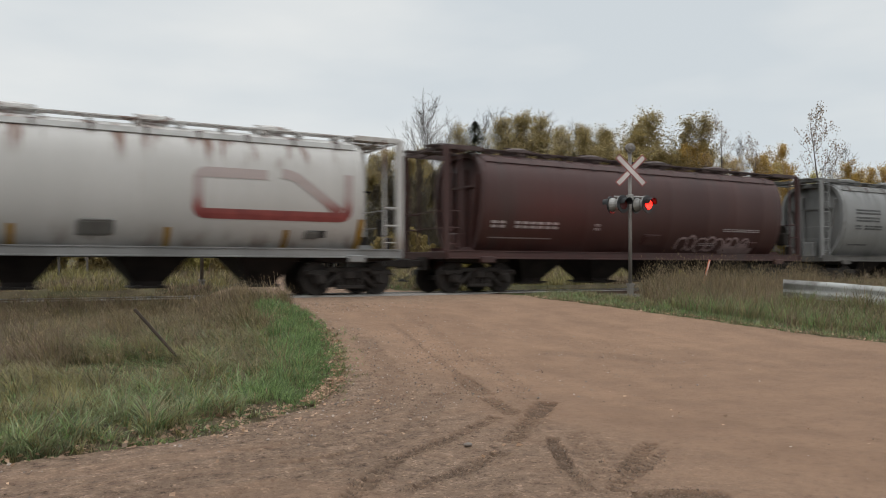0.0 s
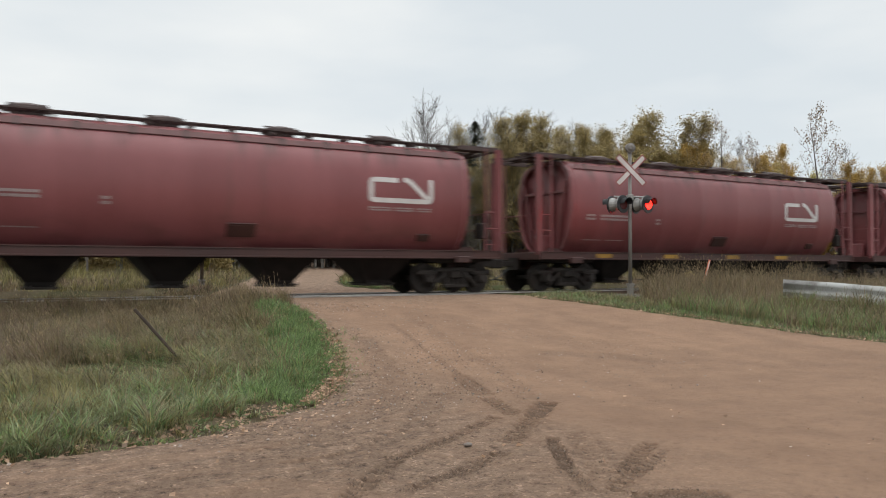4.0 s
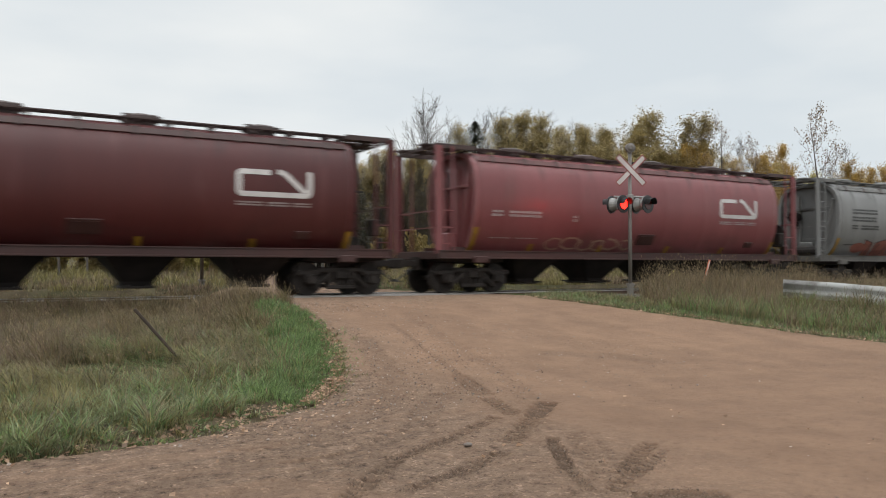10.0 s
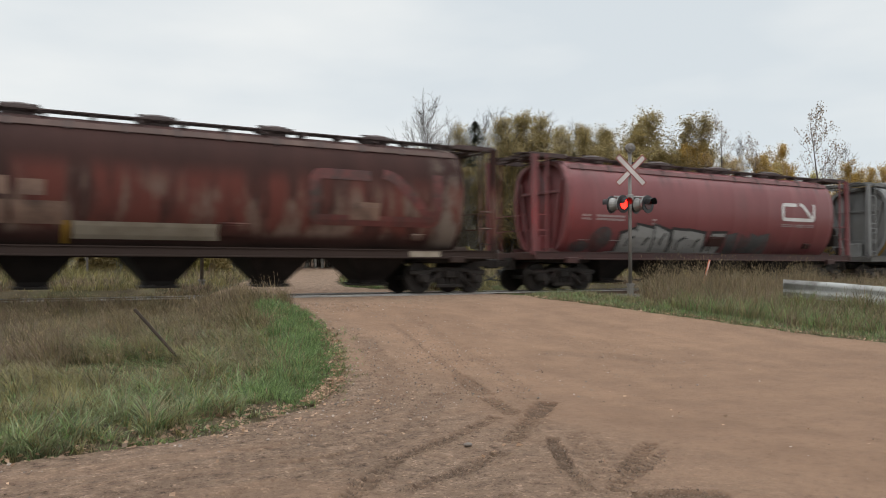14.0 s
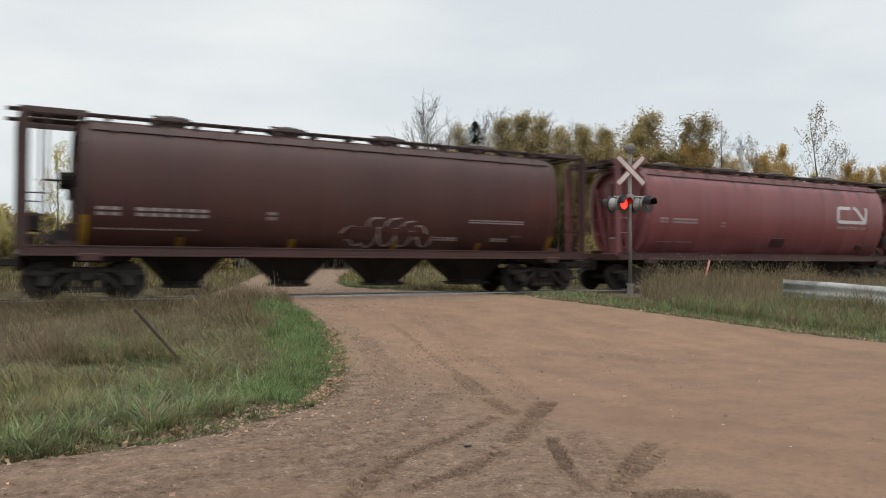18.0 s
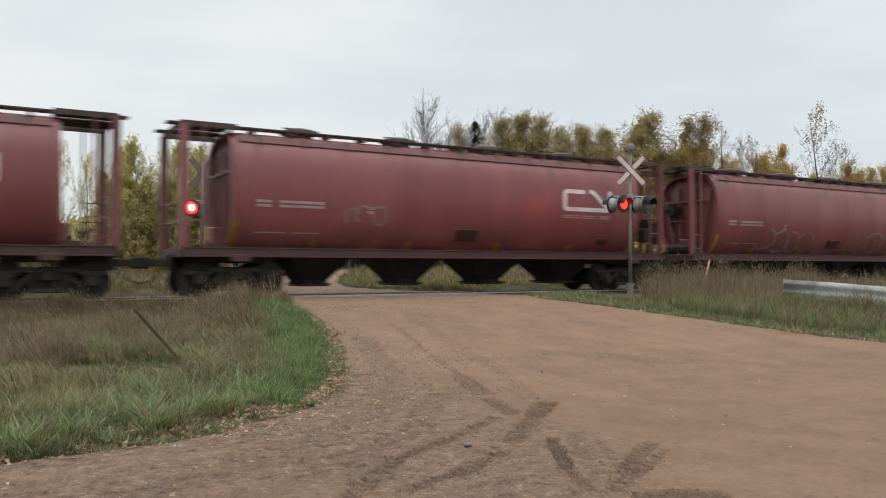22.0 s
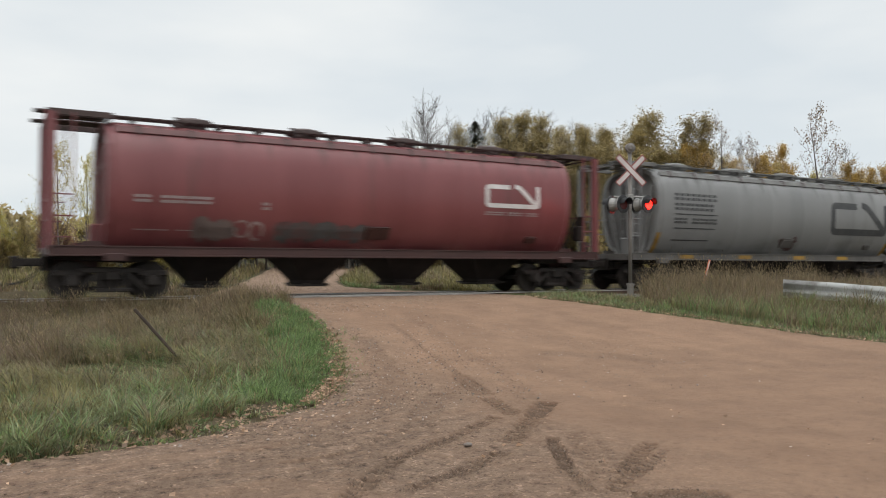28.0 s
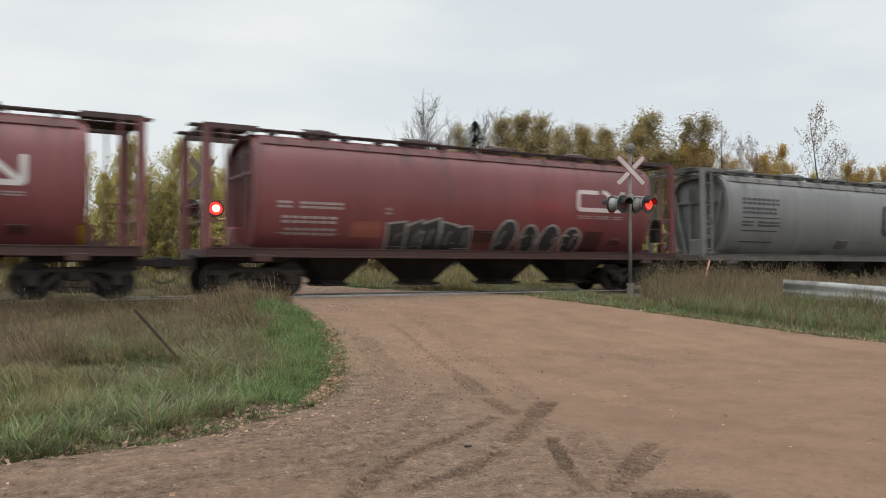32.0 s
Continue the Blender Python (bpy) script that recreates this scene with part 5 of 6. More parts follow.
    car("grey", [("logo", 3.15, 2.32, 2.05, 0.72, 0.18)], "grey hopper car with white and red spray paint", LOW, [("fill", 33, -1.0, 5.1, 1.25, 2.0, 9, "spray_rust"), ("rim", 33, -1.0, 5.1, 1.25, 2.0, 9, 0.08, "mark_white"), ("tags", 34, -3.6, -1.0, 1.4, 2.0, 5, 0.08, "spray_teal"), ("cuts", 341, -1.0, 5.1, 1.3, 1.95, 9, 0.07, "spray_silver"), ("blobs", [(1.6, 2.2, 0.4, 0.12, 0), (5.9, 1.65, 0.6, 0.2, 0)], "spray_teal")]),
    car("red", STANDARD, "faded red grain hopper car with dark faded spray paint", (), [("fill", 362, -4.9, -3.9, 1.42, 1.98, 4, "spray_dim"), ("tags", 361, -4.0, -3.1, 1.45, 2.0, 2, 0.07, "mark_dim"), ("fill", 363, -2.75, 0.0, 1.5, 1.92, 9, "spray_slate"), ("tags", 364, -2.7, -0.6, 1.5, 1.95, 5, 0.07, "spray_slate")]),
    car("grey", GREY_BIG, "pale grey hopper car with a large dark painted mark", HIGH[:1] + LOW, [("fill", 37, -0.3, 0.7, 1.5, 1.95, 2, "brown")]),
    car("grey", [("row", -6.3, -4.2, 2.42, 0.2, (3, 6)), ("logo", 4.1, 2.66, 2.05, 0.74, 0.17), ("row", 4.1, 6.1, 2.42, 0.11, (3, 2, 2))], GREY_LABEL, TALL, gear=-1),
    car("red", STANDARD, RED_LABEL, LOW, gear=-1),
    car("red", STANDARD, RED_LABEL, HIGH, gear=-1),
    car("red", STANDARD, "faded red grain hopper car with heavy black spray paint", (), [("blocks", 39, -3.0, -0.2, 1.2, 2.1, 5, 0.06, 1, 0, 0.013, "spray_silver"), ("blocks", 39, -3.0, -0.2, 1.2, 2.1, 5, 0.0, 1, 0, "mark_black"), ("cuts", 391, -3.0, -0.2, 1.3, 2.0, 5, 0.05, "spray_grey"), ("blobs", [(1.0, 1.7, 0.42, 0.58, 0.15), (1.9, 1.65, 0.36, 0.5, 0), (2.7, 1.65, 0.4, 0.52, 0.1), (3.6, 1.6, 0.42, 0.5, 0)], 0.013, "spray_silver"), ("blobs", [(1.0, 1.68, 0.36, 0.52, 0.15), (1.9, 1.63, 0.3, 0.44, 0), (2.7, 1.63, 0.34, 0.46, 0.1), (3.6, 1.58, 0.36, 0.44, 0)], 0.016, "mark_black"), ("cuts", 40, 0.6, 4.0, 1.3, 2.0, 5, 0.06, "spray_grey"), ("bar", 4.1, 4.9, 1.25, 1.95, "patch_dark"), ("bar", -4.2, -3.3, 1.6, 2.05, "spray_rust"), ("row", -6.2, -4.6, 1.95, 0.2, (6,)), ("row", -6.1, -4.6, 1.62, 0.2, (6,))]),
    car("grey", GREY_BIG, GREY_LABEL, ()),
]
SPEED = 22.38        # metres per second


def car_centre(index, t):
    slack = np.interp(index, [0, 8, 15, 24, 31, 34, 40], [0.25, 0.0, -0.1, -0.25, -0.3, 0.3, 0.25])
    return 1.87 + LENGTH * index + 1.045 * float(slack) - SPEED * t


def build_train():
    made = []
    for i, spec in enumerate(CARS):
        spec["index"] = i
        c = build_car(spec)
        c.matrix_basis = TRACK @ pose(car_centre(i, 0.0), 0, RAIL)
        made.append(c)
    return made


# ---- crossing signals ----
def build_signal(x, y, z, top, bright, turn=0.0, aim=0.0, drop=1.42):
    s = tagged(new("crossing_signal"), "railway crossing mast with crossbuck and red flashers", "crossing signal", "crossing signals")
    s.matrix_basis = pose(x, y, z, 0, 0, turn)
    bm = bmesh.new()
    tube(bm, (0, 0, 0), (0, 0, top), 0.058, 0.058, 12)
    part("mast", bm, M["sign_back" if bright else "mast"], s, "grey steel mast", True)
    bm = bmesh.new()
    tube(bm, (0, 0, -0.2), (0, 0, 0.28), 0.12, 0.10, 12)
    tube(bm, (0, 0, 0.28), (0, 0, 0.34), 0.13, 0.13, 12)
    part("mast_base", bm, M["mast"], s)
    bm = bmesh.new()
    tube(bm, (0, -0.12, top + 0.14), (0, 0.02, top + 0.14), 0.15, 0.15, 18)
    tube(bm, (0, -0.16, top + 0.14), (0, -0.12, top + 0.14), 0.06, 0.13, 18)
    tube(bm, (0, 0, top - 0.05), (0, 0, top + 0.02), 0.07, 0.07, 10)
    if bright:
        bm.free()
    else:
        part("bell", bm, M["mast"], s, "round grey warning bell")
    for a in ((54, -54) if bright else (45, -45)):
        m = pose(0, (0.10 if bright else -0.10) - 0.012 * (a > 0), top - (0.52 if bright else 0.58), 0, a, 0)
        bm = bmesh.new()
        box(bm, 0, 0, 0, 1.24, 0.006, 0.20)
        blade = part("crossbuck_border", bm, M["sign_back" if bright else "sign_red"], s, "bare back of the blade" if bright else "red border of the blade")
        blade.matrix_basis = m
        bm = bmesh.new()
        box(bm, 0, 0.005 if bright else -0.005, 0, 1.18, 0.006, 0.13)
        part("crossbuck_blade", bm, M["sign_white"], blade, "white blade")
    bm = bmesh.new()
    tube(bm, (-0.52, 0, top - drop + 0.24), (0.52, 0, top - drop + 0.24), 0.03, 0.03, 8)
    box(bm, 0, 0, top - drop + 0.22, 0.2, 0.16, 0.18, 0.02)
    part("crossarm", bm, M["galv"], s)
    glows = []
    for lx in (-0.40, 0.40):
        for face in (-1, 1):
            m = pose(lx, 0, top - drop, 0, 0, aim * (1.0 if face < 0 else 1.3) + (0 if face < 0 else 180))
            bm = bmesh.new()
            tube(bm, (0, -0.20, 0), (0, -0.02, 0), 0.22, 0.17, 16)
            tube(bm, (0, 0, 0.1), (0, 0, 0.25), 0.03, 0.03, 8)
            lamp = part("flasher", bm, M["galv"], s, "grey lamp housing")
            lamp.matrix_basis = m
            bm = bmesh.new()
            tube(bm, (0, -0.23, 0), (0, -0.20, 0), 0.28, 0.28, 24)
            part("background_disc", bm, M["lamp_black"], lamp, "black background disc")
            bm = bmesh.new()
            n = 12
            arc = [(0.19 * math.cos(math.pi * k / n), 0.19 * math.sin(math.pi * k / n)) for k in range(n + 1)]
            for (xa, za), (xb, zb) in zip(arc, arc[1:]):
                vs = [bm.verts.new(p) for p in ((xa, -0.23, za), (xb, -0.23, zb), (xb, -0.42 - 0.3 * zb, zb), (xa, -0.42 - 0.3 * za, za))]
                bm.faces.new(vs)
            bmesh.ops.solidify(bm, geom=bm.faces, thickness=0.006)
            part("hood", bm, M["lamp_black"], lamp, "black visor")
            bm = bmesh.new()
            tube(bm, (0, -0.245, 0), (0, -0.23, 0), 0.17, 0.17, 20)
            part("lens", bm, M["lamp_lens"], lamp, "dark red lens")
            bm = bmesh.new()
            # bright signal: lens and core are drawn oversized to include the lamp's bloom
            tube(bm, (0, -0.004, 0), (0, 0.0, 0), 0.215 if bright else 0.165, 0.215 if bright else 0.165, 20)
            glow = part("lit_lens", bm, M["lamp_beam" if face > 0 and not bright else "lamp_glow"], lamp, "glowing red lens")
            glow.matrix_basis = pose(0, -0.21, 0)
            glows.append((glow, lx))
            if bright and face < 0:
                bm = bmesh.new()
                tube(bm, (0, -0.009, 0), (0, -0.005, 0), 0.125, 0.125, 16)
                core = part("lit_core", bm, M["lamp_core"], lamp, "bright middle of the lens")
                core.matrix_basis = pose(0, -0.21, 0)
                glows.append((core, lx))
    return s, glows


# ---- guard rail, posts ----
def beam_height(y):
    return 0.47 + 0.80 * smoothstep(-15, -3, y)


def build_guard_rail():
    g = tagged(new("guard_rail"), "weathered galvanised steel guard rail on timber posts", "guard rail")
    line = [(18.4 + 0.05, -8.0 - 0.06), (19.2, -9.0), (20.0, -10.0), (21.6, -12.0), (23.2, -14.0), (26.4, -18.0), (30.4, -23.0)]
    prof = [(-0.06, 0.25), (-0.03, 0.245), (0.06, 0.15), (0.06, 0.10), (-0.03, 0.04), (-0.03, -0.02), (0.06, -0.09), (0.06, -0.14), (-0.02, -0.21), (-0.03, -0.25)]
    bm = bmesh.new()
    d = Vector((1.6, -2.0)).normalized()
    nrm = Vector((d.y, -d.x))
    rings = []
    for (x, y) in line:
        z = beam_height(y) + 0.02 * math.sin(x * 1.7)
        rings.append([(x + nrm.x * o, y + nrm.y * o, z + h) for o, h in prof])
    vs = [[bm.verts.new(p) for p in r] for r in rings]
    for a, b in zip(vs, vs[1:]):
        for i in range(len(prof) - 1):
            bm.faces.new((a[i], a[i + 1], b[i + 1], b[i]))
    bmesh.ops.solidify(bm, geom=bm.faces, thickness=0.006)
    part("beam", bm, M["guard"], g, "ribbed steel beam", True)
    for x, y in line[1::2]:
        bm = bmesh.new()
        box(bm, x + 0.16, y + 0.13, beam_height(y) - 0.25, 0.16, 0.16, 0.95, 0.01)
        part("post", bm, M["wood_post"], g)
    for x, y in line[:3]:
        bm = bmesh.new()
        for h in (0.1, -0.08):
            tube(bm, (x + nrm.x * 0.02, y + nrm.y * 0.02, beam_height(y) + h), (x + nrm.x * 0.08, y + nrm.y * 0.08, beam_height(y) + h), 0.022, 0.022, 8)
        part("bolts", bm, M["galv"], g)


def build_posts():
    bm = bmesh.new()
    box(bm, 0, 0, 0.38, 0.045, 0.045, 1.05, 0.008)
    p = tagged(part("leaning_post", bm, M["wood_post"], None), "old dark wooden post leaning in the grass", "post")
    p.matrix_basis = pose(2.03, -10.15, 0.22, 6, -40, 0)
    bm = bmesh.new()
    box(bm, 0, 0, 0.67, 0.09, 0.03, 1.58, 0.008)
    s = tagged(part("marker_stake", bm, M["orange"], None), "leaning orange and white marker stake", "marker stake")
    s.matrix_basis = pose(19.74, -3.75, 0.43, 0, 20.2, 0)
    bm = bmesh.new()
    box(bm, 0, -0.018, 1.12, 0.04, 0.006, 0.56)
    part("stripe", bm, M["sign_white"], s, "white stripe")


# ---- trees ----
def grow(seed, height, kind):
    """Skeleton of a tree: tapered limbs and leaf places."""
    rnd = random.Random(seed)
    tv, tf, leaves = [], [], []

    def limb(a, b, ra, rb, seg=5):
        d = (b - a)
        q = d.to_track_quat("Z", "Y")
        base = len(tv)
        for p, r in ((a, ra), (b, rb)):
            for k in range(seg):
                t = k * 6.2832 / seg
                tv.append(p + q @ Vector((r * math.cos(t), r * math.sin(t), 0)))
        for k in range(seg):
            j = (k + 1) % seg
            tf.append((base + k, base + j, base + seg + j, base + seg + k))

    def branch(p, d, length, r, depth):
        n, thick = 3 if depth else (15 if kind == "full" else 10), r
        for i in range(n):
            wob = 0.05 if depth == 0 else 0.12
            d = (d + Vector((rnd.gauss(0, wob), rnd.gauss(0, wob), rnd.gauss(0, 0.05) + (0.08 if depth else 0.06)))).normalized()
            q = p + d * (length / n)
            r2 = max(r * (1 - 0.8 / n), 0.006) if depth else max(thick * (1 - 0.96 * (i + 1) / n), 0.008)
            limb(p, q, r, r2, 6 if depth == 0 else 4 if depth == 1 else 3)
            if depth >= 1 and kind != "bare" and rnd.random() < 0.8:
                leaves.append((q, height * rnd.uniform(0.006, 0.016)))
            frac = (i + 1) / n
            if depth == 0 and frac > (0.14 if kind != "bare" else 0.3):
                for _ in range({"full": 4, "thin": 2, "bare": 3}[kind]):
                    a = rnd.uniform(0, 6.2832)
                    up = {"full": rnd.uniform(0.6, 1.3) + 0.7 * frac, "thin": rnd.uniform(0.9, 1.9), "bare": rnd.uniform(1.6, 3.0)}[kind]
                    bd = Vector((math.cos(a), math.sin(a), up)).normalized()
                    if kind == "full":
                        reach = (0.27 * (1.02 - frac) ** 0.75 + 0.04) * rnd.uniform(0.4, 1.25)
                    else:
                        reach = rnd.uniform(*{"thin": (0.22, 0.36), "bare": (0.22, 0.36)}[kind]) * (1.25 - 0.95 * frac)
                    branch(q - d * rnd.uniform(0, length / n), bd, height * reach, r2 * 0.45, 1)
            elif depth in (1, 2) and (depth == 1 or kind == "bare" or rnd.random() < 0.5):
                for _ in range(2):
                    bd = (d + Vector((rnd.gauss(0, 0.6), rnd.gauss(0, 0.6), rnd.gauss(0.1, 0.4)))).normalized()
                    if depth < (3 if kind == "bare" else 2):
                        branch(q, bd, length * rnd.uniform(0.35, 0.6), r2 * 0.55, depth + 1)
            p, r = q, r2
        if depth == 0 and kind != "bare":
            leaves.extend((p - d * 0.14 * j, 0.04 + 0.02 * j) for j in range(5))

    branch(Vector((0, 0, -0.3)), Vector((0, 0, 1)), height * (0.92 if kind != "bare" else 0.8), height * (0.009 if kind != "bare" else 0.008) + 0.012, 0)
    return tv, tf, leaves


def leaf_quads(rnd, places, per, size, spread=1.0):
    vs, fs = [], []
    for p, r in places:
        for _ in range(per):
            c = p + Vector((rnd.uniform(-1.5, 1.5) * r, rnd.uniform(-1.5, 1.5) * r, rnd.uniform(-2.2, 2.6) * r)) * spread
            a = Vector((rnd.gauss(0, 1), rnd.gauss(0, 1), rnd.gauss(0, 1))).normalized()
            b = a.orthogonal().normalized()
            s = size * rnd.uniform(0.6, 1.3)
            k = len(vs)
            vs += [c - a * s * 0.6, c + b * s * 0.42, c + a * s * 0.6, c - b * s * 0.42]
            fs.append((k, k + 1, k + 2, k + 3))
    return vs, fs


TREES = {}


def tree_kind(key, seed, height, kind, leaf, bark, per, size):
    tv, tf, places = grow(seed, height, kind)
    rnd = random.Random(seed + 300)
    for k in range(3 if kind == "full" else 0):
        # lesser stems of the same clump
        share, way = rnd.uniform(0.62, 0.92), rnd.uniform(0, 6.28)
        off = Vector((math.cos(way), math.sin(way), 0)) * height * rnd.uniform(0.07, 0.17)
        v2, f2, p2 = grow(seed + 50 + k, height * share, kind)
        base = len(tv)
        tv += [v + off for v in v2]
        tf += [tuple(i + base for i in f) for f in f2]
        places += [(q + off, r) for q, r in p2]
    trunk = raw("trunk", tv, tf, M[bark], True)
    crown = None
    if leaf:
        vs, fs = leaf_quads(random.Random(seed + 100), places, per, size)
        crown = raw("crown", vs, fs, M[leaf])
    TREES[key] = (trunk, crown, max(v.z for v in (vs if leaf else tv)))


def spruce_kind(key, seed, height):
    rnd = random.Random(seed)
    bm = bmesh.new()
    tube(bm, (0, 0, -0.3), (0, 0, height), 0.14, 0.02, 6)
    me = bpy.data.meshes.new("trunk")
    bm.to_mesh(me)
    bm.free()
    me.materials.append(M["bark"])
    vs, fs = [], []
    for k in range(5200):
        t = rnd.random() ** 0.6
        z = height * (0.1 + 0.9 * t)
        r = (1 - t) ** 0.7 * height * 0.30 * rnd.uniform(0.1, 1.2) + 0.03
        a = rnd.uniform(0, 6.2832)
        out = Vector((math.cos(a), math.sin(a), -0.35)).normalized()
        c = Vector((math.cos(a) * r, math.sin(a) * r, z))
        side = out.cross(Vector((0, 0, 1))).normalized()
        s = rnd.uniform(0.12, 0.30) * (1.0 - 0.5 * t)
        n = len(vs)
        vs += [c - out * s, c + side * s * 0.28, c + out * s, c - side * s * 0.28]
        fs.append((n, n + 1, n + 2, n + 3))
    TREES[key] = (me, raw("crown", vs, fs, M["needle"]), height)


def plant(key, x, y, height, turn, label, category="tree", group="roadside trees"):
    trunk, crown, h = TREES[key]
    t = tagged(new("tree"), label, category, group)
    broad = 1.45 if key.startswith("olive") else 1.2 if crown and key not in ("spruce", "thin", "thin_b") else 1.0
    t.matrix_basis = pose(x, y, land(x, y) - 0.05, 0, 0, turn) @ Matrix.Diagonal((height / h * broad, height / h * broad, height / h, 1))
    place("trunk", trunk, t)
    if crown:
        place("crown", crown, t)


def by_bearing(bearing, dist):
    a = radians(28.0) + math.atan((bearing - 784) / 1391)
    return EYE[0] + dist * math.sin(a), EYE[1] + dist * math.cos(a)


def build_trees():
    tree_kind("olive", 1, 10, "full", "leaf_olive", "bark", 19, 0.058)
    tree_kind("olive_b", 2, 10, "full", "leaf_olive", "bark_pale", 16, 0.058)
    tree_kind("gold", 3, 9, "full", "leaf_gold", "bark_pale", 6, 0.068)
    tree_kind("green", 4, 8, "full", "leaf_green", "bark_pale", 8, 0.07)
    tree_kind("green_b", 5, 8, "full", "leaf_green", "bark", 7, 0.07)
    tree_kind("thin", 6, 11, "thin", "leaf_rust", "bark", 6, 0.075)
    tree_kind("thin_b", 16, 9, "thin", "leaf_green", "bark", 7, 0.085)
    tree_kind("bare", 7, 12, "bare", None, "bark", 0, 0)
    tree_kind("bare_b", 9, 12, "bare", None, "bark", 0, 0)
    tree_kind("olive_c", 12, 10, "full", "leaf_olive", "bark", 15, 0.058)
    tree_kind("shrub", 31, 2.2, "full", "leaf_green", "bark", 2, 0.09)
    tree_kind("shrub_b", 32, 2.0, "full", "leaf_olive", "bark", 2, 0.09)
    spruce_kind("spruce", 8, 10)
    tree_kind("brown", 41, 9, "full", "leaf_brown", "bark", 6, 0.075)
    tree_kind("brown_b", 42, 9, "full", "leaf_brown", "bark_pale", 5, 0.075)
    rnd = random.Random(11)
    olive = "aspen with thinning olive-yellow autumn leaves"
    gold = "aspen with golden yellow autumn leaves"
    green = "young aspen with yellow-green autumn leaves"
    thin = "slender poplar with sparse brownish leaves"
    bare = "leafless grey tree with fine twigs"
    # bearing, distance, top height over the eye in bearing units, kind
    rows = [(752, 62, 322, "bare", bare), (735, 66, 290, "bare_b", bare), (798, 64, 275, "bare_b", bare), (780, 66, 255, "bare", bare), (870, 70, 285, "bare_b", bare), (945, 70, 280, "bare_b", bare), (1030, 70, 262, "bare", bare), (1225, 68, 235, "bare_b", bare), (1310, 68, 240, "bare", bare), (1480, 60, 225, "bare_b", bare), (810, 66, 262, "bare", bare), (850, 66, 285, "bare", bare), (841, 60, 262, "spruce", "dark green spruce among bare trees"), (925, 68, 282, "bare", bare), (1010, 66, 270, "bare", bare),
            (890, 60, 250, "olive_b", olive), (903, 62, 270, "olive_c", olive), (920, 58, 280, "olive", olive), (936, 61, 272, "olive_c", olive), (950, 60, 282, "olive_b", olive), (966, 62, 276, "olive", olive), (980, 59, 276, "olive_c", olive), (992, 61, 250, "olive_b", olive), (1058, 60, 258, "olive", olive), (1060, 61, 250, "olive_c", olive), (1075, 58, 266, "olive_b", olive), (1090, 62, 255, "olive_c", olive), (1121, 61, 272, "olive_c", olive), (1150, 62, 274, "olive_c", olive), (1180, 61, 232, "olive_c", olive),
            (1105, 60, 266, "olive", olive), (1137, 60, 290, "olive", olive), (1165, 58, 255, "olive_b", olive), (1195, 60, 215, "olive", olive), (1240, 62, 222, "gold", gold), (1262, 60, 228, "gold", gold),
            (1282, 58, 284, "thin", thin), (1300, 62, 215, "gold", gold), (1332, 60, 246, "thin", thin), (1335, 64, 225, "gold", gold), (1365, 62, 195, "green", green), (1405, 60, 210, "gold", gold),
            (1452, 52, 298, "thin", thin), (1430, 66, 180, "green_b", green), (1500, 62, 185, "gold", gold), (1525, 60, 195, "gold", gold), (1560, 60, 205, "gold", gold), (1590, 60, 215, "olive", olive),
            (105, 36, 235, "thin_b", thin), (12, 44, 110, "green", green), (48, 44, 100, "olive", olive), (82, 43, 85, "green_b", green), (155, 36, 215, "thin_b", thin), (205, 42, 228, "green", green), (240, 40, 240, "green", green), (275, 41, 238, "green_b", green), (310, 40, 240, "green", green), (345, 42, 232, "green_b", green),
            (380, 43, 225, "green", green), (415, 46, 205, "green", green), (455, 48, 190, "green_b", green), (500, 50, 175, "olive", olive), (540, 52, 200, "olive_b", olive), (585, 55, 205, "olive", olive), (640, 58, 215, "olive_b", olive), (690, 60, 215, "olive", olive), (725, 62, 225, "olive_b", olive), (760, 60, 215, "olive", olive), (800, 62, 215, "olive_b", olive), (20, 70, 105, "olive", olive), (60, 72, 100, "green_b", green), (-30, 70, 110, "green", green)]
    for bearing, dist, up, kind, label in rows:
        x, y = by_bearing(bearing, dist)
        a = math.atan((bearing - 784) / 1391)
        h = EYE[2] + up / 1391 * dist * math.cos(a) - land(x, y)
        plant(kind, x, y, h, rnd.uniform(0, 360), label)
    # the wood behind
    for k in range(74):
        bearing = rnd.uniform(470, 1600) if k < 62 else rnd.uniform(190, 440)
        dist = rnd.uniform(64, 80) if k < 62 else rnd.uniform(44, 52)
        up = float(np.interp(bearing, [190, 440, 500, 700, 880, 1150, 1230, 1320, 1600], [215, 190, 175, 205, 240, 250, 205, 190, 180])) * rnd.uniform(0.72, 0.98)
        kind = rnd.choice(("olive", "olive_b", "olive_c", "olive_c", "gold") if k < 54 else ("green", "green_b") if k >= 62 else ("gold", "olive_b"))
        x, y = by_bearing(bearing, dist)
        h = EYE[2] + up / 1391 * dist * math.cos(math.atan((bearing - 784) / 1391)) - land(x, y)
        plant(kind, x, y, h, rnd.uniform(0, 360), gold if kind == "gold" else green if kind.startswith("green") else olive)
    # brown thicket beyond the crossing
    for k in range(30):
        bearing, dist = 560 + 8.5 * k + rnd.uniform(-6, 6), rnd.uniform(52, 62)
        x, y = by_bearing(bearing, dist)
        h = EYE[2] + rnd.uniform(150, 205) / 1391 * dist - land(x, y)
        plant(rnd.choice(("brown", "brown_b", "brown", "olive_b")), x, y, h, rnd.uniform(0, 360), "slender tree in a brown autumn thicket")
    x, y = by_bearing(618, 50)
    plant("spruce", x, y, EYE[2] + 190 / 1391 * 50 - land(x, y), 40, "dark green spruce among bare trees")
    # the far wood, too thick to tell its trees apart
    vs, fs = [], []
    for k in range(26000):
        a = radians(rnd.uniform(-6, 66))
        dist = rnd.uniform(78, 96)
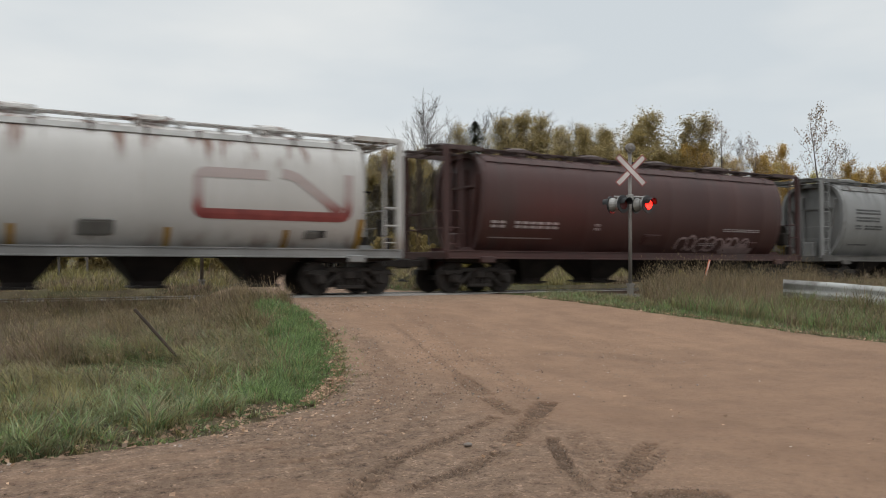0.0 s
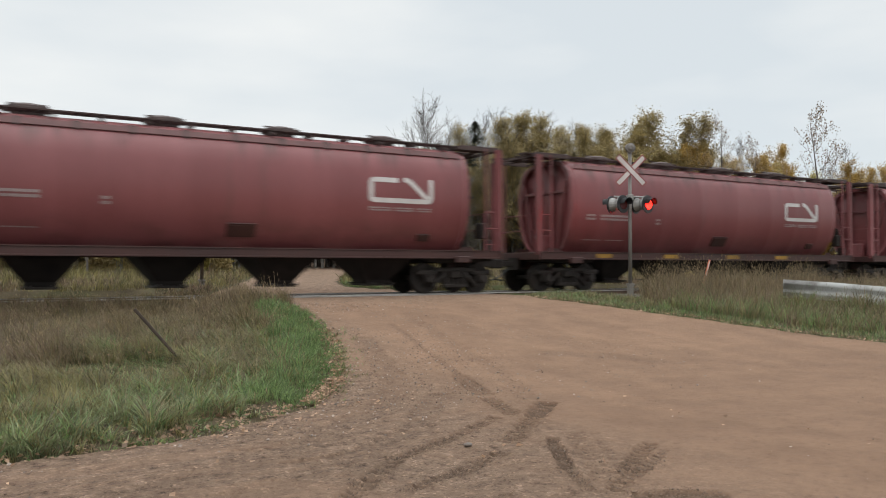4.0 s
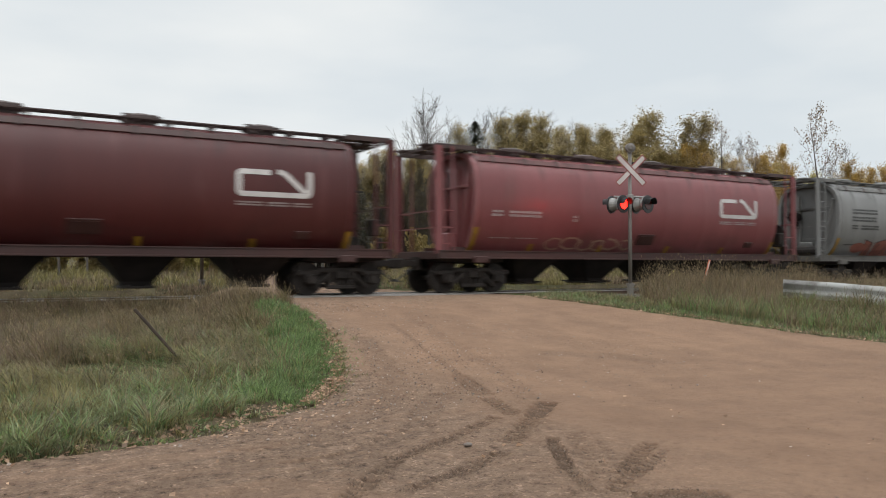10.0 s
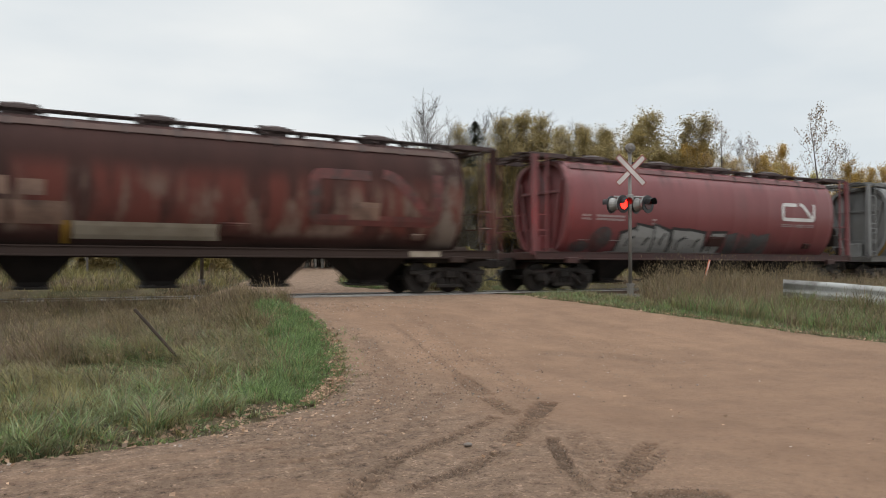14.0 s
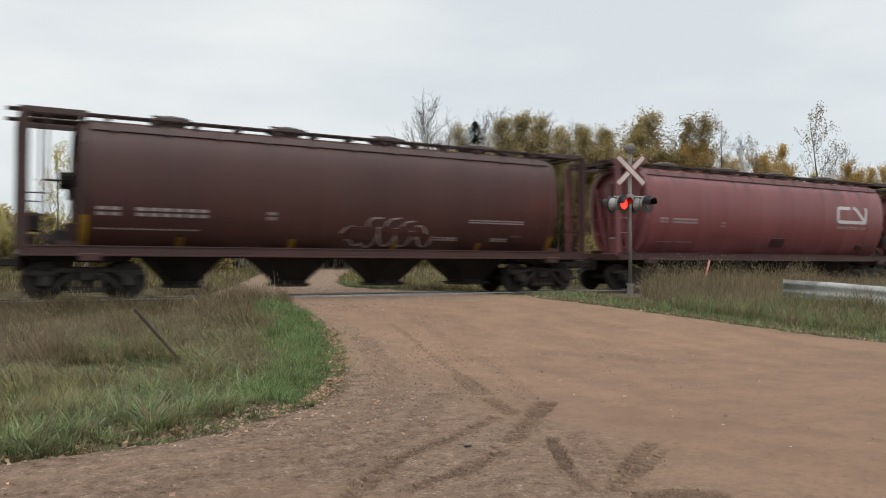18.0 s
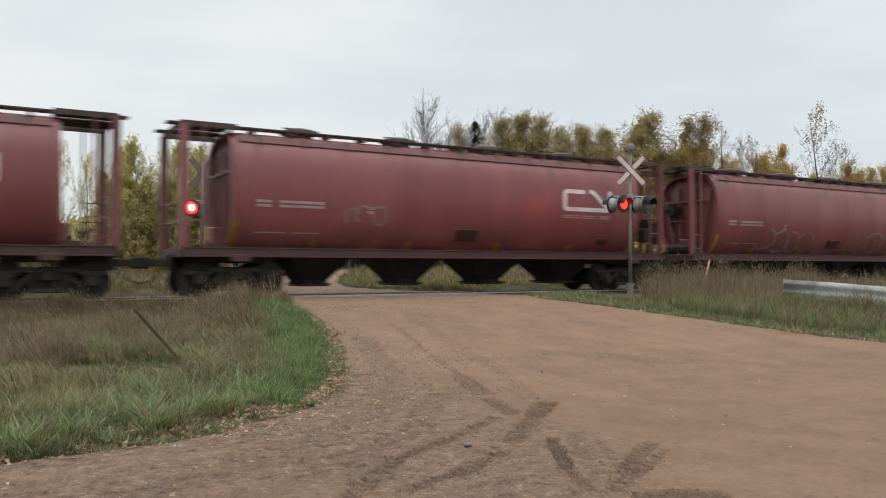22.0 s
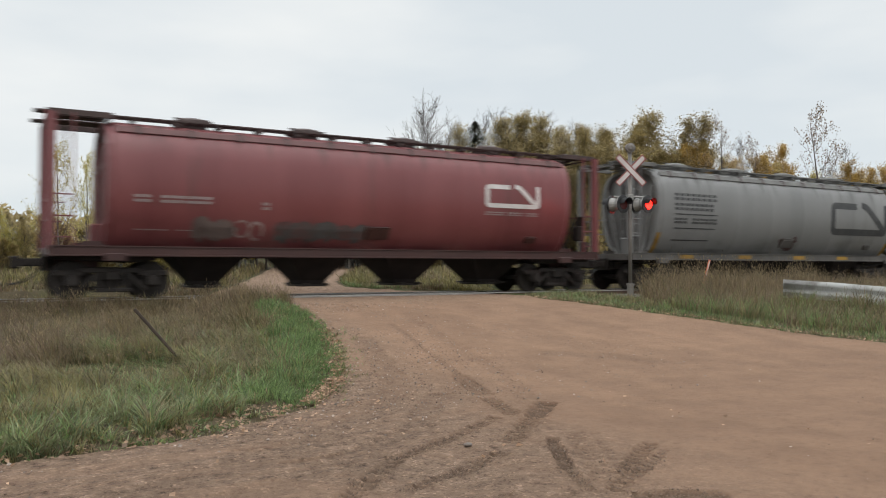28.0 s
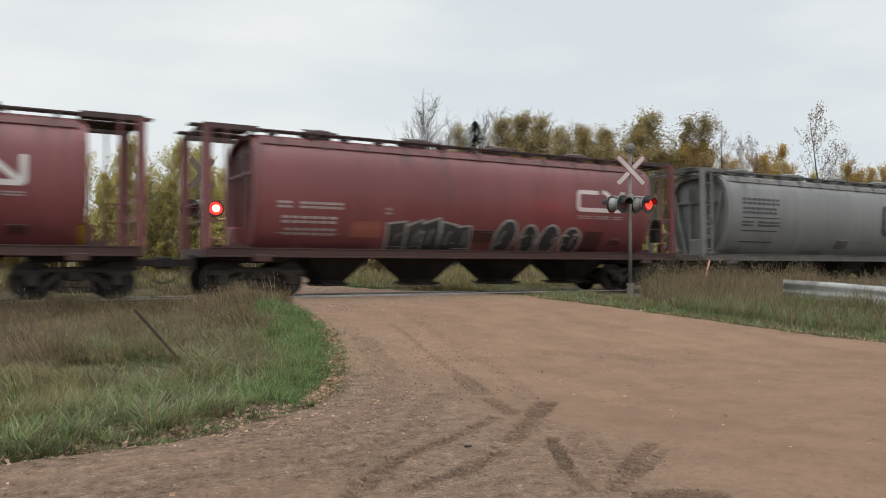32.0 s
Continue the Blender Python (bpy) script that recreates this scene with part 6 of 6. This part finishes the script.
        x, y = EYE[0] + dist * math.sin(a), EYE[1] + dist * math.cos(a)
        if on_road(x, y) > -2:
            continue
        top = 4.2 + 3.0 * noise.noise((a * 14, 1, 1)) + 1.5 * noise.noise((a * 60, 2, 2))
        c = Vector((x, y, land(x, y) + top * rnd.random() ** 0.8))
        u = Vector((rnd.gauss(0, 1), rnd.gauss(0, 1), rnd.gauss(0, 1))).normalized()
        w, s, n = u.orthogonal().normalized(), rnd.uniform(0.15, 0.35), len(vs)
        vs += [c - u * s, c + w * s * 0.6, c + u * s, c - w * s * 0.6]
        fs.append((n, n + 1, n + 2, n + 3))
    tagged(place("far_woods", raw("far_woods", vs, fs, M["leaf_olive"])), "thick distant wood in olive autumn leaf", "woods", kind="stuff")
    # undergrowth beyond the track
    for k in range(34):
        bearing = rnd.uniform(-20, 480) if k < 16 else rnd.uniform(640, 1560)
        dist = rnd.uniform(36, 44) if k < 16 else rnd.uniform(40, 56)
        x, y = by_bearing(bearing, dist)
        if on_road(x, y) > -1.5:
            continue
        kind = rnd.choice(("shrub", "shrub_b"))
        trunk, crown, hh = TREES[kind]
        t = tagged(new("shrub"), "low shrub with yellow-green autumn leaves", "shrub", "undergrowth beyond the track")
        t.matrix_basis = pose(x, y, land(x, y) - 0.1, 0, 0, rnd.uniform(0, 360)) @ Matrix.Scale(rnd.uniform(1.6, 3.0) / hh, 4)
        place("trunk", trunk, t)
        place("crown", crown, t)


# ---- grass ----
def blades(name, places, material, label):
    """Grass blades: each a bent, tapering strip. places: x, y, z, height, width, lean, way it leans."""
    rnd = np.random.default_rng(len(places))
    p = np.array(places)
    n = len(p)
    turn = p[:, 6] + np.pi / 2 + rnd.normal(0, 0.7, n)
    lean = p[:, 5] * rnd.uniform(0.5, 1.2, n)
    wx, wy = np.cos(turn) * p[:, 4] / 2, np.sin(turn) * p[:, 4] / 2
    lx, ly = np.cos(p[:, 6]) * lean, np.sin(p[:, 6]) * lean
    v = np.zeros((n, 7, 3))
    for k, (t, w) in enumerate(((0, 0.8), (0, -0.8), (0.4, 1), (0.4, -1), (0.75, 0.7), (0.75, -0.7), (1, 0))):
        v[:, k, 0] = p[:, 0] + wx * w + lx * p[:, 3] * t ** 1.7
        v[:, k, 1] = p[:, 1] + wy * w + ly * p[:, 3] * t ** 1.7
        v[:, k, 2] = p[:, 2] + p[:, 3] * (t - 0.42 * np.minimum(lean, 1.5) * t ** 2.4)
    base = np.arange(n)[:, None] * 7
    faces = (base + np.array([0, 1, 3, 2])).tolist() + (base + np.array([2, 3, 5, 4])).tolist() + (base + np.array([4, 5, 6])).tolist()
    tagged(place(name, raw(name, v.reshape(-1, 3).tolist(), faces, material)), label, "grass", kind="stuff")


def tuft(rnd, into, x, y, z, count, spread, height, width, lean, comb=None):
    """A bunch of blades that fan out from one root."""
    tall = height * rnd.uniform(0.6, 1.35)
    for _ in range(count):
        a, d = rnd.uniform(0, 6.2832), abs(rnd.gauss(0, spread))
        way = a + rnd.gauss(0, 0.7) if comb is None else comb + rnd.gauss(0, 1.2)
        into.append((x + d * math.cos(a), y + d * math.sin(a), z, tall * rnd.uniform(0.45, 1.15), width * rnd.uniform(0.6, 1.3), lean * rnd.uniform(0.5, 1.3), way))


def soil_height(x, y):
    """Height of the soil in the verges."""
    r = -on_road(x, y)
    z = land(x, y) - 0.03
    if x < 6 and -14 < y < -3.5:
        z -= 0.12 * smoothstep(0.3, 2.0, r)
    return z


def build_grass():
    rnd = random.Random(5)
    green, blue, olive, yellow, dry, red = [], [], [], [], [], []
    # verge between the road and the track, inside the road's bend
    for _ in range(11500):
        x, y = rnd.uniform(-1.4, 5.5), rnd.uniform(-16.4, -2.2)
        r = -on_road(x, y)
        if r < 0.03 + (0.55 * max(0, 0.25 + noise.noise((x * 1.6, y * 1.6, 1))) if y < -13.8 else -0.14 - 0.25 * max(0, noise.noise((x * 3, y * 3, 1)))) or x < -0.04 * (y + 22.8) - 0.4:
            continue
        z = soil_height(x, y)
        if y > -3.3 and x < 4.5:
            z = max(z, 0.16 + 0.4 * (y + 3.3))
        broad = noise.noise((x * 0.7, y * 0.7, 3))
        fine = noise.noise((x * 2.2, y * 2.2, 7))
        comb = 3.0 * noise.noise((x * 0.9, y * 0.9, 14)) + 2.6
        size = max(0.5, 1.0 + 0.8 * fine + 0.35 * broad)
        edge, u = smoothstep(0.0, 0.5, r), rnd.random()
        hollow = math.exp(-((x - 1.35) / 0.9) ** 2 - ((y + 11.0) / 1.1) ** 2) + 0.35 * fine
        strip = 0.95 + 0.5 * broad + 0.35 * fine
        if r < strip and y > -14.2 and y < -5.2:
            tuft(rnd, green if u < 0.86 else olive if u < 0.96 else dry, x, y, z, 20, 0.05, (0.07 + 0.15 * edge) * size, 0.0085, 0.75)
            continue
        if hollow > 0.42:
            tuft(rnd, olive if u < 0.6 else green if u < 0.85 else dry, x, y, z, 9, 0.08, 0.16, 0.009, 1.6, comb)
            continue
        if y < -12.2 - 0.5 * broad:
            low = 0.15 + 0.85 * smoothstep(0.1, 1.2, r)
            if r < 0.5 and rnd.random() < 0.2:
                continue
            if x < 0.55 + 0.3 * fine and y > -14:
                tuft(rnd, yellow if u < 0.6 else olive if u < 0.8 else green, x, y, z, 17, 0.05, 0.34 * size * low, 0.010, 0.9, comb)
            elif fine < -0.42:
                tuft(rnd, olive, x, y, z, 5, 0.08, 0.14 * low, 0.009, 1.0)
            else:
                tuft(rnd, blue if u < 0.20 + 0.5 * broad else green if u < 0.48 else yellow if u < 0.66 else dry if u < 0.78 else olive, x, y, z, 17, 0.05, 0.31 * size * low, 0.0125 if u < 0.3 else 0.008, 1.0)
        elif fine < -0.30 - 0.25 * broad and y < -4.2:
            tuft(rnd, olive, x, y, z, 4, 0.09, 0.09, 0.009, 1.2)
        elif x < 0.75 + 0.5 * broad and y > -10.8:
            tuft(rnd, red if u < 0.45 else dry if u < 0.7 else olive, x, y, z, 19, 0.05, 0.40 * size, 0.006, 0.8, comb)
        elif y > -8.6 + 0.9 * fine:
            tall = 0.40 if y < -4.6 else 0.34
            tuft(rnd, dry if u < 0.50 + 0.4 * broad else olive if u < 0.84 else red, x, y, z, 20, 0.05, tall * size, 0.0055, 0.8, comb)
        elif fine < -0.18:
            tuft(rnd, olive if u < 0.5 else green, x, y, z, 4, 0.09, 0.10, 0.009, 1.2)
        else:
            tuft(rnd, olive if u < 0.48 else dry if u < 0.72 else yellow if u < 0.86 else green, x, y, z, 19, 0.05, 0.38 * size, 0.007, 1.3, comb)
    # low tufts straying onto the dirt
    for _ in range(260):
        y = rnd.uniform(-16.3, -9)
        x = edge_at(ROAD_LEFT, y) + abs(rnd.gauss(0.0, 0.16)) + 0.02
        tuft(rnd, green if rnd.random() < 0.5 else olive, x, y, land(x, y), 9, 0.05, 0.07, 0.007, 1.1)
    # the foot of the ballast is overgrown
    for _ in range(1100):
        x, y = rnd.uniform(-1.6, 4.6), rnd.uniform(-3.7, -2.0)
        u = rnd.random()
        tuft(rnd, dry if u < 0.5 else olive if u < 0.8 else red, x, y, 0.16 + 0.4 * max(0.0, y + 3.3), 9, 0.08, 0.30, 0.007, 0.7)
    # single pale stalks above the rest
    for _ in range(150):
        x, y = rnd.uniform(-0.8, 4.2), rnd.uniform(-14.5, -5.0)
        if on_road(x, y) < -0.5 and x > -0.04 * (y + 22.8) - 0.3:
            tuft(rnd, dry, x, y, soil_height(x, y), 3, 0.03, 0.68, 0.007, 0.45)
    # a taller tuft by the crossing
    for _ in range(170):
        x, y = rnd.gauss(4.0, 0.5), rnd.gauss(-4.3, 0.5)
        if on_road(x, y) < -0.2:
            tuft(rnd, dry if rnd.random() < 0.7 else red, x, y, soil_height(x, y), 9, 0.06, 0.62, 0.007, 0.4, 2.6)
    # verge round the signal and the guard rail
    for _ in range(15000):
        y = rnd.uniform(-15, -2.6)
        x = 12.0 + 30.0 * rnd.random() ** 1.5
        r = -on_road(x, y)
        if r < 0.03 - 0.25 * max(0, noise.noise((x * 2.5, y * 2.5, 1))):
            continue
        z = soil_height(x, y)
        broad = noise.noise((x * 0.5, y * 0.5, 8))
        fine = noise.noise((x * 1.7, y * 1.7, 2))
        u = rnd.random()
        before = x > 1.24 * (y + 22.8) and x < 18.6 - 0.8 * (y + 8.0)
        if r < 1.0 + 0.5 * broad + 0.4 * fine:
            tuft(rnd, blue if u < 0.3 else green if u < 0.58 else olive if u < 0.82 else dry, x, y, z, 11, 0.07, 0.12 + 0.07 * smoothstep(0, 0.8, r), 0.011, 0.8)
        elif y < -8.0 and r < 3.6:
            tuft(rnd, olive if u < 0.42 else green if u < 0.7 else red if u < 0.85 else dry, x, y, z, 11, 0.09, (0.50 if before else 0.56) * (1 + 0.7 * fine), 0.010, 0.7)
        elif x > max(14.8, 17.3 + 0.9 * (y + 3.8)) + 0.5 * fine:
            tuft(rnd, dry if u < 0.38 else red if u < 0.78 else olive, x, y, z, 12, 0.08, (0.52 if before else 0.90 if y > -6.0 else 0.66) * (1 + 0.4 * fine + 0.25 * broad), 0.008, 0.55)
        else:
            tuft(rnd, olive if u < 0.5 else dry if u < 0.75 else green, x, y, z, 10, 0.07, 0.26, 0.011, 0.8)
    # a thick stand of tall brown weeds between the signal and the guard rail
    plumes = []
    for _ in range(900):
        y = rnd.uniform(-6.4, -2.7)
        x = max(15.6, 17.4 + 0.75 * (y + 3.8)) + 8.5 * rnd.random() ** 1.2
        if -on_road(x, y) < 1.3:
            continue
        k = noise.noise((x * 0.9, y * 0.9, 17))
        tuft(rnd, plumes, x, y, soil_height(x, y), 15, 0.10, (1.12 if y > -4.6 else 0.88) * (1 + 0.35 * k), 0.007, 0.42)
    for _ in range(640):
        k = rnd.random()
        x, y = 18.0 + 4.2 * k + rnd.gauss(-0.35, 0.2), -8.2 - 5.2 * k + rnd.gauss(-0.3, 0.2)
        if noise.noise((k * 9, 3, 1)) > -0.25:
            u = rnd.random()
            tuft(rnd, red if u < 0.2 else olive if u < 0.6 else green if u < 0.85 else dry, x, y, soil_height(x, y), 20, 0.12, 0.66 + 0.3 * noise.noise((k * 14, 5, 1)), 0.010, 0.7)
    # fresh grass in the bend beyond the track
    for _ in range(700):
        y = rnd.uniform(3.6, 11.0)
        x = edge_at(ROAD_RIGHT, y) + abs(rnd.gauss(0, 0.8))
        tuft(rnd, green if rnd.random() < 0.75 else olive, x, y, land(x, y), 9, 0.08, 0.16, 0.014, 0.8)
    # beyond the track
    for _ in range(9000):
        y = 2.6 + 27 * rnd.random() ** 1.8
        x = rnd.uniform(-3 - y * 0.1, 24 + 1.1 * y)
        if on_road(x, y) > -0.05:
            continue
        k = noise.noise((x * 0.3, y * 0.3, 4)) + rnd.gauss(0, 0.2)
        h = (0.35 + 0.3 * max(0, noise.noise((x * 0.8, y * 0.8, 6)))) * (0.8 + 0.5 * smoothstep(5, 9, y))
        tuft(rnd, yellow if k > 0.12 else olive if k > -0.1 else dry if k > -0.35 else red, x, y, land(x, y), 8, 0.12, h, 0.022, 0.6)
    blades("green_grass", green, M["grass_green"], "short fresh green grass along the road edge")
    blades("broad_grass", blue, M["grass_blue"], "broad pale bluish-green grass on the verge")
    blades("olive_grass", olive, M["grass_olive"], "olive autumn grass on the verge")
    blades("yellow_grass", yellow, M["grass_yellow"], "yellowing grass on the verge")
    blades("dry_grass", dry, M["grass_dry"], "tall dry tan grass on the verge")
    blades("brown_weeds", plumes, M["grass_dry"], "tall fluffy brown weeds by the guard rail")
    blades("red_weeds", red, M["grass_red"], "reddish dry weeds on the verge")
    # seed heads over the tall grass
    vs, fs = [], []
    for x, y, z, h, w, lean, way in rnd.sample([b for b in dry + red if b[3] > 0.40 and b[1] < 0 and b[0] < 9], 2600) + rnd.sample([b for b in dry + red if b[3] > 0.55 and b[1] < 0 and b[0] > 14], 2500) + [b for b in plumes if b[3] > 0.5]:
        c, s = Vector((x + rnd.uniform(-0.1, 0.1), y + rnd.uniform(-0.1, 0.1), z + h * rnd.uniform(0.75, 1.02))), rnd.uniform(0.025, 0.055)
        a = Vector((rnd.gauss(0, 0.4), rnd.gauss(0, 0.4), 1)).normalized()
        for b in (a.orthogonal().normalized(), a.cross(a.orthogonal()).normalized()):
            k = len(vs)
            vs += [c - a * s, c + b * s * 0.14, c + a * s, c - b * s * 0.14]
            fs.append((k, k + 1, k + 2, k + 3))
    tagged(place("seed_heads", raw("seed_heads", vs, fs, M["grass_dry"])), "dry feathery seed heads above the grass", "grass", kind="stuff")


def build_litter():
    rnd = random.Random(21)
    # fallen leaves along the grass edge
    vs, fs = [], []
    for _ in range(2300):
        u = rnd.random()
        if u < 0.08:
            x, y = rnd.uniform(-1.0, 7.0), rnd.uniform(-18.6, -9.0)
        elif u < 0.70:
            y = rnd.uniform(-16.2, -13.0) if u < 0.52 else rnd.uniform(-13.0, -9.0)
            x = edge_at(ROAD_LEFT, y) + (rnd.gauss(0.05, 0.09) if y > -14.3 else rnd.gauss(-0.35, 0.7))
        else:
            y = rnd.uniform(-14, -4)
            x = edge_at(ROAD_RIGHT, y) + rnd.gauss(0.0, 0.2)
        c = Vector((x, y, land(x, y) + 0.025))
        a = Vector((rnd.gauss(0, 1), rnd.gauss(0, 1), rnd.gauss(0, 0.25))).normalized()
        b = a.cross(Vector((rnd.gauss(0, 0.3), rnd.gauss(0, 0.3), 1))).normalized()
        s = rnd.uniform(0.013, 0.036)
        k = len(vs)
        vs += [c - a * s, c + b * s * 0.7 + Vector((0, 0, 0.01)), c + a * s, c - b * s * 0.7]
        fs.append((k, k + 1, k + 2, k + 3))
    tagged(place("fallen_leaves", raw("fallen_leaves", vs, fs, M["dead_leaf"])), "fallen tan leaves along the grass edge", "leaves", kind="stuff")
    # pebbles and clods on the dirt
    for name, material, count, big, label in (("pebbles", M["pebble"], 3000, 0.0085, "pale pebbles scattered on the dirt road"), ("clods", M["clod"], 12000, 0.0065, "dark earth clods scattered on the dirt road")):
        vs, fs = [], []
        for _ in range(count):
            u = rnd.random()
            y = rnd.uniform(-20, -5)
            x = rnd.uniform(-1.5, 14) if u < 0.07 else edge_at(ROAD_LEFT, max(y, -16.5)) + abs(rnd.gauss(0, 2.2))
            if u > 0.96:
                x, y = rnd.gauss(8.3, 1.1), rnd.gauss(-12.6, 1.1)
            elif u > 0.55 and name == "clods":
                pts, half = rnd.choice(MARKS[:16])[:2]
                a = rnd.randrange(len(pts) - 1)
                v = rnd.random()
                x = pts[a][0] + (pts[a + 1][0] - pts[a][0]) * v + rnd.gauss(0, half)
                y = pts[a][1] + (pts[a + 1][1] - pts[a][1]) * v + rnd.gauss(0, half)
            if on_road(x, y) < 0.05:
                continue
            s = big * (0.6 if u > 0.55 and name == "clods" and u < 0.93 else 1.0) * min(rnd.lognormvariate(0, 0.45), 2.4)
            c = Vector((x, y, land(x, y) + 0.012 + s * 0.2))
            k = len(vs)
            vs += [c + Vector((s * rnd.uniform(0.7, 1.3), 0, 0)), c + Vector((0, s * rnd.uniform(0.7, 1.3), 0)), c - Vector((s * rnd.uniform(0.7, 1.3), 0, 0)), c - Vector((0, s * rnd.uniform(0.7, 1.3), 0)), c + Vector((s * 0.2, 0, s * rnd.uniform(0.5, 0.9))), c - Vector((0, 0, s))]
            fs += [(k, k + 1, k + 4), (k + 1, k + 2, k + 4), (k + 2, k + 3, k + 4), (k + 3, k, k + 4), (k + 1, k, k + 5), (k + 2, k + 1, k + 5), (k + 3, k + 2, k + 5), (k, k + 3, k + 5)]
        tagged(place(name, raw(name, vs, fs, material)), label, "stones", kind="stuff")
    # one larger grey stone by the wheel marks
    bm = bmesh.new()
    bmesh.ops.create_icosphere(bm, subdivisions=2, radius=0.03, matrix=Matrix.Diagonal((1.3, 1, 0.6, 1)))
    for v in bm.verts:
        v.co *= 1 + 0.2 * noise.noise(v.co * 20)
    st = tagged(part("stone", bm, M["sign_back"], None), "grey stone lying on the dirt road", "stone")
    st.matrix_basis = pose(3.32, -17.0, 0.03)


build_ground()
build_road()
build_track()
TRAIN = build_train()
NEAR_SIGNAL, NEAR_GLOWS = build_signal(16.75, -3.8, 0.70, 4.46, False, -21.0, 31.0, 1.64)
FAR_SIGNAL, FAR_GLOWS = build_signal(5.27, 4.45, 0.80, 4.46, True, drop=1.72)
build_guard_rail()
build_posts()
build_trees()
build_grass()
build_litter()


# when the lamp on the side where x is smaller comes on, beat by beat
FLASH = [(0, 0.37), (12, 12.66), (22, 22.97), (29, 30.35), (31, 32.4)]


def flash_on(beat):
    return float(np.interp(beat, [b for b, _ in FLASH], [t for _, t in FLASH]))


def motions():
    for i, c in enumerate(TRAIN):
        walk(c, [(t, TRACK @ pose(car_centre(i, t), 0, RAIL)) for t in (0.0, 32.0)])
    # wheels roll while their car goes by
    for w, i, dx in WHEELS:
        first = max(0.0, (car_centre(i, 0.0) - 34.0) / SPEED)
        last = min(32.0, (car_centre(i, 0.0) + 12.0) / SPEED)
        a, b = frame(first), frame(last)
        rows = [((k - 1) / FPS, Matrix.Translation((dx, 0, WHEEL)) @ Matrix.Rotation(-radians(89.0) * (k - a), 4, "Y")) for k in range(a, b + 1)]
        if a > 1:
            rows.insert(0, (0.0, rows[0][1]))
        if b < frame(32.0):
            rows.append((32.0, rows[-1][1]))
        walk(w, rows)
    # flashers take turns: a lit lens comes forward, then draws back into its housing
    for glow, lx in NEAR_GLOWS + FAR_GLOWS:
        back, front = pose(0, -0.215, 0), pose(0, -0.250, 0)
        times = []
        for beat in range(-1, 33):
            on, off = (flash_on(beat), flash_on(beat + 0.55)) if beat >= 0 else (-0.65, -0.15)
            if lx > 0:
                on, off = (off, flash_on(beat + 1)) if beat >= 0 else (-0.15, 0.37)
            times.append((on, off))
        rows = [(0.0, front if any(a <= 0.0 < b for a, b in times) else back)]
        for on, off in times:
            for t, before, after in ((on, back, front), (off, front, back)):
                if 0.05 < t < 31.95:
                    rows += [(t - 1 / FPS, before), (t, after)]
        rows.append((32.0, rows[-1][1]))
        walk(glow, rows)


motions()
